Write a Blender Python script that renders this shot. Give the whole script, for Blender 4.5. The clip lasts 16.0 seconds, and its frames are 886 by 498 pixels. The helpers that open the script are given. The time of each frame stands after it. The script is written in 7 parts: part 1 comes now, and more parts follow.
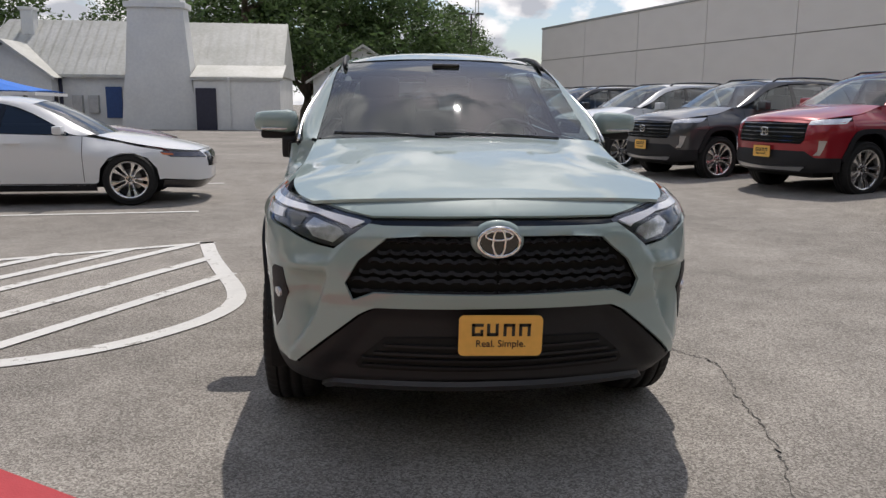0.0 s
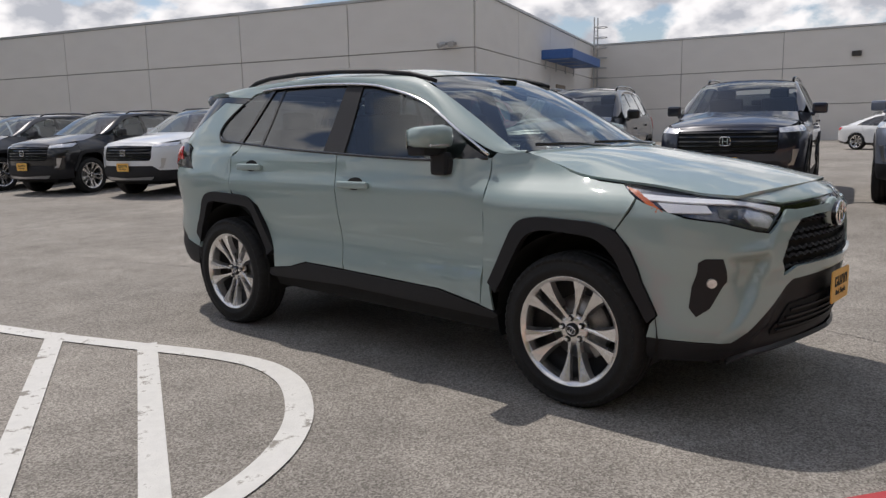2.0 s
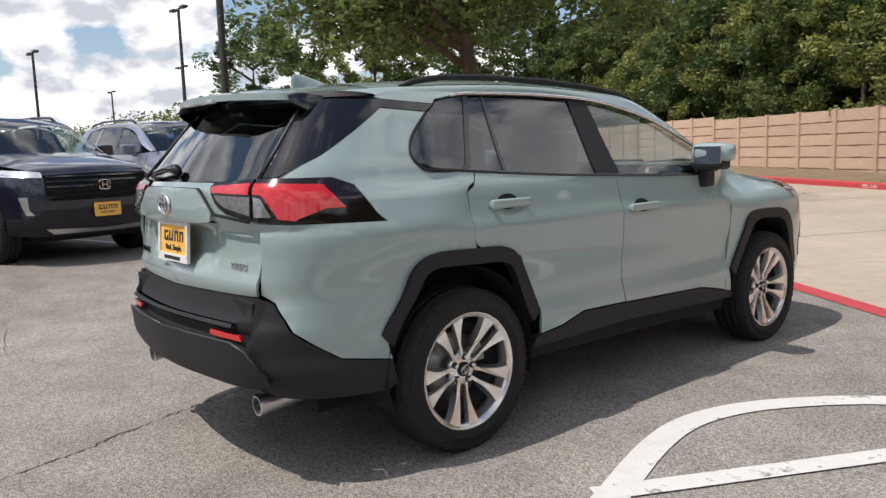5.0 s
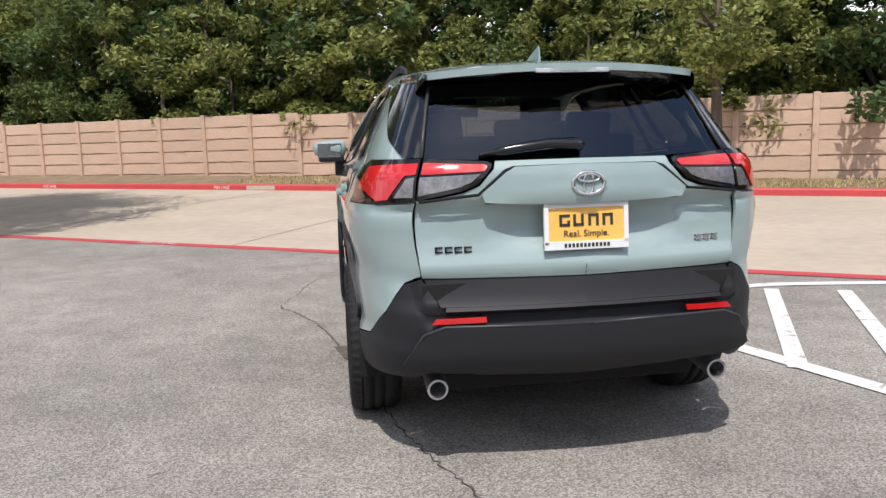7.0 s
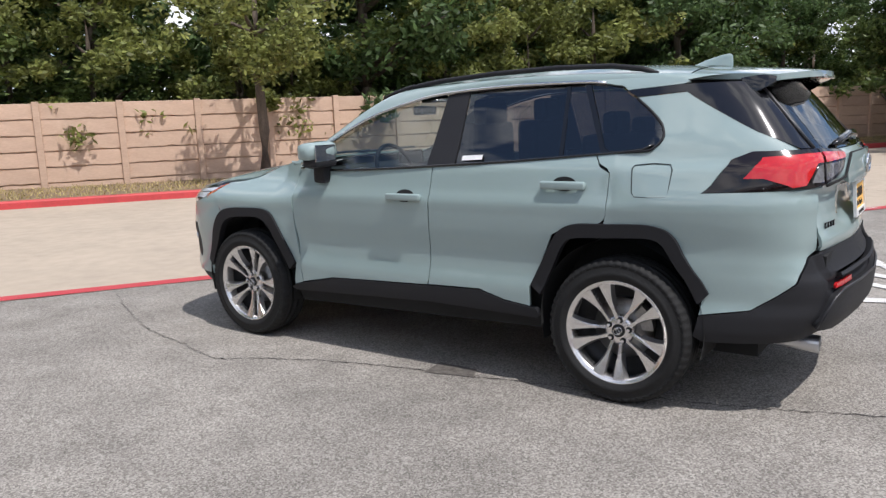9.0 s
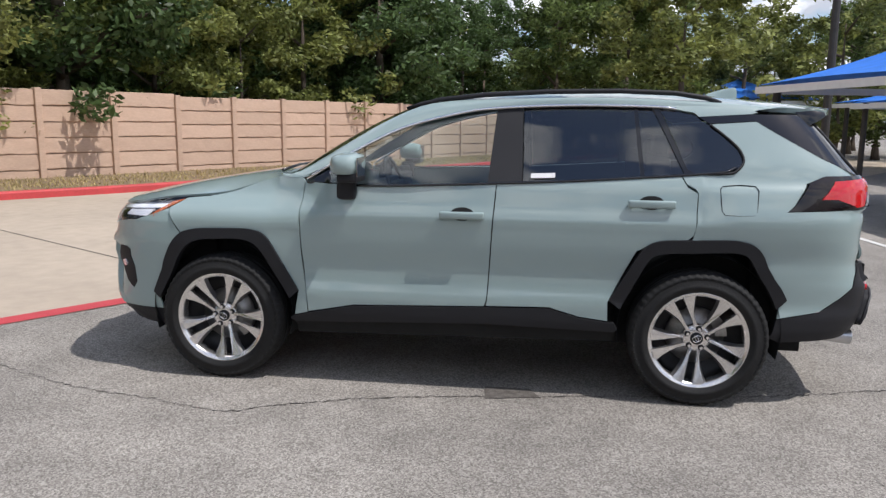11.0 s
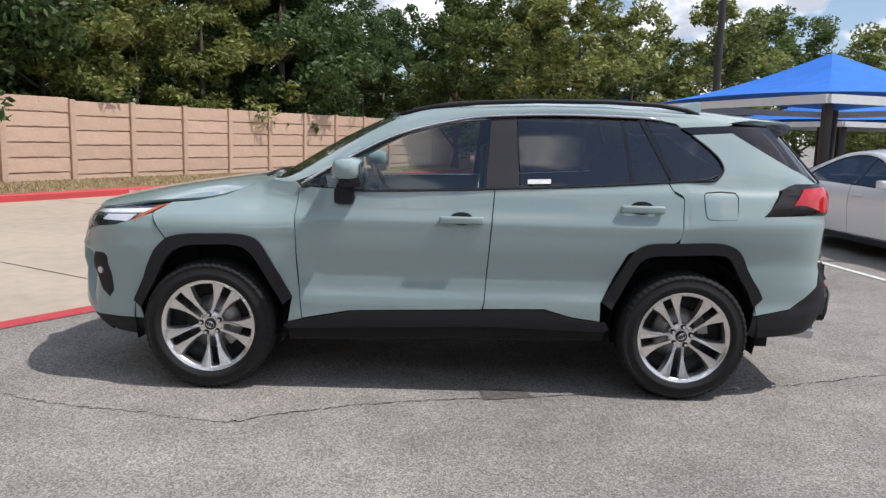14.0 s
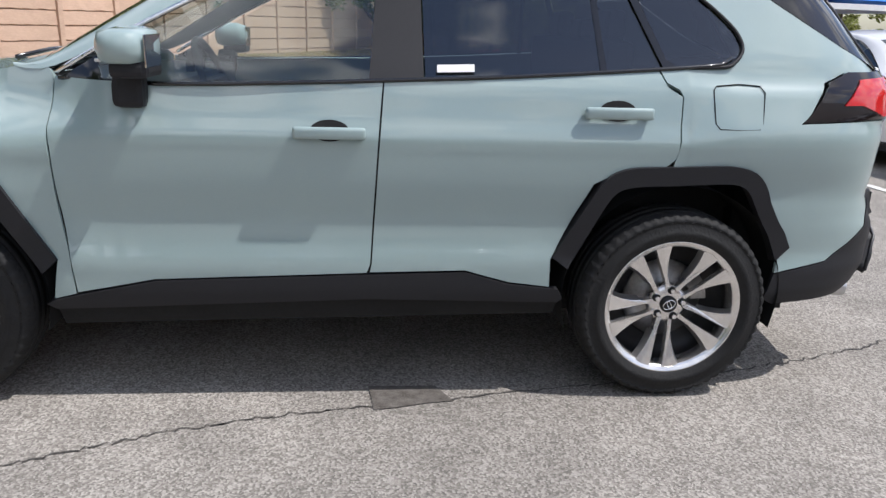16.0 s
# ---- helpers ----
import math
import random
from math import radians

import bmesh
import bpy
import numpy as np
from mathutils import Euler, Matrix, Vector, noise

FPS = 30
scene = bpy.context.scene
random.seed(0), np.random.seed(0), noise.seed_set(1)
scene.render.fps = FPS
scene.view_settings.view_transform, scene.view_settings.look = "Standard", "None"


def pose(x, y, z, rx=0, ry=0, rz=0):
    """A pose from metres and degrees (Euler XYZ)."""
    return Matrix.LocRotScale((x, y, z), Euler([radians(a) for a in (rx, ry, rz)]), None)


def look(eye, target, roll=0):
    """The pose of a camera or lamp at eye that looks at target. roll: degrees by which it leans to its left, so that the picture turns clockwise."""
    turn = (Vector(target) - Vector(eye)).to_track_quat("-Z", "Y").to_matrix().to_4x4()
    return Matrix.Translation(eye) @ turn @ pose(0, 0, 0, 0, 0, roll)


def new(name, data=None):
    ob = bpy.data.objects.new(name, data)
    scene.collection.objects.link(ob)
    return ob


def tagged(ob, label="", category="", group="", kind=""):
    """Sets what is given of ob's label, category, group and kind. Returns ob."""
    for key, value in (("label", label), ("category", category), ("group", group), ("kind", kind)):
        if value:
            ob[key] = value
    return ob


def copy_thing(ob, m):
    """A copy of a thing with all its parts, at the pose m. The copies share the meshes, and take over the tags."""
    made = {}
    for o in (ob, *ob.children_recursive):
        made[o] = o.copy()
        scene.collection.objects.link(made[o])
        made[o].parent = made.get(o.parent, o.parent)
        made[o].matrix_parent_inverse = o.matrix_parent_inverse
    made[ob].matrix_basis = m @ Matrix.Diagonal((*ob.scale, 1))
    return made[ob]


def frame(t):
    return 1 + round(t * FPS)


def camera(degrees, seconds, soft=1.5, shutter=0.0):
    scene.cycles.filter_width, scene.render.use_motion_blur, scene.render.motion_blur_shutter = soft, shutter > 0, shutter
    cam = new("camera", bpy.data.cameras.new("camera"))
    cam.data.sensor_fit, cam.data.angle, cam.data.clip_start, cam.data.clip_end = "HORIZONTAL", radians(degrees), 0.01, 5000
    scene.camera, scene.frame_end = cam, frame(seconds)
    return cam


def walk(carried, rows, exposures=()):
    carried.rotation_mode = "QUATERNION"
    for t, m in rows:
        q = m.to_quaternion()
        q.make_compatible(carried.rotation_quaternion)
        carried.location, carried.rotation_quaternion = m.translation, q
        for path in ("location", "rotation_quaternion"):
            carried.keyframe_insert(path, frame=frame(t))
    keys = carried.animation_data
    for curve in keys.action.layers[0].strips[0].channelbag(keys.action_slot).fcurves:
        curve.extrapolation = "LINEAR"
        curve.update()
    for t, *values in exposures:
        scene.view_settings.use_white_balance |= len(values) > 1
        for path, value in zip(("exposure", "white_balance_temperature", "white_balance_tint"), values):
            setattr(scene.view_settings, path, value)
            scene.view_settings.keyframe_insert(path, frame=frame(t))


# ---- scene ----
cam = camera(60.4, 16.0, soft=1.4)
PATH = [
    (0, (-0.466, -4.883, 1.366), (-0.267, -2.928, 0.994), 0.5),
    (0.5, (-1.16, -4.73, 1.314), (-0.676, -2.824, 0.952), -0.1),
    (1, (-2.088, -4.436, 1.307), (-1.262, -2.647, 0.966), -0.6),
    (1.5, (-2.983, -3.891, 1.317), (-1.802, -2.311, 0.99), -1.1),
    (2, (-3.893, -3.145, 1.312), (-2.389, -1.863, 1.0), -1.1),
    (2.5, (-4.558, -2.188, 1.381), (-2.815, -1.262, 1.059), -1.5),
    (3, (-4.906, -0.993, 1.338), (-2.985, -0.512, 1.054), -1.1),
    (3.5, (-4.917, 0.262, 1.322), (-2.935, 0.28, 1.054), -1.2),
    (3.7, (-4.861, 0.721, 1.314), (-2.884, 0.571, 1.053), -1.2),
    (4.75, (-3.72, 3.03, 1.325), (-2.04, 1.94, 1.07), -1.7),
    (5.8, (-1.891, 4.597, 1.339), (-0.955, 2.847, 1.091), -2.1),
    (6, (-1.427, 4.764, 1.337), (-0.684, 2.922, 1.094), -2.0),
    (6.5, (-0.245, 5.058, 1.315), (-0.015, 3.086, 1.071), -1.8),
    (7, (0.967, 5.075, 1.325), (0.681, 3.117, 1.037), -1.6),
    (7.5, (2.069, 4.748, 1.32), (1.327, 2.918, 1.002), -1.9),
    (8, (3.033, 4.243, 1.378), (1.939, 2.6, 1.055), -3.1),
    (8.5, (3.817, 3.56, 1.426), (2.43, 2.158, 1.093), -3.1),
    (9, (4.346, 2.764, 1.444), (2.737, 1.625, 1.105), -2.2),
    (9.2, (4.508, 2.472, 1.456), (2.83, 1.44, 1.114), -1.9),
    (10.25, (4.94, 1.36, 1.5), (3.06, 0.74, 1.16), -0.4),
    (11.3, (4.985, 0.326, 1.53), (3.021, 0.146, 1.196), 1.0),
    (11.5, (4.971, 0.229, 1.537), (3.003, 0.096, 1.205), 1.3),
    (12, (4.999, 0.049, 1.53), (3.024, 0.01, 1.215), 2.0),
    (12.5, (5.044, -0.024, 1.518), (3.065, -0.021, 1.227), 2.2),
    (13, (5.063, -0.035, 1.501), (3.083, -0.014, 1.22), 2.1),
    (13.5, (5.087, -0.051, 1.48), (3.108, -0.027, 1.195), 1.9),
    (14, (5.086, -0.06, 1.469), (3.108, -0.047, 1.172), 1.6),
    (14.5, (5.032, -0.054, 1.476), (3.058, -0.044, 1.151), 1.4),
    (15, (4.704, 0.011, 1.453), (2.741, 0.042, 1.076), 1.0),
    (15.5, (4.173, 0.092, 1.429), (2.23, 0.183, 0.962), 1.2),
    (16, (3.506, 0.209, 1.38), (1.599, 0.396, 0.806), 1.9),
]
walk(cam, [(t, look(eye, target, roll)) for t, eye, target, roll in PATH],
     exposures=[(0, -0.2, 6500, 13), (1.5, -0.27, 6500, 13), (3.7, -0.36, 6500, 13), (5.8, 0.32, 6500, 13), (7.5, 0.27, 6200, 13), (9.2, 0.22, 6150, 13), (11.3, 0.13, 6150, 13), (14.5, 0.12, 6150, 13), (15.5, 0.14, 6150, 13), (16, 0.42, 6100, 13)])

# ---- light ----
SUN = Vector((0.14, 0.53, 1.0)).normalized()
ELEV, ROT = math.asin(SUN.z), math.atan2(SUN.x, SUN.y)
world = bpy.data.worlds.new("sky")
scene.world = world
world.use_nodes = True
wn, wl = world.node_tree.nodes, world.node_tree.links
sky = wn.new("ShaderNodeTexSky")
sky.sky_type, sky.sun_disc, sky.sun_elevation, sky.sun_rotation = "NISHITA", False, ELEV, ROT
tc = wn.new("ShaderNodeTexCoord")
sep = wn.new("ShaderNodeSeparateXYZ")
wl.new(tc.outputs["Generated"], sep.inputs[0])
up = wn.new("ShaderNodeMath"); up.operation = "MAXIMUM"; up.inputs[1].default_value = 0.0
wl.new(sep.outputs["Z"], up.inputs[0])
add = wn.new("ShaderNodeMath"); add.operation = "ADD"; add.inputs[1].default_value = 0.55
wl.new(up.outputs[0], add.inputs[0])
flat = wn.new("ShaderNodeVectorMath"); flat.operation = "DIVIDE"
wl.new(tc.outputs["Generated"], flat.inputs[0])
comb = wn.new("ShaderNodeCombineXYZ"); comb.inputs[2].default_value = 1.0
wl.new(add.outputs[0], comb.inputs[0]); wl.new(add.outputs[0], comb.inputs[1])
wl.new(comb.outputs[0], flat.inputs[1])
cl = wn.new("ShaderNodeTexNoise")
cl.inputs["Scale"].default_value, cl.inputs["Detail"].default_value, cl.inputs["Roughness"].default_value = 5.2, 10, 0.5
wl.new(flat.outputs[0], cl.inputs["Vector"])
ramp = wn.new("ShaderNodeValToRGB")
ramp.color_ramp.elements[0].position, ramp.color_ramp.elements[1].position = 0.465, 0.525
cover = wn.new("ShaderNodeMath"); cover.operation = "MULTIPLY_ADD"; cover.inputs[1].default_value, cover.inputs[2].default_value = -0.12, 0.050
wl.new(up.outputs[0], cover.inputs[0])
dense = wn.new("ShaderNodeMath"); dense.operation = "ADD"
wl.new(cl.outputs["Fac"], dense.inputs[0]); wl.new(cover.outputs[0], dense.inputs[1])
wl.new(dense.outputs[0], ramp.inputs[0])
cl2 = wn.new("ShaderNodeTexNoise")
cl2.inputs["Scale"].default_value, cl2.inputs["Detail"].default_value = 11.0, 6
wl.new(flat.outputs[0], cl2.inputs["Vector"])
shade = wn.new("ShaderNodeValToRGB")
shade.color_ramp.elements[0].position, shade.color_ramp.elements[1].position = 0.40, 0.60
shade.color_ramp.elements[0].color, shade.color_ramp.elements[1].color = (4.9, 5.15, 5.6, 1), (10.3, 10.2, 10.1, 1)
wl.new(cl2.outputs["Fac"], shade.inputs[0])
mix = wn.new("ShaderNodeMix"); mix.data_type = "RGBA"
wl.new(ramp.outputs[0], mix.inputs[0])
wl.new(sky.outputs[0], mix.inputs[6])
wl.new(shade.outputs[0], mix.inputs[7])
bg = wn["Background"]
bg.inputs[1].default_value = 0.12
wl.new(mix.outputs[2], bg.inputs[0])
sun = new("sun", bpy.data.lights.new("sun", "SUN"))
sun.data.energy, sun.data.angle, sun.data.color = 3.4, radians(0.6), (1.0, 0.95, 0.87)
sun.matrix_world = look((0, 0, 30), Vector((0, 0, 30)) - SUN)


# ---- materials ----
def mat(name, color, rough=0.6, metal=0.0, var=0.0, scale=8.0, bump=0.0, bscale=60.0, coat=0.0, spec=0.5,
        color2=None, detail=4, island=0.0, trans=0.0, ior=1.45, alpha=1.0, emit=None, stretch=None, randobj=0.0):
    m = bpy.data.materials.new(name)
    m.use_nodes = True
    n, l = m.node_tree.nodes, m.node_tree.links
    b = n["Principled BSDF"]
    b.inputs["Base Color"].default_value = (*color, 1)
    b.inputs["Roughness"].default_value, b.inputs["Metallic"].default_value = rough, metal
    b.inputs["Coat Weight"].default_value, b.inputs["Coat Roughness"].default_value = coat, 0.02
    b.inputs["Specular IOR Level"].default_value, b.inputs["IOR"].default_value = spec, ior
    b.inputs["Transmission Weight"].default_value, b.inputs["Alpha"].default_value = trans, alpha
    if emit:
        b.inputs["Emission Color"].default_value, b.inputs["Emission Strength"].default_value = (*emit[:3], 1), emit[3]
    t = n.new("ShaderNodeTexCoord")
    vec = t.outputs["Object"]
    if stretch:
        mp = n.new("ShaderNodeMapping"); mp.inputs["Scale"].default_value = stretch
        l.new(vec, mp.inputs[0]); vec = mp.outputs[0]
    out = None
    if var or color2:
        a = n.new("ShaderNodeTexNoise"); a.inputs["Scale"].default_value, a.inputs["Detail"].default_value = scale, detail
        l.new(vec, a.inputs["Vector"])
        a2 = n.new("ShaderNodeTexNoise"); a2.inputs["Scale"].default_value, a2.inputs["Detail"].default_value = scale * 9, 3
        l.new(vec, a2.inputs["Vector"])
        mx = n.new("ShaderNodeMix"); mx.data_type = "FLOAT"; mx.inputs[0].default_value = 0.45
        l.new(a.outputs["Fac"], mx.inputs[2]); l.new(a2.outputs["Fac"], mx.inputs[3])
        r = n.new("ShaderNodeValToRGB")
        r.color_ramp.elements[0].position, r.color_ramp.elements[1].position = 0.35, 0.66
        lo = color2 or [c * (1 - var) for c in color]
        hi = color if color2 else [min(1, c * (1 + var)) for c in color]
        r.color_ramp.elements[0].color, r.color_ramp.elements[1].color = (*lo, 1), (*hi, 1)
        l.new(mx.outputs[0], r.inputs[0]); out = r.outputs[0]
    if island or randobj:
        g = n.new("ShaderNodeNewGeometry") if island else n.new("ShaderNodeObjectInfo")
        src = g.outputs["Random Per Island"] if island else g.outputs["Random"]
        h = n.new("ShaderNodeHueSaturation")
        k = n.new("ShaderNodeMapRange"); s = island or randobj
        k.inputs[3].default_value, k.inputs[4].default_value = 1 - s, 1 + s
        l.new(src, k.inputs[0]); l.new(k.outputs[0], h.inputs["Value"])
        if out:
            l.new(out, h.inputs["Color"])
        else:
            h.inputs["Color"].default_value = (*color, 1)
        out = h.outputs[0]
    if out:
        l.new(out, b.inputs["Base Color"])
    if bump:
        bn = n.new("ShaderNodeTexNoise"); bn.inputs["Scale"].default_value, bn.inputs["Detail"].default_value = bscale, 5
        l.new(vec, bn.inputs["Vector"])
        bp = n.new("ShaderNodeBump"); bp.inputs["Strength"].default_value, bp.inputs["Distance"].default_value = bump, 0.01
        l.new(bn.outputs["Fac"], bp.inputs["Height"]); l.new(bp.outputs[0], b.inputs["Normal"])
    return m


def asphalt_mat():
    m = mat("asphalt", (0.2, 0.19, 0.178), 0.9, spec=0.25)
    n, l = m.node_tree.nodes, m.node_tree.links
    b = n["Principled BSDF"]
    t = n.new("ShaderNodeTexCoord")
    v = n.new("ShaderNodeTexVoronoi"); v.inputs["Scale"].default_value = 135
    l.new(t.outputs["Object"], v.inputs["Vector"])
    r = n.new("ShaderNodeValToRGB")
    e = r.color_ramp.elements
    e[0].position, e[0].color = 0.0, (0.148, 0.135, 0.12, 1)
    e[1].position, e[1].color = 1.0, (0.405, 0.376, 0.338, 1)
    k = r.color_ramp.elements.new(0.45); k.color = (0.25, 0.23, 0.204, 1)
    sepc = n.new("ShaderNodeSeparateColor"); l.new(v.outputs["Color"], sepc.inputs[0])
    l.new(sepc.outputs[0], r.inputs[0])
    big = n.new("ShaderNodeTexNoise"); big.inputs["Scale"].default_value, big.inputs["Detail"].default_value = 0.35, 6
    l.new(t.outputs["Object"], big.inputs["Vector"])
    br = n.new("ShaderNodeMapRange"); br.inputs[1].default_value, br.inputs[2].default_value = 0.3, 0.7
    br.inputs[3].default_value, br.inputs[4].default_value = 0.78, 1.2
    l.new(big.outputs["Fac"], br.inputs[0])
    sp = n.new("ShaderNodeTexNoise"); sp.inputs["Scale"].default_value, sp.inputs["Detail"].default_value = 3.0, 8
    l.new(t.outputs["Object"], sp.inputs["Vector"])
    sr = n.new("ShaderNodeMapRange"); sr.inputs[1].default_value, sr.inputs[2].default_value = 0.3, 0.7
    sr.inputs[3].default_value, sr.inputs[4].default_value = 0.85, 1.12
    l.new(sp.outputs["Fac"], sr.inputs[0])
    mu = n.new("ShaderNodeMath"); mu.operation = "MULTIPLY"
    l.new(br.outputs[0], mu.inputs[0]); l.new(sr.outputs[0], mu.inputs[1])
    h = n.new("ShaderNodeHueSaturation"); l.new(r.outputs[0], h.inputs["Color"]); l.new(mu.outputs[0], h.inputs["Value"])
    l.new(h.outputs[0], b.inputs["Base Color"])
    bp = n.new("ShaderNodeBump"); bp.inputs["Strength"].default_value, bp.inputs["Distance"].default_value = 0.45, 0.005
    l.new(v.outputs["Distance"], bp.inputs["Height"]); l.new(bp.outputs[0], b.inputs["Normal"])
    return m


def worn_paint(name, color, under, cover=0.42):
    m = mat(name, color, 0.75, bump=0.3, bscale=120, spec=0.3)
    n, l = m.node_tree.nodes, m.node_tree.links
    b = n["Principled BSDF"]
    t = n.new("ShaderNodeTexCoord")
    a = n.new("ShaderNodeTexNoise"); a.inputs["Scale"].default_value, a.inputs["Detail"].default_value, a.inputs["Roughness"].default_value = 6, 12, 0.75
    l.new(t.outputs["Object"], a.inputs["Vector"])
    r = n.new("ShaderNodeValToRGB"); e = r.color_ramp.elements
    e[0].position, e[0].color = cover - 0.06, (*under, 1)
    e[1].position, e[1].color = cover, (*color, 1)
    k = e.new(0.7); k.color = (*[c * 0.86 for c in color], 1)
    l.new(a.outputs["Fac"], r.inputs[0]); l.new(r.outputs[0], b.inputs["Base Color"])
    return m


M_ASPH = asphalt_mat()
M_CONC = mat("lane_concrete", (0.50, 0.42, 0.33), 0.85, color2=(0.40, 0.335, 0.265), scale=0.6, detail=8, bump=0.25, bscale=90, spec=0.25)
M_JOINT = mat("joint_filler", (0.06, 0.055, 0.05), 0.9, var=0.3)
M_WHITE = worn_paint("road_marking_white", (0.68, 0.67, 0.64), (0.27, 0.25, 0.22), 0.435)
M_RED = worn_paint("road_marking_red", (0.50, 0.07, 0.08), (0.25, 0.2, 0.18), 0.38)
M_KRED = mat("kerb_red_paint", (0.60, 0.065, 0.07), 0.6, color2=(0.45, 0.06, 0.06), scale=2.5, bump=0.2)
M_KERB = mat("kerb_concrete", (0.55, 0.49, 0.41), 0.85, color2=(0.4, 0.35, 0.29), scale=2, bump=0.3)
M_FENCE = mat("fence_concrete", (0.60, 0.435, 0.325), 0.85, color2=(0.50, 0.355, 0.265), scale=1.6, bump=0.5, bscale=25, spec=0.2, randobj=0.06, stretch=(1, 1, 3))
M_DIRT = mat("dry_soil", (0.27, 0.20, 0.12), 0.95, color2=(0.16, 0.115, 0.07), scale=2.5, bump=0.6, bscale=30)
M_STRAW = mat("dry_grass", (0.50, 0.39, 0.18), 0.8, color2=(0.30, 0.25, 0.10), scale=1.5, island=0.35)
M_LAWN = mat("dry_lawn", (0.47, 0.35, 0.17), 0.95, color2=(0.30, 0.22, 0.11), scale=1.2, bump=0.5, bscale=30)
M_BARK = mat("bark", (0.17, 0.13, 0.10), 0.95, color2=(0.075, 0.06, 0.045), scale=9, bump=1.0, bscale=22, stretch=(1, 1, 0.25))
M_LEAF = [mat("foliage_a", (0.18, 0.235, 0.07), 0.5, color2=(0.095, 0.135, 0.04), scale=0.8, island=0.55, spec=0.4),
          mat("foliage_b", (0.30, 0.315, 0.09), 0.5, color2=(0.155, 0.185, 0.055), scale=0.8, island=0.55, spec=0.4),
          mat("foliage_c", (0.115, 0.18, 0.062), 0.5, color2=(0.065, 0.105, 0.034), scale=0.8, island=0.5, spec=0.4)]
for m in M_LEAF:
    n, l = m.node_tree.nodes, m.node_tree.links
    b = n["Principled BSDF"]
    tl, ms = n.new("ShaderNodeBsdfTranslucent"), n.new("ShaderNodeMixShader")
    l.new(b.inputs["Base Color"].links[0].from_socket, tl.inputs[0])
    ms.inputs[0].default_value = 0.4
    l.new(b.outputs[0], ms.inputs[1]); l.new(tl.outputs[0], ms.inputs[2])
    l.new(ms.outputs[0], n["Material Output"].inputs[0])
M_BWALL = mat("tilt_up_wall", (0.74, 0.71, 0.67), 0.85, color2=(0.69, 0.66, 0.62), scale=0.5, bump=0.15, bscale=40, spec=0.2)
M_BJOINT = mat("wall_joint_shade", (0.34, 0.32, 0.30), 0.9, var=0.15)
M_HWALL = mat("house_stucco", (0.72, 0.72, 0.70), 0.85, color2=(0.62, 0.62, 0.61), scale=0.8, bump=0.3, bscale=30)
M_MROOF = mat("metal_roof", (0.55, 0.55, 0.52), 0.55, color2=(0.42, 0.42, 0.38), scale=0.7, metal=0.2)
M_BLUE = mat("blue_canopy_fabric", (0.015, 0.16, 0.62), 0.7, var=0.15, scale=3)
M_BLUEM = mat("blue_awning_metal", (0.05, 0.13, 0.36), 0.5, var=0.1)
M_STEEL = mat("galvanised_steel", (0.45, 0.45, 0.45), 0.5, 0.6, var=0.15, scale=5)
M_DPOLE = mat("dark_pole_paint", (0.045, 0.04, 0.035), 0.5, var=0.2)
M_DOOR = mat("dark_door_paint", (0.03, 0.03, 0.05), 0.5, var=0.15)
M_BDOOR = mat("blue_door_paint", (0.03, 0.07, 0.2), 0.5, var=0.15)
M_WOODGREY = mat("weathered_wood", (0.35, 0.29, 0.23), 0.9, color2=(0.22, 0.18, 0.14), scale=3, stretch=(6, 6, 0.5), randobj=0.15)


# ---- mesh helpers ----
def mesh(name, verts, faces, smooth=False):
    me = bpy.data.meshes.new(name)
    me.from_pydata([tuple(v) for v in verts], [], faces)
    me.update()
    if smooth:
        me.polygons.foreach_set("use_smooth", [True] * len(me.polygons))
    return me


def part(name, data, material, parent=None, label=""):
    me = data
    if isinstance(data, bmesh.types.BMesh):
        me = bpy.data.meshes.new(name)
        data.to_mesh(me)
        data.free()
    if isinstance(data, tuple):
        me = mesh(name, *data)
    ob = new(name, me)
    if material and not me.materials:
        me.materials.append(material)
    ob.parent = parent
    if label:
        ob["label"] = label
    return ob


def box(bm, c, s, m=None, bevel=0.0):
    vs = bmesh.ops.create_cube(bm, size=1.0)["verts"]
    bmesh.ops.scale(bm, vec=s, verts=vs)
    if bevel:
        es = list({e for v in vs for e in v.link_edges})
        r = bmesh.ops.bevel(bm, geom=es, offset=bevel, segments=2, affect="EDGES", profile=0.6)
        vs = list({v for f in r["faces"] for v in f.verts} | {v for v in vs if v.is_valid})
    if m:
        bmesh.ops.transform(bm, matrix=m, verts=vs)
    bmesh.ops.translate(bm, vec=c, verts=vs)
    return vs


def cubes(*specs, bevel=0.0):
    bm = bmesh.new()
    for c, s in specs:
        box(bm, c, s, bevel=bevel)
    return bm


def cyl(bm, a, b, r1, r2=None, seg=16, caps=True):
    a, b = Vector(a), Vector(b)
    d = b - a
    q = d.to_track_quat("Z", "Y").to_matrix().to_4x4()
    vs = bmesh.ops.create_cone(bm, cap_ends=caps, segments=seg, radius1=r1, radius2=r1 if r2 is None else r2, depth=d.length)["verts"]
    bmesh.ops.transform(bm, matrix=Matrix.Translation((a + b) / 2) @ q, verts=vs)
    return vs


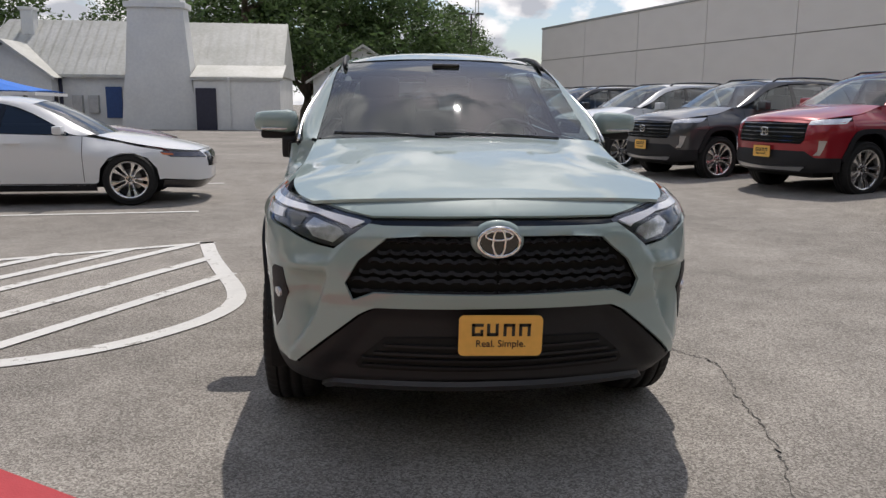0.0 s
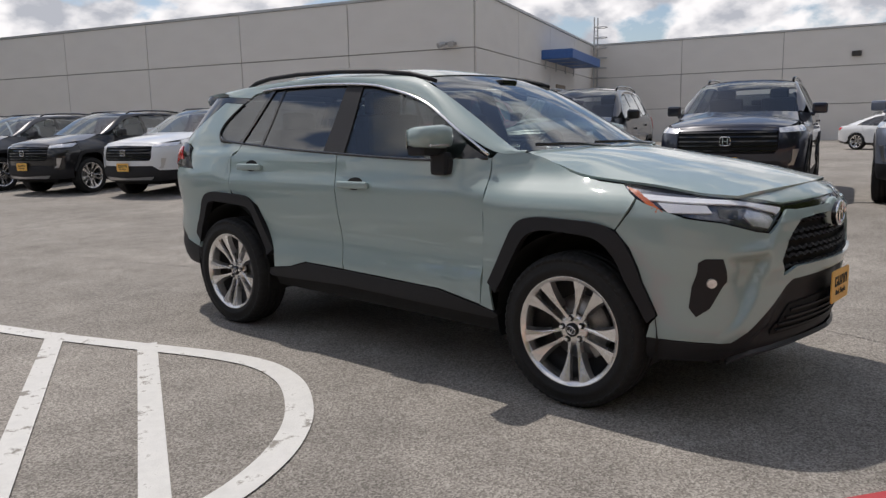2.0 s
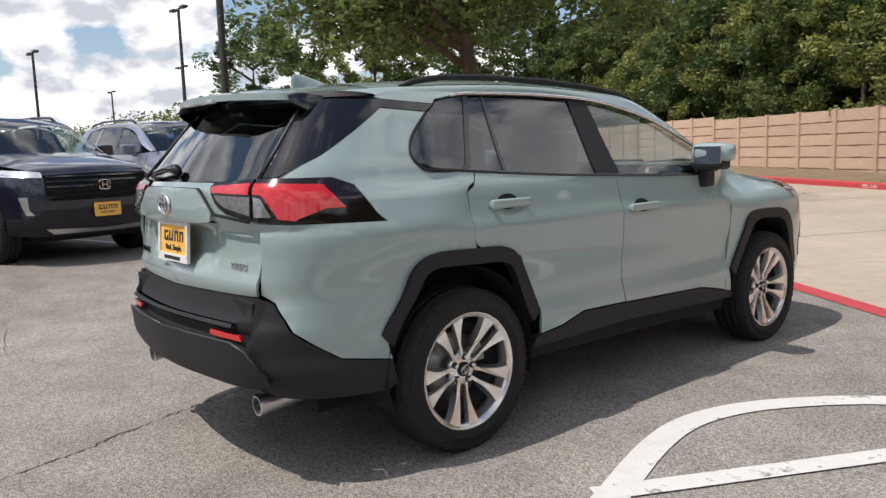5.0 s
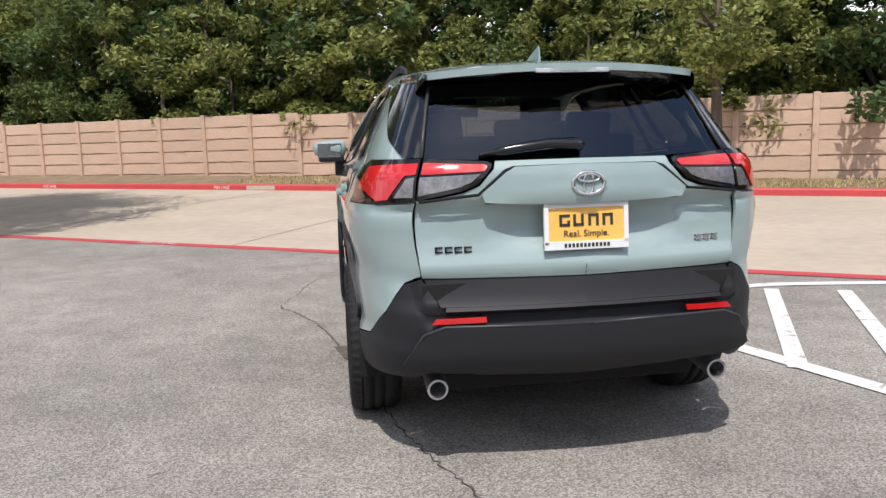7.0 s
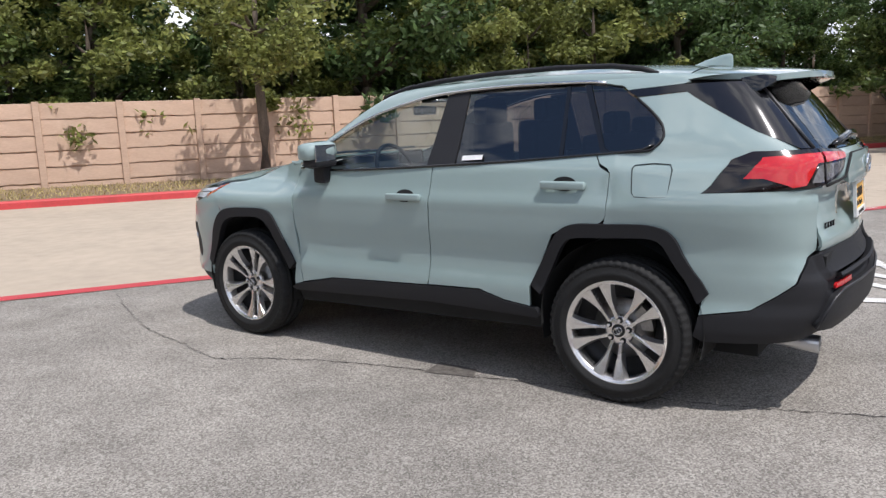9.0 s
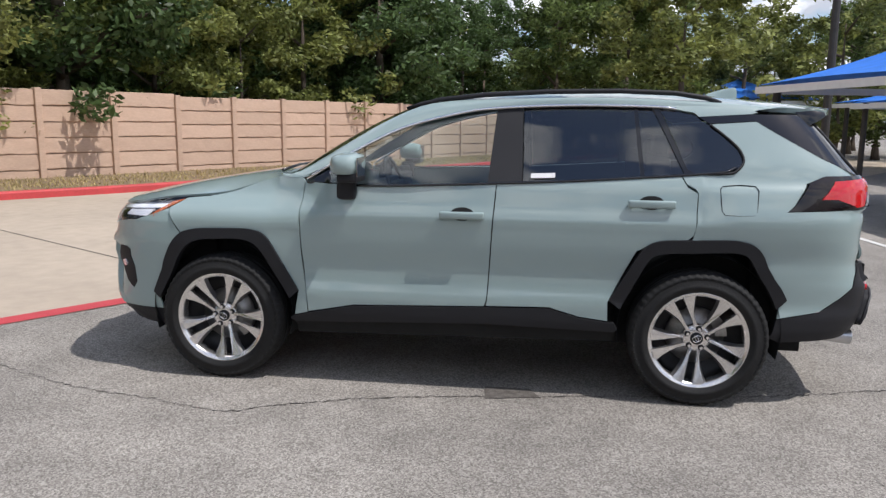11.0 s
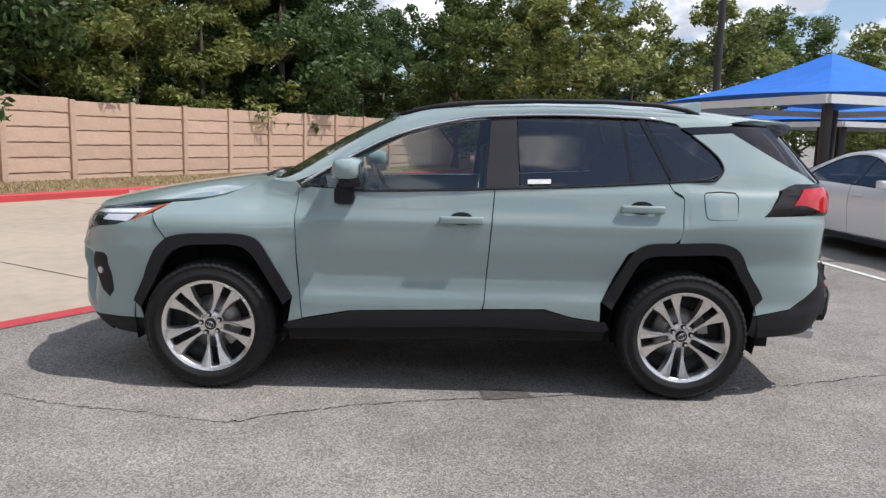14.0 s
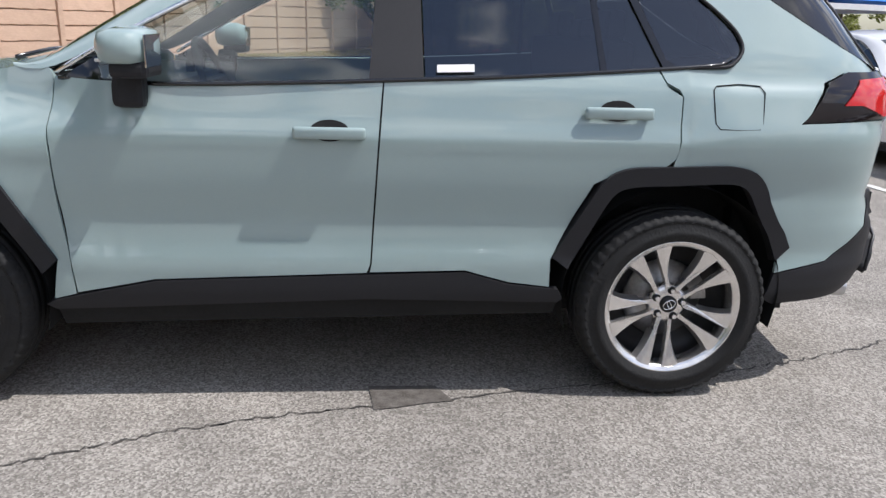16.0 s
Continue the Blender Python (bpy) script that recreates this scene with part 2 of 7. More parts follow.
def tube(points, r, seg=8, closed=False):
    """A round bar along points, as verts and faces."""
    n, V, F = len(points), [], []
    pts = [Vector(p) for p in points]
    for i, p in enumerate(pts):
        a, b = (pts[i - 1], pts[(i + 1) % n]) if closed else (pts[max(i - 1, 0)], pts[min(i + 1, n - 1)])
        q = (b - a).to_track_quat("Z", "Y")
        rr = r[i] if isinstance(r, (list, tuple)) else r
        for k in range(seg):
            w = 2 * math.pi * k / seg
            V.append(p + q @ Vector((rr * math.cos(w), rr * math.sin(w), 0)))
    for i in range(n if closed else n - 1):
        for k in range(seg):
            a, b = i * seg, ((i + 1) % n) * seg
            F.append((a + k, a + (k + 1) % seg, b + (k + 1) % seg, b + k))
    if not closed:
        F += [tuple(range(seg))[::-1], tuple(range((n - 1) * seg, n * seg))]
    return V, F, True


def text_mesh(body, size, extrude=0.0):
    c = bpy.data.curves.new("t", "FONT")
    c.body, c.size, c.extrude, c.align_x, c.align_y = body, size, extrude, "CENTER", "CENTER"
    o = bpy.data.objects.new("t", c)
    me = bpy.data.meshes.new_from_object(o)
    bpy.data.objects.remove(o)
    return me


# ---- ground ----
RED_M, RED_C = -0.68, -3.33
FU = Vector((-math.cos(0.52155), math.sin(0.52155), 0))
FN = Vector((math.sin(0.52155), math.cos(0.52155), 0))
F0 = Vector((-9.161, -9.747, 0))


def ground_z(x, y):
    d = -(y - RED_C - RED_M * x) / math.hypot(1, RED_M)
    k = min(max(d / 10.5, 0), 1.25)
    ramp_up = 0.15 * min(max((x - 4.3) / 2.5, 0), 1) * min(max((y + 5) / 3, 0), 1)
    return k * max(0.0, 0.0155 * (min(x, 18) + 9)) + ramp_up


def drape(outline_rows, lift, name, material, parent=None, label="", thick=0.0):
    """A sheet over the ground from rows of points, each row of equal length."""
    V, F = [], []
    m = len(outline_rows[0])
    for row in outline_rows:
        for x, y in row:
            V.append((x, y, ground_z(x, y) + lift))
    for i in range(len(outline_rows) - 1):
        for j in range(m - 1):
            F.append((i * m + j, i * m + j + 1, (i + 1) * m + j + 1, (i + 1) * m + j))
    me = mesh(name, V, F, True)
    bm = bmesh.new(); bm.from_mesh(me)
    bmesh.ops.recalc_face_normals(bm, faces=bm.faces)
    if bm.faces and sum(f.normal.z for f in bm.faces) < 0:
        bmesh.ops.reverse_faces(bm, faces=bm.faces)
    bm.to_mesh(me); bm.free()
    return part(name, me, material, parent, label)


def lin(a, b, n):
    return [a + (b - a) * i / (n - 1) for i in range(n)]


axis = [-900, -400, -200, -100, -60] + lin(-40, 40, 81) + [60, 100, 200, 400, 900]
ground = drape([[(x, y) for x in axis] for y in axis], 0.0, "ground", M_ASPH)
tagged(ground, "weathered grey asphalt of a car park with fine gravel", "ground", kind="structure")


def kerb_pt(s, off):
    """A point at s metres along the fence and off metres out from it."""
    p = F0 + FU * s + FN * off
    return p.x, p.y


KERB_OFF = 1.55
rows = []
for i in range(61):
    s = -32 + i
    kx, ky = kerb_pt(s, KERB_OFF)
    # meet the red line straight out from the fence
    den = FN.y - RED_M * FN.x
    t = (RED_C + RED_M * kx - ky) / den
    rows.append([(kx + FN.x * t * j / 12, ky + FN.y * t * j / 12) for j in range(13)])
lane = drape(rows, 0.005, "road", M_CONC)
tagged(lane, "pale tan concrete fire lane beside the asphalt", "road", kind="structure")
for s in (-26, -21.4, -16.8, -12.2, -7.6, -3.0, 1.6, 6.2, 10.8, 15.4):
    kx, ky = kerb_pt(s, KERB_OFF)
    t = (RED_C + RED_M * kx - ky) / (FN.y - RED_M * FN.x)
    pts = [(kx + FN.x * t * j / 12, ky + FN.y * t * j / 12) for j in range(13)]
    w = Vector((FU.x, FU.y)) * 0.009
    drape([[(x - w.x, y - w.y) for x, y in pts], [(x + w.x, y + w.y) for x, y in pts]], 0.008, "joint", M_JOINT, lane)

rd = Vector((1, RED_M)).normalized()
rn = Vector((-RED_M, 1)).normalized()
pts = [(x, RED_C + RED_M * x) for x in lin(-8.5, 14, 60)]
red_line = drape([[(x - rn.x * 0.19, y - rn.y * 0.19) for x, y in pts], pts], 0.009, "red_line", M_RED)
tagged(red_line, "worn red fire lane stripe painted on the ground", "road marking", kind="structure")
for xc in (-2.15, 3.4, -7.2):
    tm = text_mesh("FIRE LANE", 0.15)
    o = part("lettering", tm, M_WHITE, red_line, "white stencilled fire lane lettering")
    p = Vector((xc, RED_C + RED_M * xc)) - rn * 0.1
    o.matrix_world = Matrix.Translation((p.x, p.y, ground_z(p.x, p.y) + 0.013)) @ Matrix.Rotation(math.atan2(rd.y, rd.x) + math.pi, 4, "Z")


def band(points, w, name, material, parent, lift=0.007):
    P = [Vector(p) for p in points]
    A, B = [], []
    for i, p in enumerate(P):
        d = (P[min(i + 1, len(P) - 1)] - P[max(i - 1, 0)]).normalized()
        nrm = Vector((-d.y, d.x))
        A.append(tuple(p)); B.append(tuple(p + nrm * w))
    return drape([A, B], lift, name, material, parent)


def smooth_curve(pts, n=8):
    out = []
    for i in range(len(pts) - 1):
        p0, p1, p2, p3 = (np.array(pts[max(min(i + k, len(pts) - 1), 0)], float) for k in (-1, 0, 1, 2))
        for j in range(n):
            t = j / n
            out.append(tuple(0.5 * (2 * p1 + (p2 - p0) * t + (2 * p0 - 5 * p1 + 4 * p2 - p3) * t * t + (3 * p1 - p0 - 3 * p2 + p3) * t ** 3)))
    out.append(tuple(pts[-1]))
    return out


hatch = new("hatched_marking")
tagged(hatch, "worn white painted hatched no-parking island on the asphalt", "road marking", kind="structure")
edge = smooth_curve([(-1.99, 2.80), (-1.79, 2.04), (-1.57, 1.36), (-1.38, 0.78), (-1.32, 0.38), (-1.39, 0.03), (-1.56, -0.28), (-1.81, -0.57), (-2.14, -0.80), (-2.55, -0.93), (-3.1, -0.87), (-4.2, -0.6)])
band(edge, -0.135, "outline", M_WHITE, hatch)
band([(-1.99, 2.80), (-2.8, 2.42), (-3.7, 2.0), (-5.2, 1.3)], 0.09, "outline", M_WHITE, hatch)
for a, b in (((-1.76, 2.02), (-3.09, -0.5)), ((-1.51, 1.29), (-2.58, -0.72)), ((-2.12, 2.62), (-3.75, -0.35)), ((-2.62, 2.4), (-4.1, -0.25)), ((-3.2, 2.2), (-4.6, -0.2))):
    band([a, ((a[0] + b[0]) / 2, (a[1] + b[1]) / 2), b], -0.115, "stripe", M_WHITE, hatch, 0.0085)
bay = new("bay_line")
tagged(bay, "faded white parking bay lines on the asphalt", "road marking", kind="structure")
for a, b in (((-2.6, 5.05), (-8.0, 4.4)), ((-2.9, 8.6), (-8.2, 7.9)), ((7.2, -0.3), (12.4, 0.9)), ((7.6, 2.7), (12.8, 3.9)), ((8.2, 5.9), (13.2, 7.2)),
             ((6.4, 8.6), (11.5, 9.9)), ((5.3, 10.9), (10.4, 12.2)), ((4.3, 13.2), (9.4, 14.5)), ((3.4, 15.5), (8.5, 16.8))):
    band([a, b], 0.1, "line", M_WHITE, bay)


def crack(points, w, seed):
    rng = random.Random(seed)
    A, B = [], []
    P = smooth_curve(points, 22)
    for i, p in enumerate(P):
        j = (rng.uniform(-0.014, 0.014), rng.uniform(-0.014, 0.014))
        ww = w * rng.uniform(0.25, 1.0)
        A.append((p[0] + j[0], p[1] + j[1])); B.append((p[0] + j[0] + ww, p[1] + j[1] + ww * 0.7))
    return drape([A, B], 0.004, "crack", M_JOINT, ground)


crack([(0.35, -4.0), (0.63, -3.42), (1.05, -2.50), (1.22, -2.0), (1.29, -1.6), (1.40, -1.15), (1.27, -0.86), (1.12, -0.5), (1.01, -0.1), (0.94, 0.3), (0.80, 1.1), (0.67, 1.8), (0.48, 2.4), (0.3, 2.9), (0.0, 4.2), (-0.3, 5.6)], 0.010, 1)
crack([(1.6, 1.9), (2.6, 2.5), (4.2, 2.3), (6, 2.8)], 0.008, 3)
crack([(-2.6, 7.2), (0.5, 8.6), (3.0, 8.2), (6, 8.9)], 0.02, 4)
M_PATCH = mat("oil_stain", (0.05, 0.043, 0.036), 0.9, color2=(0.16, 0.145, 0.13), scale=22, bump=0.4)
patch = drape([[(0.80, y) for y in lin(0.2, 0.46, 8)], [(0.96 + 0.03 * math.sin(9 * y), y) for y in lin(0.22, 0.52, 8)]], 0.0045, "stain", M_PATCH, ground)

# red kerb, soil strip, grass
kerb_prof = [(0.0, -0.05), (0.0, 0.12), (-0.02, 0.145), (-0.05, 0.15), (-0.16, 0.15), (-0.16, -0.05)]


def kerb_run(points, prof, name, material, inward):
    V, F = [], []
    n = len(points)
    for i in range(n):
        a, b = Vector(points[max(i - 1, 0)]), Vector(points[min(i + 1, n - 1)])
        d = (b - a).normalized()
        nrm = Vector((-d.y, d.x)) * inward
        for o, h in prof:
            x, y = points[i][0] - nrm.x * o, points[i][1] - nrm.y * o
            V.append((x, y, ground_z(*points[i]) + h))
    m = len(prof)
    for i in range(n - 1):
        for j in range(m - 1):
            F.append((i * m + j, i * m + j + 1, (i + 1) * m + j + 1, (i + 1) * m + j))
    me = mesh(name, V, F)
    bm = bmesh.new(); bm.from_mesh(me); bmesh.ops.recalc_face_normals(bm, faces=bm.faces); bm.to_mesh(me); bm.free()
    return part(name, me, material)


kerb = kerb_run([kerb_pt(s, KERB_OFF) for s in lin(-40, 45, 86)], kerb_prof, "kerb", M_KRED, 1)
tagged(kerb, "red painted concrete kerb with white fire lane lettering", "kerb", kind="structure")
for s in (-14.0, -8.6, 3.6, 9.0, -20.0):
    x, y = kerb_pt(s, KERB_OFF + 0.004)
    o = part("lettering", text_mesh("FIRE LANE", 0.11), mat("kerb_lettering", (0.75, 0.72, 0.68), 0.7, var=0.1), kerb, "white painted fire lane lettering")
    o.matrix_world = Matrix.Translation((x, y, ground_z(x, y) + 0.065)) @ Matrix.Rotation(math.atan2(FU.y, FU.x), 4, "Z") @ Matrix.Rotation(math.pi / 2, 4, "X")
    if s in (-14.0,):
        pl = part("paint_patch", cubes(((0, 0, 0), (0.85, 0.006, 0.1))), M_KERB, kerb)
        x, y = kerb_pt(s + 1.2, KERB_OFF + 0.002)
        pl.matrix_world = Matrix.Translation((x, y, ground_z(x, y) + 0.07)) @ Matrix.Rotation(math.atan2(FU.y, FU.x), 4, "Z")
def verge_rise(o):
    return 0.13 * min(1, max(0, 1 - o / 1.4))


verge = drape([[kerb_pt(s, o) for s in lin(-40, 45, 86)] for o in (KERB_OFF - 0.12, 0.8, 0.0, -4, -12, -30)], 0.14, "verge", M_DIRT)
for v in verge.data.vertices:
    o = (Vector((v.co.x, v.co.y, 0)) - F0).dot(FN)
    v.co.z += verge_rise(o)
tagged(verge, "strip of dry brown soil and leaf litter below the fence", "verge", kind="structure")


def blades(name, spots, h, material, label, width=0.012):
    rng = random.Random(5)
    V, F = [], []
    for x, y, z in spots:
        a, w, hh = rng.uniform(0, 6.28), width * rng.uniform(0.6, 1.3), h * rng.uniform(0.4, 1.2)
        lx, ly = rng.uniform(-0.6, 0.6) * hh, rng.uniform(-0.6, 0.6) * hh
        i = len(V)
        V += [(x - w * math.cos(a), y - w * math.sin(a), z), (x + w * math.cos(a), y + w * math.sin(a), z), (x + lx, y + ly, z + hh)]
        F.append((i, i + 1, i + 2))
    return tagged(part(name, (V, F), material), label, "grass", kind="stuff")


rng = random.Random(3)
spots = []
for i in range(14000):
    s, o = rng.uniform(-14, 24), rng.uniform(0.1, KERB_OFF - 0.22)
    x, y = kerb_pt(s, o)
    spots.append((x, y, ground_z(x, y) + 0.135 + verge_rise(o)))
blades("grass", spots, 0.07, M_STRAW, "short dry yellow grass along the fence")

# ---- fence ----
def far_fence():
    """The same fence going on far away, in one mesh."""
    bm = bmesh.new()
    for k in range(-52, -24):
        m = Matrix.Rotation(math.atan2(FU.y, FU.x) + math.pi, 4, "Z")
        c, q = F0 + FU * ((k + 0.5) * 1.5647), F0 + FU * (k * 1.5647)
        box(bm, (q.x, q.y, 1.2), (0.13, 0.16, 2.1), m)
        for j in range(6):
            box(bm, (c.x, c.y, 0.45 + 0.32 * j), (1.46, 0.05 + 0.012 * (j % 2), 0.305), m)
    return tagged(part("fence_far", bm, M_FENCE), "tan precast concrete fence going on in the distance", "fence", kind="stuff")


far_fence()
fence = new("fence")
tagged(fence, "tan precast concrete fence with rough horizontal planks", "fence", kind="structure")
bm = bmesh.new(); box(bm, (0, 0, 1.0), (0.13, 0.16, 2.0), bevel=0.012)
post_me = bpy.data.meshes.new("post"); bm.to_mesh(post_me); bm.free(); post_me.materials.append(M_FENCE)


def plank_mesh(seed, h):
    """A precast plank with an uneven lower edge, proud of its neighbour."""
    rng = random.Random(seed)
    V, F = [], []
    n = 9
    for i in range(n):
        x = -0.73 + 1.46 * i / (n - 1)
        e = rng.uniform(-0.012, 0.012)
        for yy, zz in ((-0.03, 0.0), (0.018 + rng.uniform(-0.004, 0.006), 0.006 + e), (0.024 + rng.uniform(-0.004, 0.008), 0.022 + e), (0.008 + rng.uniform(-0.004, 0.006), h - 0.01), (-0.03, h)):
            V.append((x, yy, zz))
    for i in range(n - 1):
        for j in range(4):
            a = i * 5 + j
            F.append((a, a + 1, a + 6, a + 5))
    me = mesh("plank", V, F)
    me.materials.append(M_FENCE)
    return me


N_COURSE = 6
PL_H = 1.93 / N_COURSE
planks = [plank_mesh(i, PL_H) for i in range(7)]
SP = 1.5647
rot = Matrix.Rotation(math.atan2(FU.y, FU.x) + math.pi, 4, "Z")
seed = random.Random(8)
far_planks = []
for k in range(-24, 26):
    top = 2.05 + (0.07 if k <= -9 else 0.0) + (0.12 if k <= -16 else 0)
    if k >= 2:
        top = 1.99
    p = F0 + FU * (k * SP)
    o = part("post", post_me, None, fence)
    o.matrix_world = Matrix.Translation((p.x, p.y, top - 2.0 + 0.02)) @ rot
    c = F0 + FU * ((k + 0.5) * SP)
    for j in range(N_COURSE):
        o = part("plank", planks[seed.randrange(7)], None, fence)
        o.matrix_world = Matrix.Translation((c.x, c.y, top - 1.93 + j * PL_H - 0.01)) @ rot

# ---- cars: a body surface that panels are cut from ----
from mathutils.geometry import delaunay_2d_cdt

M_PAINT = mat("sage_grey_paint", (0.295, 0.378, 0.37), 0.45, 0.0, coat=1.0, spec=0.25, var=0.03, scale=300)
M_PAINT.node_tree.nodes["Principled BSDF"].inputs["Coat IOR"].default_value = 1.62
M_CLAD = mat("black_cladding_plastic", (0.018, 0.018, 0.0205), 0.55, spec=0.35, var=0.12, scale=200, bump=0.08, bscale=500)
M_CLADG = mat("satin_dark_grey_plastic", (0.035, 0.035, 0.038), 0.38, spec=0.5, var=0.1, scale=200)
M_BLACK = mat("gloss_black_trim", (0.008, 0.008, 0.009), 0.15, coat=0.6)
M_DGLASS = mat("gloss_black_glass_edge", (0.008, 0.008, 0.01), 0.08, spec=0.5, coat=0.6)
M_DARK = mat("underbody_black", (0.012, 0.012, 0.012), 0.9, var=0.2)
M_CHROME = mat("chrome_trim", (0.78, 0.78, 0.78), 0.12, 1.0)
M_SATIN = mat("satin_silver", (0.55, 0.55, 0.56), 0.3, 0.9)
M_RUBBER = mat("tyre_rubber", (0.011, 0.011, 0.011), 0.75, var=0.25, scale=40, bump=0.3, bscale=90)
M_ALLOY = mat("machined_alloy", (0.80, 0.78, 0.76), 0.24, 0.9, var=0.08, scale=30)
M_ALLOYG = mat("grey_alloy_flank", (0.32, 0.315, 0.31), 0.35, 0.8, var=0.1, scale=30)
M_ALLOYD = mat("dark_alloy_pocket", (0.02, 0.02, 0.021), 0.4, 0.5)
M_DISC = mat("brake_disc_steel", (0.35, 0.34, 0.33), 0.4, 0.9, var=0.2)
M_SEAT = mat("dark_seat_fabric", (0.03, 0.03, 0.032), 0.85, var=0.2, scale=80)
M_DASH = mat("dashboard_plastic", (0.02, 0.02, 0.022), 0.6, var=0.1)
M_REDLENS = mat("red_lamp_lens", (0.55, 0.012, 0.015), 0.12, coat=1.0, var=0.1, scale=60)
M_REDDARK = mat("smoked_lamp_lens", (0.010, 0.006, 0.006), 0.12, coat=0.4)
M_CLEARLENS = mat("clear_lamp_reflector", (0.72, 0.73, 0.76), 0.22, 0.6, var=0.35, scale=35, coat=1.0)
M_TAILCLEAR = mat("tail_lamp_clear_lens", (0.26, 0.25, 0.255), 0.18, 0.55, var=0.45, scale=45, coat=1.0)
M_AMBER = mat("amber_reflector", (0.55, 0.12, 0.02), 0.2, coat=1.0)
M_LAMPDARK = mat("lamp_housing_dark", (0.13, 0.135, 0.16), 0.2, 0.7, var=0.3, scale=40)
M_LED = mat("lamp_light_guide", (0.93, 0.93, 0.97), 0.3, 0.0, coat=1.0)
M_PLATE = mat("yellow_plate", (0.88, 0.50, 0.11), 0.45, var=0.05, scale=40)
M_PLATEW = mat("white_plate_frame", (0.75, 0.75, 0.74), 0.4, var=0.05)
M_INK = mat("dark_print", (0.04, 0.035, 0.03), 0.6)


def glass(name, tint, gloss):
    """A pane: mostly see-through, with a mirror-like face."""
    m = bpy.data.materials.new(name)
    m.use_nodes = True
    n, l = m.node_tree.nodes, m.node_tree.links
    n.remove(n["Principled BSDF"])
    tr, gl, mx = n.new("ShaderNodeBsdfTransparent"), n.new("ShaderNodeBsdfGlossy"), n.new("ShaderNodeMixShader")
    tr.inputs[0].default_value = (*tint, 1)
    gl.inputs["Roughness"].default_value = 0.015
    gl.inputs[0].default_value = (0.9, 0.93, 0.95, 1)
    lw = n.new("ShaderNodeLayerWeight"); lw.inputs[0].default_value = 0.5
    pw = n.new("ShaderNodeMath"); pw.operation = "POWER"; pw.inputs[1].default_value = 4.5
    l.new(lw.outputs["Facing"], pw.inputs[0])
    fr = n.new("ShaderNodeMath"); fr.operation = "MULTIPLY_ADD"; fr.inputs[1].default_value, fr.inputs[2].default_value = 1 - gloss, gloss
    l.new(pw.outputs[0], fr.inputs[0])
    l.new(fr.outputs[0], mx.inputs[0]); l.new(tr.outputs[0], mx.inputs[1]); l.new(gl.outputs[0], mx.inputs[2])
    l.new(mx.outputs[0], n["Material Output"].inputs[0])
    return m


M_GLASS = glass("clear_car_glass", (0.82, 0.88, 0.86), 0.09)
M_WINDSCREEN = glass("coated_windscreen_glass", (0.55, 0.65, 0.63), 0.13)
M_TINT = glass("privacy_car_glass", (0.20, 0.22, 0.235), 0.11)
M_LENS = glass("clear_lamp_lens", (0.94, 0.95, 0.96), 0.05)


def table(pts):
    xs, ys = [p[0] for p in pts], [p[1] for p in pts]
    return lambda v: float(np.interp(v, xs, ys))


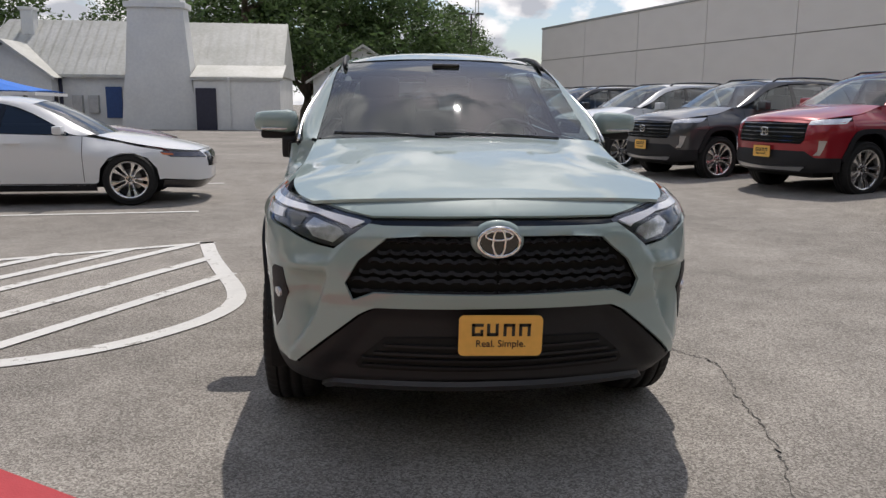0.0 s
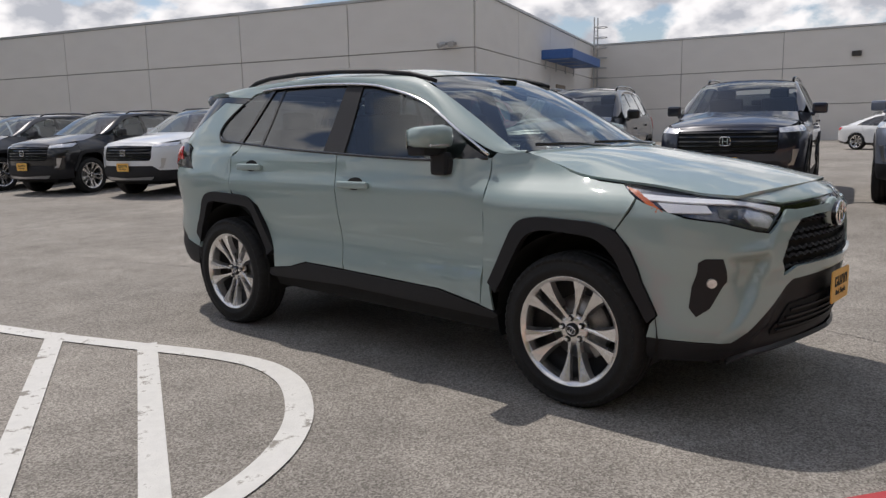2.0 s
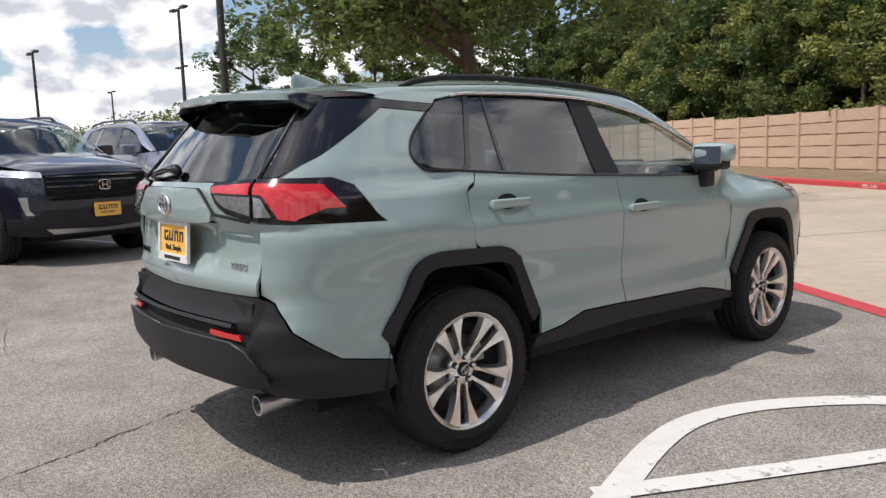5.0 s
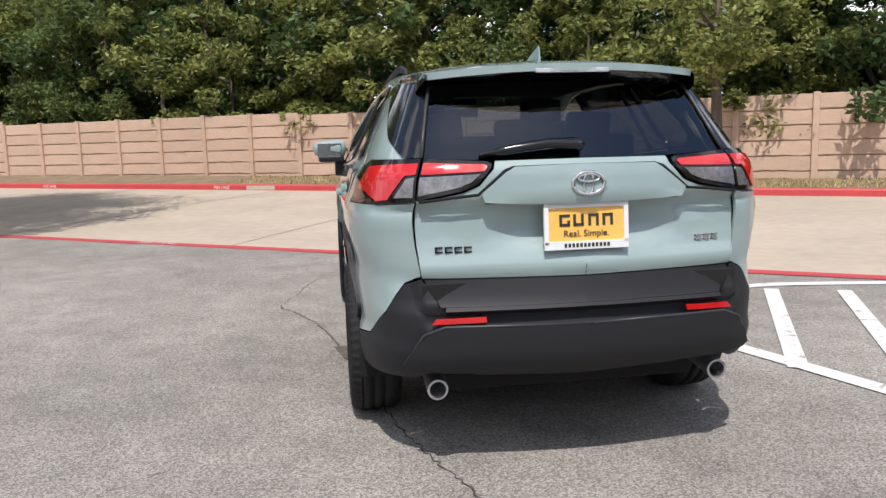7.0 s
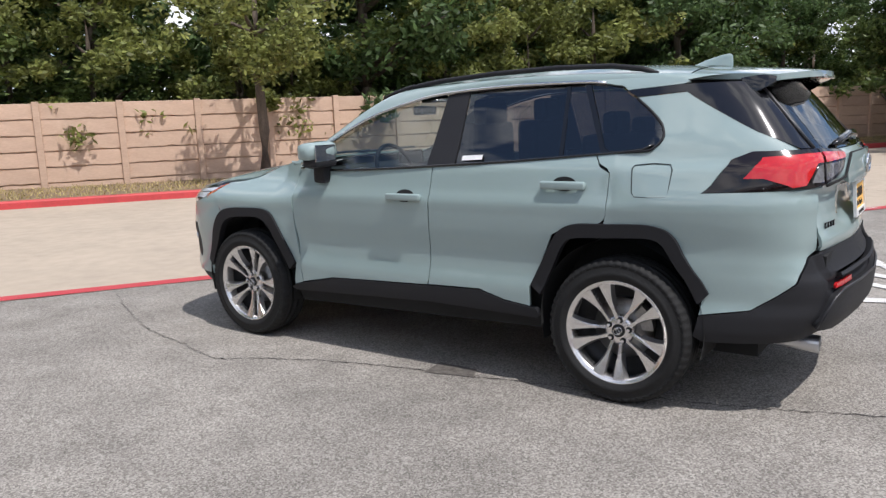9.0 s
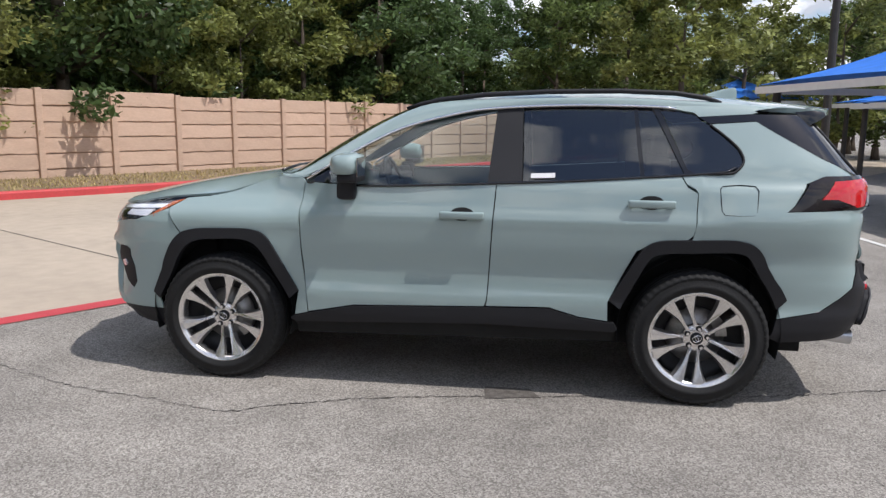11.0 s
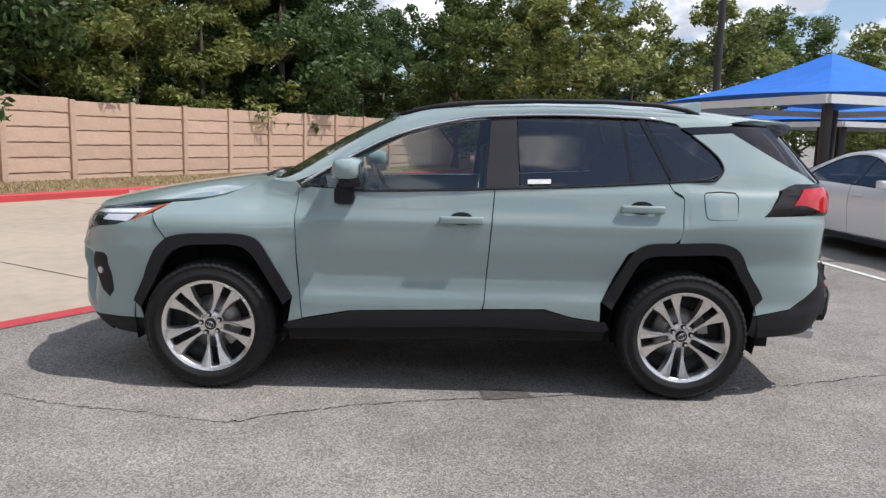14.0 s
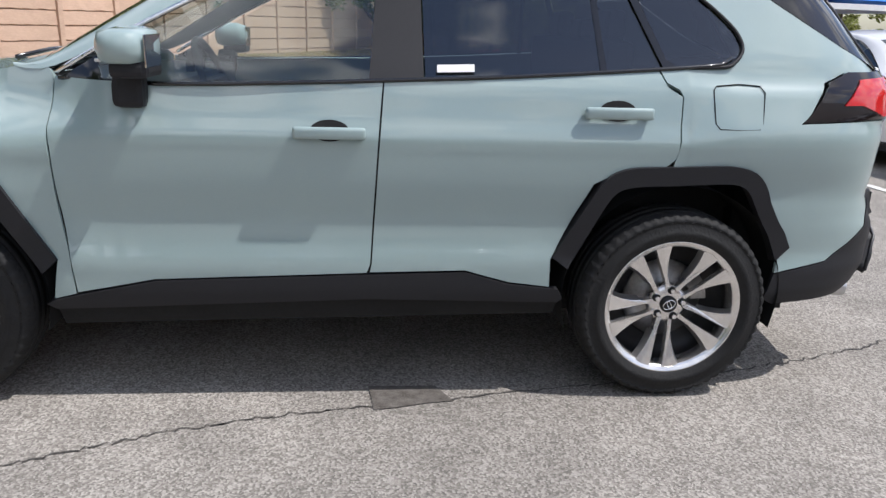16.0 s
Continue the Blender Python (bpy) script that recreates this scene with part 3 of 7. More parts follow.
class Body:
    """Half-width, nose and tail as functions of height; s runs round the plan outline from the middle of the nose (0) to the middle of the tail."""

    def __init__(self, wide, fender, nose, tail, yf, yr, pf, pr, taper_f=0.0, taper_r=0.0):
        self.wide, self.fender, self.nose, self.tail = table(wide), table(fender), table(nose), table(tail)
        self.yf, self.yr, self.pf, self.pr, self.taper_f, self.taper_r = yf, yr, pf, pr, taper_f, taper_r
        w, lf, lr = self.wide(0.75), yf - self.nose(0.65), self.tail(0.65) - yr
        def angles(p):
            return np.unique(np.concatenate([np.arcsin(np.linspace(0, 0.97, 900) ** (p / 2)), np.linspace(math.asin(0.97 ** (p / 2)), math.pi / 2, 900)]))
        self.tf, self.tr = angles(pf), angles(pr)
        th = self.tf
        self.fx, self.fy = w * np.sin(th) ** (2 / pf), yf - lf * np.cos(th) ** (2 / pf)
        self.fs = np.concatenate([[0], np.cumsum(np.hypot(np.diff(self.fx), np.diff(self.fy)))])
        th = self.tr
        self.rx, self.ry = w * np.sin(th) ** (2 / pr), yr + lr * np.cos(th) ** (2 / pr)
        self.rs = np.concatenate([[0], np.cumsum(np.hypot(np.diff(self.rx), np.diff(self.ry)))])
        self.sq = self.fs[-1]
        self.sr = self.sq + (yr - yf)
        self.total = self.sr + self.rs[-1]

    def X(self, x, z):
        return (math.copysign(float(np.interp(abs(x), self.fx, self.fs)), x), z)

    def Y(self, y, z):
        if y < self.yf:
            return (float(np.interp(y, self.fy, self.fs)), z)
        if y > self.yr:
            return (self.total - float(np.interp(-y, -self.ry, self.rs)), z)
        return (self.sq + y - self.yf, z)

    def R(self, x, z):
        return (self.total - math.copysign(float(np.interp(abs(x), self.rx, self.rs)), x), z)

    def at(self, s, z):
        sg = 1.0
        if s < 0:
            s, sg = -s, -1.0
        if s > self.total:
            s, sg = 2 * self.total - s, -sg
        if s < self.sq:
            t = float(np.interp(s, self.fs, self.tf))
            q, y = math.sin(t) ** (2 / self.pf), self.yf - (self.yf - self.nose(z)) * math.cos(t) ** (2 / self.pf)
            u = min(1.0, q / 0.75)
            y += self.taper_f * u * u * (3 - 2 * u) * min(1.0, (self.yf - y) / 0.6)
        elif s > self.sr:
            t = float(np.interp(self.total - s, self.rs, self.tr))
            q, y = math.sin(t) ** (2 / self.pr), self.yr + (self.tail(z) - self.yr) * math.cos(t) ** (2 / self.pr)
            u = min(1.0, q / 0.8)
            y -= self.taper_r * u * u * (3 - 2 * u) * min(1.0, (y - self.yr) / 0.6)
        else:
            q, y = 1.0, self.yf + s - self.sq
        b = min(max((y + 1.05) / 0.35, 0), 1)
        w = self.fender(z) * (1 - b) + self.wide(z) * b
        if y > 1.3:
            w *= 1 - 0.055 * (y - 1.3) ** 2 - 0.03 * min(1, max(0, (0.8 - z) / 0.1)) * (y - 1.3) ** 2
        return Vector((sg * w * q, y, z))

    def normal(self, s, z):
        e = 0.004
        a = self.at(s + e, z) - self.at(s - e, z)
        c = self.at(s, z + e) - self.at(s, z - e)
        v = a.cross(c)
        return v.normalized() if v.length > 1e-9 else Vector((0, -1, 0))

    def panel(self, poly, out=0.0, step=0.03, rim=0.014, mirror=False, shape=None):
        """A body panel from its outline in (s, z): a curved sheet with its edges turned in."""
        P = []
        for i, a in enumerate(poly):
            b = poly[(i + 1) % len(poly)]
            n = max(1, int(math.hypot(a[0] - b[0], a[1] - b[1]) / step))
            P += [(a[0] + (b[0] - a[0]) * j / n, a[1] + (b[1] - a[1]) * j / n) for j in range(n)]
        nb = len(P)
        arr = np.array(P)
        lo, hi = arr.min(0), arr.max(0)
        gx = np.arange(lo[0] + step * 0.5, hi[0], step)
        gz = np.arange(lo[1] + step * 0.5, hi[1], step)
        G = np.array([(x, z) for x in gx for z in gz]) if len(gx) and len(gz) else np.zeros((0, 2))
        if len(G):
            inside = np.zeros(len(G), bool)
            near = np.full(len(G), 9.0)
            for i in range(nb):
                (x1, z1), (x2, z2) = arr[i], arr[(i + 1) % nb]
                cond = (z1 > G[:, 1]) != (z2 > G[:, 1])
                xx = (x2 - x1) * (G[:, 1] - z1) / (z2 - z1 if z2 != z1 else 1e-9) + x1
                inside ^= cond & (G[:, 0] < xx)
                near = np.minimum(near, np.hypot(G[:, 0] - x1, G[:, 1] - z1))
            G = G[inside & (near > step * 0.45)]
        pts = [Vector(p) for p in P] + [Vector(g) for g in G]
        vs, _, fs, *_ = delaunay_2d_cdt(pts, [], [list(range(nb))], 1, 1e-6)
        V = []
        N = []
        for v in vs:
            nn = self.normal(v.x, v.y)
            d = out + (shape(v.x, v.y) if shape else 0.0)
            V.append(self.at(v.x, v.y) + nn * d); N.append(nn)
        F = []
        for f in fs:
            a, b, c = (V[i] for i in f[:3])
            F.append(tuple(f) if (b - a).cross(c - a).dot(N[f[0]]) >= 0 else tuple(f)[::-1])
        if rim:
            cnt = {}
            for f in F:
                for i in range(len(f)):
                    cnt[(f[i], f[(i + 1) % len(f)])] = 1
            m = {}
            for (a, b) in list(cnt):
                if (b, a) not in cnt:
                    for q in (a, b):
                        if q not in m:
                            m[q] = len(V)
                            V += [V[q].copy(), V[q] - N[q] * rim]
                    F.append((m[b], m[a], m[a] + 1, m[b] + 1))
        if mirror:
            k = len(V)
            return [Vector((-v.x, v.y, v.z)) for v in V], [tuple(f[::-1]) for f in F], True
        return V, F, True


def loft_top(stations, nt=25, a=2.0, b=2.2, sub=6, drop=0.0):
    """A crowned sheet from stations (yc, zc, xe, ye, ze), nose to tail."""
    st = smooth_curve(stations, sub)
    V, F = [], []
    for yc, zc, xe, ye, ze in st:
        for j in range(nt):
            t = -1 + 2 * j / (nt - 1)
            V.append((t * xe, yc + (ye - yc) * abs(t) ** a, zc + (ze - zc) * abs(t) ** b))
    for i in range(len(st) - 1):
        for j in range(nt - 1):
            F.append((i * nt + j, i * nt + j + 1, (i + 1) * nt + j + 1, (i + 1) * nt + j))
    if drop:
        ring = [j for j in range(nt)] + [i * nt + nt - 1 for i in range(1, len(st))] + [(len(st) - 1) * nt + j for j in range(nt - 2, -1, -1)] + [i * nt for i in range(len(st) - 2, 0, -1)]
        k = len(V)
        nr = len(ring)
        V += [V[q] for q in ring] + [(V[q][0] * 0.995, V[q][1], V[q][2] - drop) for q in ring]
        for i in range(nr):
            j = (i + 1) % nr
            F.append((k + j, k + i, k + nr + i, k + nr + j))
    return V, F, True


def strip(A, B, n=5, bulge=0.01, out=Vector((0, 0, 1)), m=40):
    """A narrow sheet between two curves."""
    A, B = (resample(c, m) for c in (A, B))
    V, F = [], []
    for p, q in zip(A, B):
        for j in range(n):
            t = j / (n - 1)
            V.append(p.lerp(q, t) + out * (bulge * 4 * t * (1 - t)))
    for i in range(m - 1):
        for j in range(n - 1):
            F.append((i * n + j, (i + 1) * n + j, (i + 1) * n + j + 1, i * n + j + 1))
    return V, F, True


def resample(c, m):
    c = [Vector(p) for p in smooth_curve([tuple(p) for p in c], 8)]
    d = np.concatenate([[0], np.cumsum([(c[i + 1] - c[i]).length for i in range(len(c) - 1)])])
    return [Vector([float(np.interp(t, d, [p[k] for p in c])) for k in range(3)]) for t in np.linspace(0, d[-1], m)]


def flip(geo):
    V, F, s = geo
    return [(-v[0], v[1], v[2]) for v in V], [tuple(f[::-1]) for f in F], s


def lathe(profile, seg=64):
    """Turned about x: profile of (x, r)."""
    V, F = [], []
    n = len(profile)
    for k in range(seg):
        w = 2 * math.pi * k / seg
        V += [(x, r * math.cos(w), r * math.sin(w)) for x, r in profile]
    for k in range(seg):
        for j in range(n - 1):
            a, b = k * n, ((k + 1) % seg) * n
            F.append((a + j, b + j, b + j + 1, a + j + 1))
    return V, F, True


def tyre_geo(R=0.368, r=0.256, w=0.235):
    """A tyre turned about x: rounded sidewall with ribs, a grooved tread and notched shoulders."""
    h = w / 2
    prof = [(h - 0.045, r - 0.004, 0), (h - 0.016, r + 0.003, 0), (h - 0.004, r + 0.012, 0), (h + 0.001, r + 0.028, 0), (h + 0.003, r + 0.030, 0), (h + 0.004, r + 0.046, 0), (h + 0.002, r + 0.048, 0), (h, R - 0.040, 0),
            (h - 0.002, R - 0.030, 0), (h + 0.001, R - 0.027, 1), (h - 0.009, R - 0.014, 1), (h - 0.026, R - 0.004, 1), (h - 0.045, R, 1), (h - 0.050, R, 0), (h - 0.0505, R - 0.008, 0), (h - 0.058, R - 0.008, 0), (h - 0.0585, R, 0),
            (0.02, R + 0.001, 0), (0.0195, R - 0.008, 0), (0.008, R - 0.008, 0), (0.0075, R + 0.001, 0), (-0.03, R, 0), (-0.0305, R - 0.008, 0), (-0.042, R - 0.008, 0), (-0.0425, R, 0), (-h + 0.03, R - 0.003, 1), (-h, R - 0.03, 0), (-h + 0.01, r, 0)]
    seg, n = 168, len(prof)
    V, F = [], []
    for k in range(seg):
        a = 2 * math.pi * k / seg
        cut = 0.006 if k % 3 == 0 else 0.0
        V += [(x - (0.3 * cut if g else 0), (q - (cut if g else 0)) * math.cos(a), (q - (cut if g else 0)) * math.sin(a)) for x, q, g in prof]
    for k in range(seg):
        for j in range(n - 1):
            a, b = k * n, ((k + 1) % seg) * n
            F.append((a + j, b + j, b + j + 1, a + j + 1))
    return V, F, True


def prism(outline, x0, x1, front=None):
    """A solid from an outline in (y, z) between two x planes; front gives each front x."""
    n = len(outline)
    V = [((front[i] if front else x1), y, z) for i, (y, z) in enumerate(outline)] + [(x0, y, z) for y, z in outline]
    F = [tuple(range(n)), tuple(range(2 * n - 1, n - 1, -1))] + [(i + n, (i + 1) % n + n, (i + 1) % n, i) for i in range(n)]
    return V, F


def join_geo(geos):
    V, F = [], []
    for g in geos:
        k = len(V)
        V += list(g[0]); F += [tuple(i + k for i in f) for f in g[1]]
    return V, F, (geos[0][2] if len(geos[0]) > 2 else False)


def spin(geo, ang):
    c, s = math.cos(ang), math.sin(ang)
    return [(x, y * c - z * s, y * s + z * c) for x, y, z in geo[0]], geo[1]


def build_wheel(parent):
    """A wheel turned about x with its face towards +x; five pairs of spokes that broaden to the rim."""
    w = part("wheel", lathe([(-0.03, 0.06), (-0.03, 0.20), (0.0, 0.248), (0.055, 0.25)], 64), M_ALLOYD, parent, "alloy wheel with five pairs of bright machined spokes")
    part("tyre", tyre_geo(), M_RUBBER, w, "black rubber tyre")
    part("rim", lathe([(0.03, 0.238), (0.088, 0.239), (0.094, 0.2405), (0.1, 0.250), (0.104, 0.257), (0.108, 0.261), (0.105, 0.265), (0.09, 0.263)], 96), M_ALLOY, w, "thin bright machined rim lip")
    part("brake_disc", lathe([(-0.012, 0.02), (-0.012, 0.155), (-0.03, 0.155)], 48), M_DISC, w)
    part("brake_caliper", prism([(0.165 * math.cos(t), 0.165 * math.sin(t)) for t in np.linspace(-0.42, 0.42, 8)] + [(0.105 * math.cos(t), 0.105 * math.sin(t)) for t in np.linspace(0.42, -0.42, 8)], -0.03, 0.018), M_DISC, w, "grey brake caliper")
    for k in range(5):
        base = 2 * math.pi * k / 5 + math.pi / 2
        for sg in (-1, 1):
            # inner edge along the straight slot, outer edge along the broad gap; (r, offset, face height)
            inn = [(0.058, 0.013, 0.062), (0.10, 0.020, 0.070), (0.17, 0.023, 0.086), (0.243, 0.026, 0.1)]
            out = [(0.234, 0.090, 0.097), (0.19, 0.064, 0.088), (0.15, 0.047, 0.078), (0.11, 0.036, 0.068), (0.058, 0.030, 0.060)]
            mid = [(0.239, 0.058, 0.1)]
            o = inn + mid + out
            if sg < 0:
                o = o[::-1]
            V = [(f, r, sg * q) for r, q, f in o] + [(f - 0.022, r + 0.0, sg * (q + (0.004 if (r, q, f) in out else -0.004))) for r, q, f in o]
            n = len(o)
            # a raised flat face with a bevel falling away on the broad-gap side
            F = [tuple(range(n))] + [(i + n, (i + 1) % n + n, (i + 1) % n, i) for i in range(n)]
            part("spoke", spin((V, F), base), M_ALLOY, w)
            e = [(0.230, 0.097, 0.093), (0.19, 0.072, 0.08), (0.15, 0.054, 0.066), (0.115, 0.043, 0.052)]
            V = [(f, r, sg * q) for r, q, f in out[:4]] + [(f - 0.02, r, sg * (q + 0.004)) for r, q, f in e]
            F = [(i, i + 1, i + 5, i + 4) for i in range(3)]
            part("spoke_flank", spin((V, F if sg < 0 else [f[::-1] for f in F]), base), M_ALLOYG, w)
        a = base + math.pi / 5
        bm = bmesh.new()
        cyl(bm, (0.04, 0.055 * math.cos(a), 0.055 * math.sin(a)), (0.058, 0.055 * math.cos(a), 0.055 * math.sin(a)), 0.0155, seg=18)
        part("lug_socket", bm, M_ALLOYD, w)
        bm = bmesh.new()
        cyl(bm, (0.05, 0.055 * math.cos(a), 0.055 * math.sin(a)), (0.074, 0.055 * math.cos(a), 0.055 * math.sin(a)), 0.0105, 0.009, seg=6)
        part("lug_nut", bm, M_CHROME, w)
    part("hub", lathe([(0.02, 0.078), (0.05, 0.074), (0.056, 0.06), (0.058, 0.03), (0.058, 0.0)], 40), M_ALLOY, w)
    part("hub_cap", lathe([(0.05, 0.034), (0.066, 0.033), (0.070, 0.028), (0.070, 0.0)], 32), M_ALLOYD, w, "dark hub cap with a silver oval emblem")
    for a, b in ((0.024, 0.017), (0.007, 0.016)):
        part("emblem", tube([(0.071, a * math.cos(t), b * math.sin(t)) for t in np.linspace(0, 2 * math.pi, 24, endpoint=False)], 0.0025, 6, True), M_CHROME, w)
    return w


def plate(parent, m, framed):
    """A dealer plate: dark letter-sized blocks and a readable line."""
    ring = [(sx * 0.1345 + 0.018 * math.cos(a), sz * 0.057 + 0.018 * math.sin(a)) for sx, sz, a0 in ((1, 1, 0), (-1, 1, 0.5), (-1, -1, 1), (1, -1, 1.5)) for a in np.linspace(a0 * math.pi, (a0 + 0.5) * math.pi, 5)]
    n = len(ring)
    p = part("dealer_plate", ([(x, y, z) for y in (-0.003, 0.003) for x, z in ring], [tuple(range(n)), tuple(range(2 * n - 1, n - 1, -1))] + [(i + n, (i + 1) % n + n, (i + 1) % n, i) for i in range(n)]), M_PLATE, parent, "yellow dealer plate with dark lettering")
    p.matrix_world = m
    xs = (-0.085, -0.03, 0.03, 0.087)
    zc = 0.022
    for x, cuts in zip(xs, ("g", "u", "n", "n")):
        w = 0.042
        t = 0.011
        h = 0.046
        bars = [((x - w / 2 + t / 2, -0.004, zc), (t, 0.003, h))]
        if cuts == "g":
            bars += [((x, -0.004, zc + h / 2 - t / 2), (w, 0.003, t)), ((x, -0.004, zc - h / 2 + t / 2), (w, 0.003, t)), ((x + w / 2 - t / 2, -0.004, zc - h / 4), (t, 0.003, h / 2))]
        else:
            bars += [((x + w / 2 - t / 2, -0.004, zc), (t, 0.003, h)), ((x, -0.004, zc + (-h / 2 + t / 2 if cuts == "u" else h / 2 - t / 2)), (w, 0.003, t))]
        o = part("print_block", cubes(*bars), M_INK, p)
    o = part("lettering", text_mesh("Real. Simple.", 0.036, 0.001), M_INK, p)
    o.matrix_local = Matrix.Translation((0, -0.005, -0.030)) @ Matrix.Rotation(math.pi / 2, 4, "X")
    if framed:
        fr = part("plate_frame", cubes(((0, -0.004, 0.080), (0.335, 0.014, 0.020)), ((0, -0.004, -0.074), (0.335, 0.014, 0.032)), ((-0.159, -0.004, 0), (0.018, 0.014, 0.14)), ((0.159, -0.004, 0), (0.018, 0.014, 0.14))), M_PLATEW, p, "white plate frame")
        part("print_bar", cubes(*[((-0.085 + 0.0155 * i, -0.012, -0.074), (0.010, 0.002, 0.015)) for i in range(12)]), M_INK, fr)
    return p


def emblem(parent, m, sx=0.075, sz=0.05, label="chrome oval emblem"):
    e = part("emblem", tube([(sx * math.cos(t), 0, sz * math.sin(t)) for t in np.linspace(0, 2 * math.pi, 40, endpoint=False)], 0.007, 8, True), M_CHROME, parent, label)
    e.matrix_world = m
    for kx, kz, oz in ((0.3, 0.95, 0.0), (0.66, 0.33, 0.62)):
        o = part("emblem_ring", tube([(sx * kx * math.cos(t), -0.001, sz * (kz * math.sin(t) + oz * 0.75)) for t in np.linspace(0, 2 * math.pi, 30, endpoint=False)], 0.005, 6, True), M_CHROME, e)
    return e


RAV = Body(wide=[(0.25, 0.84), (0.32, 0.86), (0.42, 0.885), (0.50, 0.885), (0.56, 0.872), (0.75, 0.888), (0.92, 0.898), (1.0, 0.893), (1.08, 0.878), (1.17, 0.862), (1.22, 0.835), (1.3, 0.79), (1.4, 0.738), (1.5, 0.688), (1.58, 0.645), (1.64, 0.60), (1.70, 0.5)],
           fender=[(0.25, 0.84), (0.42, 0.88), (0.56, 0.885), (0.8, 0.90), (0.92, 0.895), (0.98, 0.875), (1.03, 0.83), (1.06, 0.785), (1.09, 0.755), (1.13, 0.735), (1.2, 0.712), (1.3, 0.69), (1.6, 0.6)],
           nose=[(0.25, -2.08), (0.32, -2.18), (0.36, -2.24), (0.45, -2.27), (0.55, -2.265), (0.64, -2.255), (0.70, -2.272), (0.80, -2.262), (0.88, -2.245), (0.94, -2.225), (0.98, -2.19), (1.02, -2.12), (1.08, -2.02)],
           tail=[(0.25, 2.1), (0.32, 2.18), (0.42, 2.28), (0.5, 2.325), (0.6, 2.335), (0.66, 2.33), (0.70, 2.30), (0.78, 2.27), (0.83, 2.275), (0.95, 2.255), (1.06, 2.25), (1.09, 2.285), (1.2, 2.275), (1.24, 2.245), (1.31, 2.185), (1.45, 2.075), (1.55, 1.985), (1.62, 1.9)],
           yf=-1.25, yr=1.25, pf=4.3, pr=6.5, taper_f=0.075, taper_r=0.045)


def both(B, parent, name, poly, material, label="", **kw):
    """The panel on each flank."""
    return [part(name, B.panel(poly, mirror=mr, **kw), material, parent, label) for mr in (False, True)]


def whole(B, parent, name, half, material, label="", **kw):
    """One panel made of a half and its mirror image, welded."""
    bm = bmesh.new()
    for mr in (False, True):
        V, F, _ = B.panel(half, mirror=mr, **kw)
        vs = [bm.verts.new(v) for v in V]
        for f in F:
            try:
                bm.faces.new([vs[i] for i in f])
            except ValueError:
                pass
    gone = [f for f in bm.faces if all(abs(v.co.x) < 0.002 for v in f.verts)]
    bmesh.ops.delete(bm, geom=gone, context="FACES")
    bmesh.ops.remove_doubles(bm, verts=[v for v in bm.verts if abs(v.co.x) < 0.002 and any(len(f.verts) == 3 for f in v.link_faces)], dist=0.0015)
    for f in bm.faces:
        f.smooth = True
    return part(name, bm, material, parent, label)


def rounded(pts, r=0.07, n=4):
    """An open outline with its corners eased."""
    out = [pts[0]]
    for a, b, c in zip(pts, pts[1:], pts[2:]):
        A, B_, C = Vector(a), Vector(b), Vector(c)
        u, v = min(r, (A - B_).length * 0.45), min(r, (C - B_).length * 0.45)
        p, q = B_ + (A - B_).normalized() * u, B_ + (C - B_).normalized() * v
        for k in range(n + 1):
            t = k / n
            out.append(tuple(p * (1 - t) ** 2 + B_ * 2 * t * (1 - t) + q * t * t))
    return out + [pts[-1]]


ARCH_FO = rounded([(-1.835, 0.50), (-1.69, 0.80), (-1.615, 0.868), (-1.50, 0.890), (-1.155, 0.897), (-1.055, 0.868), (-0.875, 0.545)])
ARCH_FI = rounded([(-0.925, 0.498), (-1.10, 0.800), (-1.19, 0.838), (-1.50, 0.826), (-1.60, 0.778), (-1.79, 0.462)])
ARCH_RO = rounded([(0.868, 0.56), (1.035, 0.862), (1.115, 0.902), (1.555, 0.915), (1.675, 0.885), (1.825, 0.60)])
ARCH_RI = rounded([(1.775, 0.545), (1.63, 0.822), (1.56, 0.850), (1.134, 0.833), (1.07, 0.807), (0.928, 0.515)])


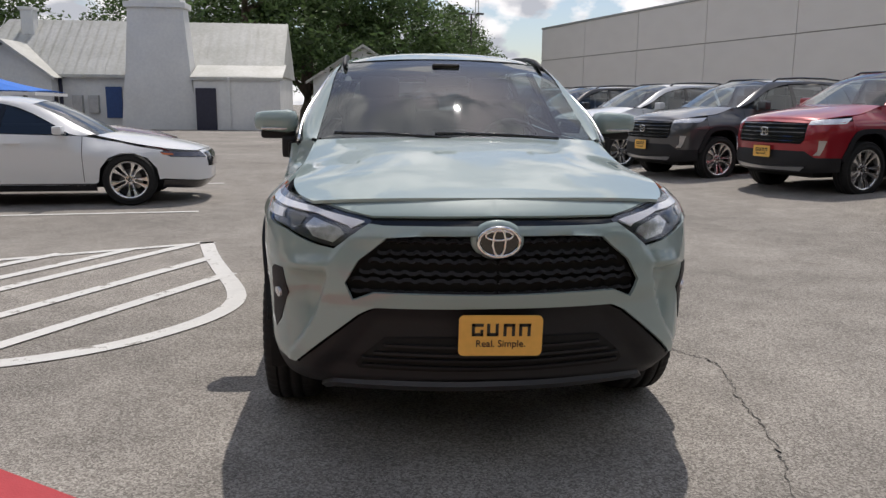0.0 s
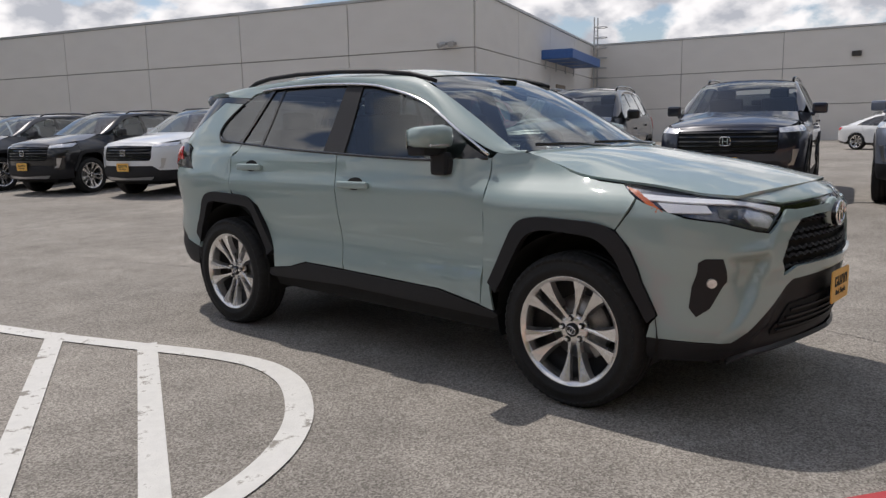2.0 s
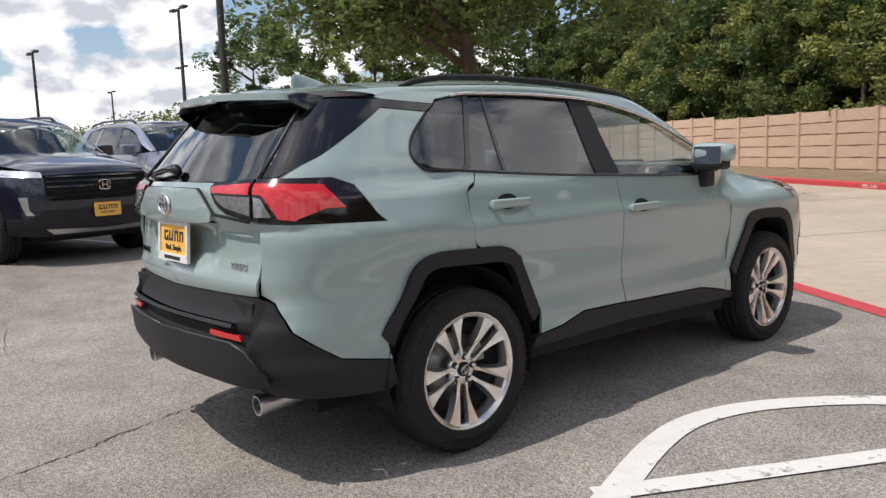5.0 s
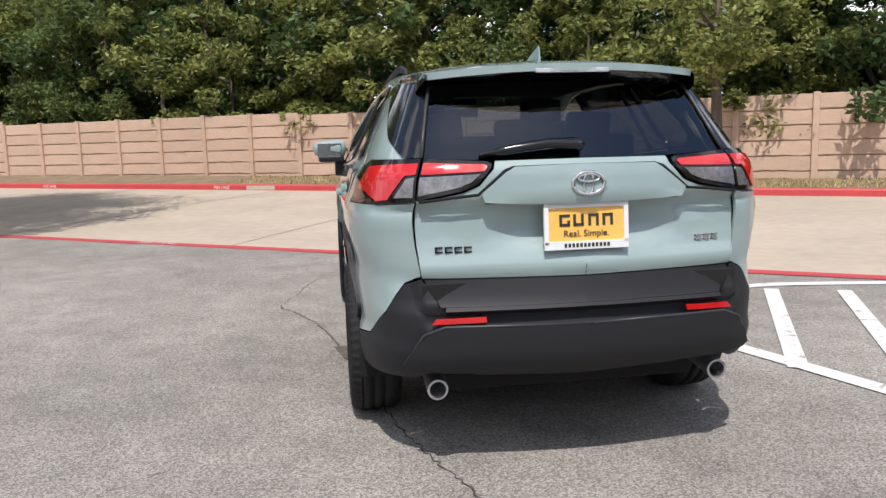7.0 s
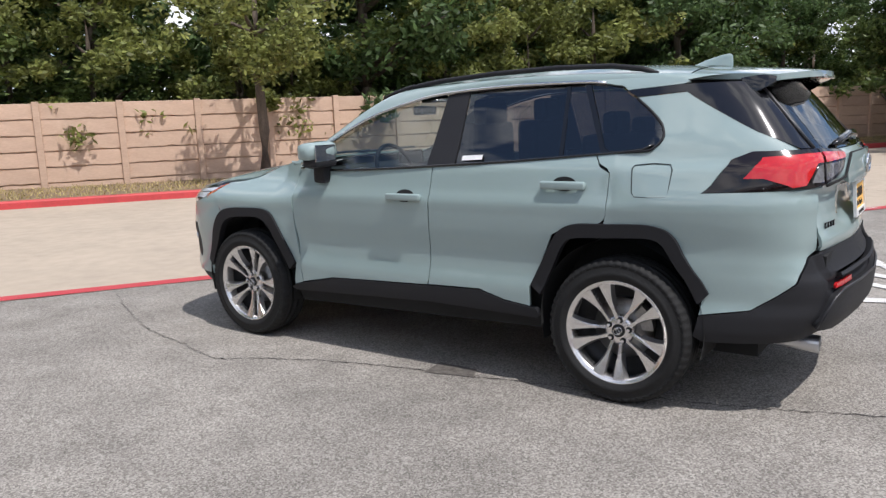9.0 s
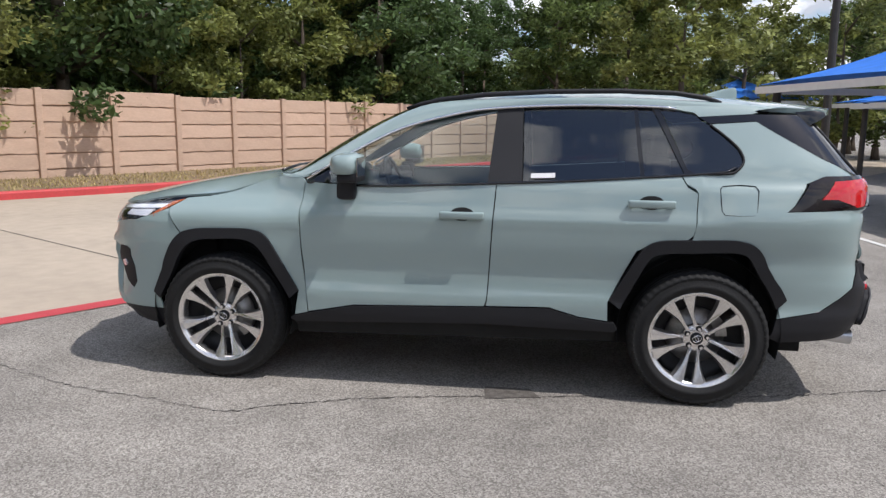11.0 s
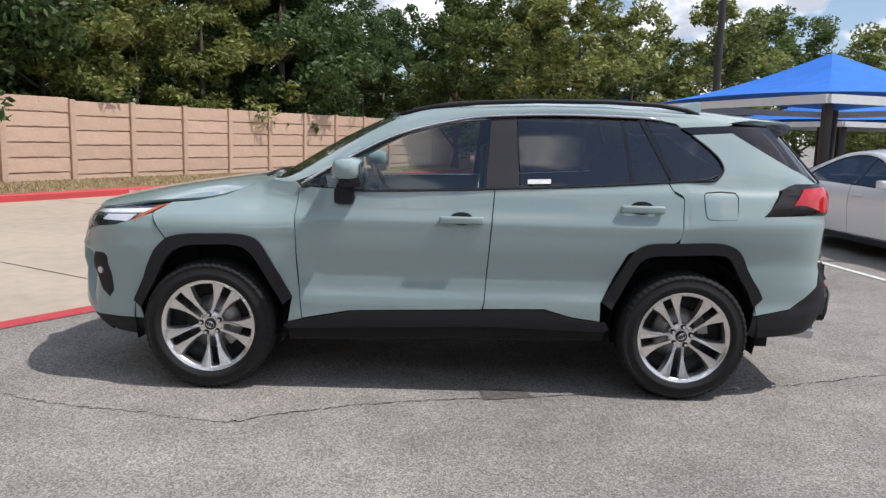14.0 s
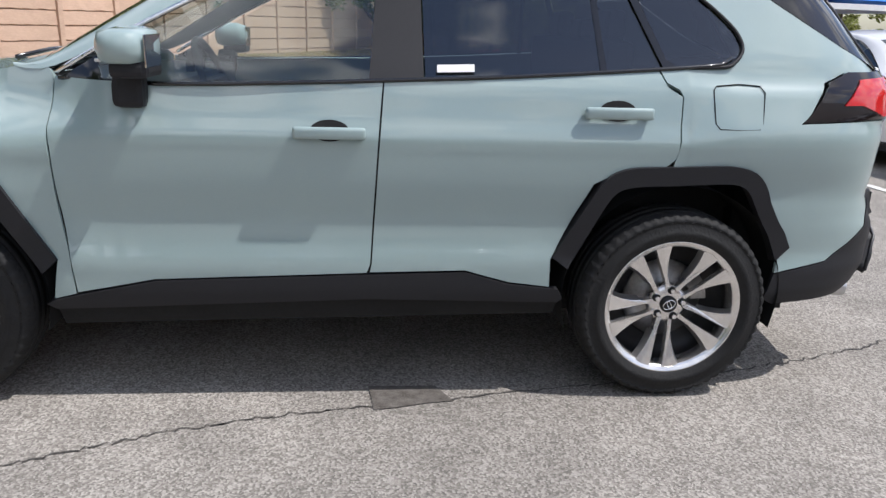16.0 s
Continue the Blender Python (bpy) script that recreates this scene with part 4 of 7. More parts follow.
def interior(car, kx=1.0, ky=1.0, kz=1.0, detail=True):
    def put(name, bm, m, label=""):
        bmesh.ops.scale(bm, vec=(kx, ky, kz), verts=bm.verts)
        return part(name, bm, m, car, label)
    # unseen tail, load, fender, hood and nose boxes added to block sun leaks
    for name, c, d in (("underbody", (0, 0.0, 0.42), (1.2, 3.9, 0.34)), ("cabin_floor", (0, 0.03, 0.62), (1.58, 1.72, 0.5)), ("front_liner", (0, -1.72, 0.62), (1.3, 0.5, 0.46)), ("rear_liner", (0, 1.85, 0.66), (1.3, 0.4, 0.46)),
                       ("load_floor", (0, 1.5, 0.84), (1.2, 1.0, 0.3)), ("engine_cover", (0, -1.35, 0.82), (1.2, 0.8, 0.34)), ("tail_liner", (0, 2.07, 0.60), (1.28, 0.33, 0.34)), ("load_liner", (0, 2.0, 0.92), (1.28, 0.2, 0.30)), ("inner_fender", (0.62, -1.80, 0.8), (0.14, 0.24, 0.32)), ("inner_fender", (-0.62, -1.80, 0.8), (0.14, 0.24, 0.32)), ("fender_liner", (0.68, -1.62, 0.90), (0.20, 0.34, 0.10)), ("fender_liner", (-0.68, -1.62, 0.90), (0.20, 0.34, 0.10)), ("hood_liner", (0, -1.70, 0.92), (1.3, 0.52, 0.10)), ("nose_liner", (0, -1.93, 0.66), (1.1, 0.26, 0.5))):
        put(name, cubes((c, d)), M_DARK)
    put("dashboard", cubes(((0, -0.72, 1.02), (1.42, 0.42, 0.24)), ((0, -0.95, 1.1), (1.3, 0.3, 0.06)), ((0, -0.56, 1.16), (0.24, 0.03, 0.14)), bevel=0.03), M_DASH, "black dashboard with a screen")
    for x in (-0.37, 0.37):
        put("seat", cubes(((x, 0.02, 0.93), (0.5, 0.5, 0.16)), ((x, 0.3, 1.16), (0.48, 0.14, 0.5)), ((x, 0.34, 1.47), (0.26, 0.1, 0.16)), bevel=0.04), M_SEAT, "dark front seat with a headrest")
    put("rear_bench", cubes(((0, 0.82, 0.93), (1.3, 0.5, 0.16)), ((0, 1.12, 1.12), (1.3, 0.14, 0.42)), ((-0.4, 1.15, 1.38), (0.24, 0.08, 0.13)), ((0.4, 1.15, 1.38), (0.24, 0.08, 0.13)), ((0, 1.15, 1.36), (0.22, 0.08, 0.1)), bevel=0.035), M_SEAT)
    if detail:
        ring = tube([(0.37 + 0.185 * math.cos(t), -0.40 - 0.07 * math.sin(t), 1.11 + 0.17 * math.sin(t)) for t in np.linspace(0, 2 * math.pi, 28, endpoint=False)], 0.014, 8, True)
        part("steering_wheel", ring, M_DASH, car)
        bm = bmesh.new(); box(bm, (0.37, -0.41, 1.11), (0.32, 0.05, 0.07), bevel=0.02)
        part("steering_hub", bm, M_DASH, car)
        bm = bmesh.new(); box(bm, (0, -0.42, 1.5), (0.24, 0.03, 0.06), bevel=0.01)
        part("rear_view_mirror", bm, M_BLACK, car)


def wheels(car, xs, ys, zc, scale=1.0, wheel=None):
    for sx in (1, -1):
        for y in ys:
            w = build_wheel(car) if wheel is None else wheel
            if wheel is not None:
                w = copy_thing(wheel, Matrix())
                w.parent = car
            w.matrix_local = Matrix.Translation((sx * xs, y, zc)) @ Matrix.Rotation(0 if sx > 0 else math.pi, 4, "Z") @ Matrix.Rotation(0.35 * y, 4, "X") @ Matrix.Scale(scale, 4)


def build_rav():
    B = RAV
    X, Y, R = B.X, B.Y, B.R
    car = new("compact_suv")
    tagged(car, "sage grey-green compact SUV with black cladding and twin-spoke alloy wheels", "car")
    YS = lambda pts: [Y(*p) for p in pts]
    def rear_fade(s):
        return min(1, max(0, (s - B.Y(1.30, 1)[0]) / 0.25))
    crease = lambda s, z: 0.010 * math.exp(-((z - 0.985) / 0.035) ** 2) - 0.014 * math.exp(-((z - 0.70) / 0.09) ** 2)
    doorshape = lambda s, z: crease(s, z) + 0.012 * math.exp(-((z - 0.55) / 0.04) ** 2)
    both(B, car, "front_door", YS([(-0.845, 1.163), (-0.857, 1.0), (-0.847, 0.75), (-0.818, 0.425), (-0.55, 0.475), (0.192, 0.50), (0.204, 0.53), (0.228, 0.95), (0.2445, 1.178), (0.0, 1.17), (-0.48, 1.152)]), M_PAINT, shape=doorshape)
    both(B, car, "rear_door", YS([(0.2505, 1.178), (0.2345, 0.95), (0.2095, 0.53), (0.203, 0.502), (0.55, 0.51), (0.71, 0.465), (0.865, 0.447), (0.862, 0.55), (1.0, 0.838), (1.12, 0.897), (1.25, 0.90), (1.262, 0.96), (1.265, 1.15), (1.215, 1.238), (0.7, 1.203)]), M_PAINT, shape=doorshape)
    both(B, car, "front_fender", YS([(-0.850, 1.165), (-0.862, 1.0), (-0.852, 0.75), (-0.823, 0.42), (-0.90, 0.40)]) + YS([q for q in ARCH_FO[::-1] if q[0] > -1.60]) + YS([(-1.625, 0.862), (-1.755, 0.998), (-1.695, 1.052), (-1.53, 1.062), (-1.37, 1.083), (-1.27, 1.10), (-1.2, 1.128), (-1.1, 1.165), (-1.0, 1.188), (-0.93, 1.198), (-0.87, 1.19)]), M_PAINT,
         shape=lambda s, z: 0.012 * math.exp(-((z - 0.95) / 0.05) ** 2))
    lamp_edge = YS([(2.05, 1.247), (1.94, 1.214), (1.825, 1.061)]) + [R(0.80, 1.078), R(0.690, 1.087), R(0.676, 0.90), R(0.668, 0.795), R(0.737, 0.773), R(0.825, 0.661)]
    both(B, car, "rear_quarter_panel", YS([(1.254, 0.905), (1.268, 1.0), (1.27, 1.15), (1.22, 1.243), (1.50, 1.250), (1.555, 1.268), (1.600, 1.298), (1.618, 1.337), (1.60, 1.388), (1.535, 1.448), (1.437, 1.506), (1.805, 1.522), (2.01, 1.404), (2.12, 1.33)]) +
         [R(0.762, 1.254), R(0.757, 1.247)] + lamp_edge + YS([(2.007, 0.536), (1.785, 0.498), (1.80, 0.62)]) + YS(ARCH_RO[::-1][1:16]), M_PAINT, step=0.022,
         shape=lambda s, z: crease(s, z) * (1 - rear_fade(s)) + rear_fade(s) * (0.020 * math.exp(-((z - 1.02) / 0.09) ** 2) - 0.014 * math.exp(-((z - 1.22) / 0.05) ** 2) - 0.012 * math.exp(-((z - 0.80) / 0.07) ** 2)))
    both(B, car, "roof_quarter", YS([(1.125, 1.594), (1.215, 1.583), (1.355, 1.546), (1.80, 1.563), (1.86, 1.572), (1.80, 1.592), (1.5, 1.606), (1.12, 1.606)]), M_PAINT, step=0.022)
    frame_x = table([(0.38, 0.78), (0.42, 0.765), (0.52, 0.70), (0.60, 0.655), (0.68, 0.625), (0.76, 0.600), (0.82, 0.575), (0.86, 0.55), (0.94, 0.46)])
    deep = table([(0.40, 0.0), (0.46, 0.25), (0.56, 0.6), (0.66, 1.0), (0.745, 1.0), (0.772, 0.0), (0.90, 0.0)])
    plan_x = lambda s: float(np.interp(abs(s), B.fs, B.fx))
    def nose_shape(s, z):
        x = plan_x(s)
        u = min(1, max(0, (x - frame_x(z)) / 0.022))
        side = 1 - min(1, max(0, (x - 0.71) / 0.06))
        ridge = 0.016 * math.exp(-((z - (0.872 - 0.14 * x)) / 0.03) ** 2) * min(1, max(0, (x - 0.57) / 0.06)) * side
        lip = 0.018 * math.exp(-((z - 0.915) / 0.035) ** 2) * (1 if x < 0.42 else max(0, 1 - (x - 0.42) * 6))
        return ridge + lip - 0.045 * u * u * (3 - 2 * u) * deep(z) * side + 0.010 * (1 - u) * (z < 0.90)
    whole(B, car, "front_bumper", [X(0, 0.938), X(0.40, 0.935), X(0.457, 0.940), X(0.58, 0.850), X(0.65, 0.862), X(0.765, 0.903), X(0.835, 0.922)] + YS([(-1.79, 0.983), (-1.762, 0.995), (-1.632, 0.858), (-1.70, 0.79), (-1.84, 0.50), (-1.80, 0.455), (-1.79, 0.395)]) +
          [X(0.80, 0.392), X(0.745, 0.398), X(0.495, 0.614), X(0.435, 0.642), X(0, 0.65), X(0, 0.70), X(0.44, 0.700), X(0.516, 0.667), X(0.54, 0.73), X(0.49, 0.812), X(0.39, 0.892), X(0.25, 0.902), X(0, 0.905)], M_PAINT, "painted front bumper with deep folds beside the grille", shape=nose_shape, step=0.015)
    whole(B, car, "hood_lip", [X(0, 0.972), X(0.45, 0.966), X(0.475, 0.97), X(0.67, 1.008), X(0.50, 1.018), X(0, 1.028)], M_PAINT, out=0.004)
    whole(B, car, "nose_slot", [X(0, 0.93), X(0.46, 0.93), X(0.46, 0.972), X(0, 0.974)], M_BLACK, out=-0.014, rim=0)
    # grille
    g = whole(B, car, "grille", [X(0, 0.69), X(0.44, 0.69), X(0.52, 0.655), X(0.55, 0.73), X(0.495, 0.82), X(0.39, 0.90), X(0.25, 0.91), X(0, 0.912)], M_DARK, "black grille with broken horizontal bars", out=-0.035, rim=0)
    for k in range(6):
        z = 0.705 + k * 0.036
        lim = 0.528 if z < 0.74 else 0.528 - (z - 0.74) * 0.9
        half = []
        n = 9
        top = []
        for i in range(n):
            for dx, dz in ((0.08, 0), (0.3, 0.007), (0.7, 0.007), (0.92, 0)):
                x = lim * (i + dx) / n
                half.append(X(x, z - 0.006 + dz * (1 if k % 2 else -1)))
                top.append(X(x, z + 0.007 + dz * (1 if k % 2 else -1)))
        bm = bmesh.new()
        for mr in (False, True):
            V = [B.at(*p) + B.normal(*p) * -0.006 for p in half] + [B.at(*p) + B.normal(*p) * -0.012 for p in top] + [B.at(*p) + B.normal(*p) * -0.035 for p in half]
            m = len(half)
            vs = [bm.verts.new((-v.x if mr else v.x, v.y, v.z)) for v in V]
            for i in range(m - 1):
                for a in (0, ):
                    q = [vs[i], vs[i + 1], vs[m + i + 1], vs[m + i]]
                    r = [vs[2 * m + i], vs[2 * m + i + 1], vs[i + 1], vs[i]]
                    bm.faces.new(q if not mr else q[::-1]); bm.faces.new(r if not mr else r[::-1])
        part("grille_bar", bm, M_CLAD, g)
    # lower front
    clad_shape = lambda s, z: -0.035 * min(1, max(0, (0.645 - z) / 0.05)) * min(1, max(0, (z - 0.34) / 0.05)) * (1 - min(1, max(0, (plan_x(s) - 0.40 - (0.64 - z) * 0.8) / 0.08)))
    whole(B, car, "lower_front_cladding", [X(0, 0.646), X(0.432, 0.636), X(0.49, 0.608), X(0.742, 0.390), X(0.80, 0.386)] + YS([(-1.79, 0.390), (-1.80, 0.33), (-1.86, 0.29)]) + [X(0.70, 0.285), X(0.5, 0.30), X(0, 0.31)], M_CLAD, "black plastic lower bumper", out=-0.002, step=0.022, shape=clad_shape)
    lo = whole(B, car, "lower_intake", [X(0, 0.385), X(0.515, 0.372), X(0.53, 0.40), X(0.485, 0.465), X(0.415, 0.522), X(0, 0.535)], M_DARK, "dark lower air intake", out=-0.030, rim=0)
    for z in (0.40, 0.43, 0.46, 0.49):
        w = 0.5 if z < 0.44 else 0.48 - (z - 0.44) * 1.3
        whole(B, lo, "intake_bar", [X(0, z), X(w, z), X(w, z + 0.009), X(0, z + 0.009)], M_CLAD, out=-0.018, rim=0.01)
    whole(B, car, "front_lip", [X(0, 0.318), X(0.61, 0.300), X(0.655, 0.275), X(0.672, 0.295), X(0.62, 0.335), X(0, 0.358)], M_CLADG, out=0.016, rim=0.02)
    # lamps
    for mr in (False, True):
        h = part("headlight", B.panel([Y(-1.70, 1.054), X(0.77, 1.014), X(0.685, 1.010), X(0.475, 0.966), X(0.452, 0.958), X(0.455, 0.950), X(0.58, 0.858), X(0.65, 0.870), X(0.765, 0.911), X(0.83, 0.930), Y(-1.785, 0.990)], mirror=mr, out=-0.012, rim=0.02, step=0.02), M_LAMPDARK, car, "slim headlight with white light guides behind clear plastic")
        lamp = dict(mirror=mr, rim=0.008, step=0.018)
        part("light_guide", B.panel([Y(-1.79, 1.020), X(0.77, 1.000), X(0.685, 0.992), X(0.50, 0.956), X(0.475, 0.950), X(0.52, 0.925), X(0.535, 0.935), X(0.66, 0.972), X(0.76, 0.982), Y(-1.83, 0.995)], out=0.0, **lamp), M_LED, h, "white light guide")
        part("light_guide", B.panel([Y(-1.87, 0.985), X(0.79, 0.975), X(0.785, 0.945), Y(-1.90, 0.945)], out=0.0, **lamp), M_LED, h)
        part("reflector_bowl", B.panel([X(0.665, 0.958), X(0.56, 0.925), X(0.545, 0.905), X(0.585, 0.872), X(0.66, 0.890), X(0.69, 0.930)], out=-0.004, **lamp), M_CLEARLENS, h)
        part("reflector_bowl", B.panel([X(0.765, 0.965), X(0.70, 0.958), X(0.715, 0.918), X(0.77, 0.930)], out=-0.006, **lamp), M_BLACK, h)
        part("side_reflector", B.panel([Y(-1.715, 1.046), Y(-1.79, 1.030), Y(-1.88, 0.948), Y(-1.845, 0.944), Y(-1.785, 0.998)], out=0.0, **lamp), M_AMBER, h, "orange side reflector")
        part("lens", B.panel([Y(-1.70, 1.054), X(0.77, 1.014), X(0.685, 1.010), X(0.475, 0.966), X(0.452, 0.958), X(0.455, 0.950), X(0.58, 0.858), X(0.65, 0.870), X(0.765, 0.911), X(0.83, 0.930), Y(-1.785, 0.990)], mirror=mr, out=0.006, rim=0, step=0.02), M_LENS, h, "clear plastic lens")
        f = part("fog_lamp_bezel", B.panel([X(0.812, 0.757), X(0.775, 0.757), X(0.762, 0.660), X(0.802, 0.545), X(0.826, 0.505), X(0.836, 0.545), X(0.828, 0.66), X(0.824, 0.74)], mirror=mr, out=0.003, rim=0.02, step=0.02), M_CLAD, car, "black fog lamp bezel")
        bm = bmesh.new()
        c = B.at(*X(0.797, 0.655)); nn = B.normal(*X(0.797, 0.655))
        cyl(bm, c - nn * 0.02, c + nn * 0.012, 0.024, 0.020, 20)
        o = part("fog_lamp", bm, M_CLEARLENS, f, "round white fog lamp")
        if mr:
            for v in o.data.vertices:
                v.co.x = -v.co.x
            o.data.flip_normals()
        t = part("tail_light", B.panel(YS([(1.832, 1.065), (1.945, 1.209), (2.05, 1.242)]) + [R(0.694, 1.243), R(0.688, 1.092), R(0.80, 1.084)], mirror=mr, out=0.010, rim=0.02, step=0.02), M_REDDARK, car, "red and smoked wraparound tail light with a pointed front end")
        lamp = dict(mirror=mr, rim=0.006, step=0.016)
        part("red_lens", B.panel(YS([(1.995, 1.128), (2.08, 1.214)]) + [R(0.77, 1.222), R(0.698, 1.223), R(0.698, 1.188), R(0.735, 1.184), R(0.785, 1.094), R(0.822, 1.090)] + YS([(2.08, 1.128)]), out=0.016, **lamp), M_REDLENS, t, "red lens with a hooked shape")
        part("clear_lens", B.panel([R(0.698, 1.178), R(0.728, 1.172), R(0.764, 1.102), R(0.698, 1.103)], out=0.014, **lamp), M_TAILCLEAR, t)
        t = part("inner_tail_light", B.panel([R(0.682, 1.243), R(0.42, 1.228), R(0.398, 1.218), R(0.40, 1.205), R(0.445, 1.15), R(0.51, 1.124), R(0.682, 1.092)], mirror=mr, out=0.010, rim=0.02, step=0.02), M_REDDARK, car, "inner tail light with a red band over a clear lens")
        part("red_lens", B.panel([R(0.678, 1.225), R(0.43, 1.214), R(0.415, 1.206), R(0.428, 1.196), R(0.678, 1.187)], out=0.016, **lamp), M_REDLENS, t)
        part("clear_lens", B.panel([R(0.678, 1.178), R(0.442, 1.186), R(0.470, 1.158), R(0.52, 1.138), R(0.678, 1.108)], out=0.014, **lamp), M_TAILCLEAR, t)
        # flank windows
        part("front_window", B.panel(YS([(-0.70, 1.17), (-0.70, 1.235), (-0.62, 1.293), (-0.31, 1.452), (0.01, 1.54), (0.225, 1.572), (0.20, 1.178), (-0.48, 1.157)]), mirror=mr, out=-0.012, rim=0), M_GLASS, car, "clear front side window")
        part("mirror_triangle", B.panel(YS([(-0.83, 1.163), (-0.70, 1.238), (-0.68, 1.16)]), mirror=mr, out=-0.006), M_BLACK, car)
        part("centre_pillar", B.panel(YS([(0.197, 1.178), (0.228, 1.575), (0.372, 1.587), (0.385, 1.19)]), mirror=mr, out=-0.004), M_CLAD, car, "black pillar between the doors")
        part("rear_window", B.panel(YS([(0.39, 1.193), (0.378, 1.585), (0.64, 1.594), (0.975, 1.592), (1.01, 1.228)]), mirror=mr, out=-0.012, rim=0), M_TINT, car, "dark tinted rear side window")
        part("window_divider", B.panel(YS([(1.01, 1.228), (0.975, 1.59), (0.995, 1.59), (1.032, 1.23)]), mirror=mr, out=-0.008), M_BLACK, car)
        part("rear_vent_window", B.panel(YS([(1.032, 1.232), (0.995, 1.588), (1.075, 1.587), (1.238, 1.243)]), mirror=mr, out=-0.012, rim=0), M_TINT, car)
        part("rear_pillar_trim", B.panel(YS([(1.238, 1.243), (1.075, 1.59), (1.11, 1.588), (1.262, 1.247)]), mirror=mr, out=-0.003), M_BLACK, car)
        part("quarter_window", B.panel(YS([(1.115, 1.588), (1.21, 1.576), (1.34, 1.538), (1.437, 1.500), (1.53, 1.442), (1.595, 1.384), (1.612, 1.337), (1.597, 1.304), (1.553, 1.274), (1.498, 1.256), (1.262, 1.249)]), mirror=mr, out=-0.006, rim=0), M_TINT, car, "dark tinted quarter window")
        part("quarter_gasket", tube([Vector(((-1 if mr else 1) * B.at(*Y(*q)).x, B.at(*Y(*q)).y, B.at(*Y(*q)).z)) for q in smooth_curve([(1.437, 1.503), (1.53, 1.445), (1.597, 1.386), (1.615, 1.337), (1.60, 1.302), (1.555, 1.271), (1.498, 1.253), (1.262, 1.246)], 4)], 0.007, 6), M_CLAD, car)
        sgn = -1 if mr else 1
        roofline = [B.at(*Y(*p)) for p in ((-0.83, 1.18), (-0.62, 1.305), (-0.31, 1.465), (0.01, 1.553), (0.23, 1.585), (0.64, 1.604), (1.08, 1.60), (1.2, 1.588))]
        ch = tube([(sgn * (v.x + 0.008), v.y - 0.003, v.z - 0.002) for v in resample(roofline, 40)], 0.0095, 6)
        part("window_trim", ch, M_CHROME, car, "chrome strip over the side windows")
        belt = [B.at(*Y(*p)) for p in ((-0.83, 1.16), (-0.48, 1.152), (0.0, 1.168), (0.25, 1.18), (0.7, 1.203), (1.22, 1.24), (1.5, 1.262), (1.55, 1.285))]
        part("belt_trim", tube([(sgn * (v.x + 0.002), v.y, v.z) for v in resample(belt, 40)], 0.008, 6), M_BLACK, car)
        outer = [B.at(*Y(*p)) for p in ((-1.0, 1.187), (-0.86, 1.192), (-0.62, 1.308), (-0.31, 1.468), (0.01, 1.557), (0.23, 1.59), (0.64, 1.609), (1.08, 1.604), (1.5, 1.602), (1.80, 1.574))]
        inner = [Vector(p) for p in ((0.708, -1.01, 1.193), (0.71, -0.92, 1.207), (0.667, -0.62, 1.385), (0.637, -0.36, 1.53), (0.60, -0.12, 1.613), (0.60, 0.3, 1.637), (0.60, 0.8, 1.647), (0.595, 1.3, 1.63), (0.58, 1.7, 1.602), (0.57, 1.82, 1.594))]
        st = strip(inner, outer, 6, 0.012, Vector((0.5, -0.2, 0.8)).normalized(), 50)
        part("roof_side", flip(st) if mr else st, M_PAINT, car)
        part("roof_rail", join_geo([tube([(sgn * 0.585, y, z) for y, z in ((-0.30, 1.578), (-0.22, 1.602), (-0.1, 1.630), (0.15, 1.658), (0.5, 1.677), (0.9, 1.683), (1.2, 1.672), (1.36, 1.648), (1.44, 1.622))], [0.010, 0.014] + [0.0145] * 6 + [0.010], 10)]), M_CLAD, car, "black roof rail")
        # mirrors
        mi = new("door_mirror"); mi.parent = car
        mi["label"] = "door mirror with painted cap and black base"
        bm = bmesh.new(); box(bm, (0, 0, 0), (0.235, 0.17, 0.125), bevel=0.05)
        for v in bm.verts:
            v.co.y *= 1.0 - 0.35 * (v.co.x > 0.05) * (v.co.x - 0.05) / 0.06
            v.co.z *= 1.0 - 0.15 * (v.co.x > 0.05)
        for f in bm.faces:
            f.smooth = True
        cap = part("mirror_cap", bm, M_PAINT, mi); cap.location = (sgn * 0.955, -0.56, 1.272)
        cap.rotation_euler = (0, 0, 0 if sgn > 0 else math.pi)
        part("mirror_housing", cubes(((sgn * 0.945, -0.54, 1.205), (0.185, 0.12, 0.055)), bevel=0.02), M_CLAD, mi)
        part("mirror_arm", cubes(((sgn * 0.885, -0.58, 1.135), (0.075, 0.10, 0.12)), ((sgn * 0.86, -0.6, 1.12), (0.06, 0.09, 0.09)), bevel=0.02), M_CLAD, mi)
        part("mirror_glass", cubes(((sgn * 0.955, -0.482, 1.262), (0.17, 0.006, 0.10)), bevel=0.002), M_CHROME, mi)
        part("turn_signal", cubes(((sgn * 0.96, -0.628, 1.232), (0.14, 0.02, 0.012)), bevel=0.004), M_CLEARLENS, mi)
        # handles
        for yc, zc in ((0.065, 1.005), (1.067, 1.09)):
            c = B.at(*Y(yc, zc))
            # flat dark ellipse on the door paints the shade inside the handle cup
            part("handle_recess", B.panel([Y(yc + 0.066 * math.cos(t), zc + 0.006 + 0.036 * math.sin(t)) for t in np.linspace(0, 2 * math.pi, 20, endpoint=False)], mirror=mr, out=0.003, rim=0.003, step=0.02, shape=crease), M_DARK, car)
            bm = bmesh.new(); box(bm, (sgn * (c.x + 0.025), yc, zc), (0.022, 0.245, 0.042), bevel=0.0105)
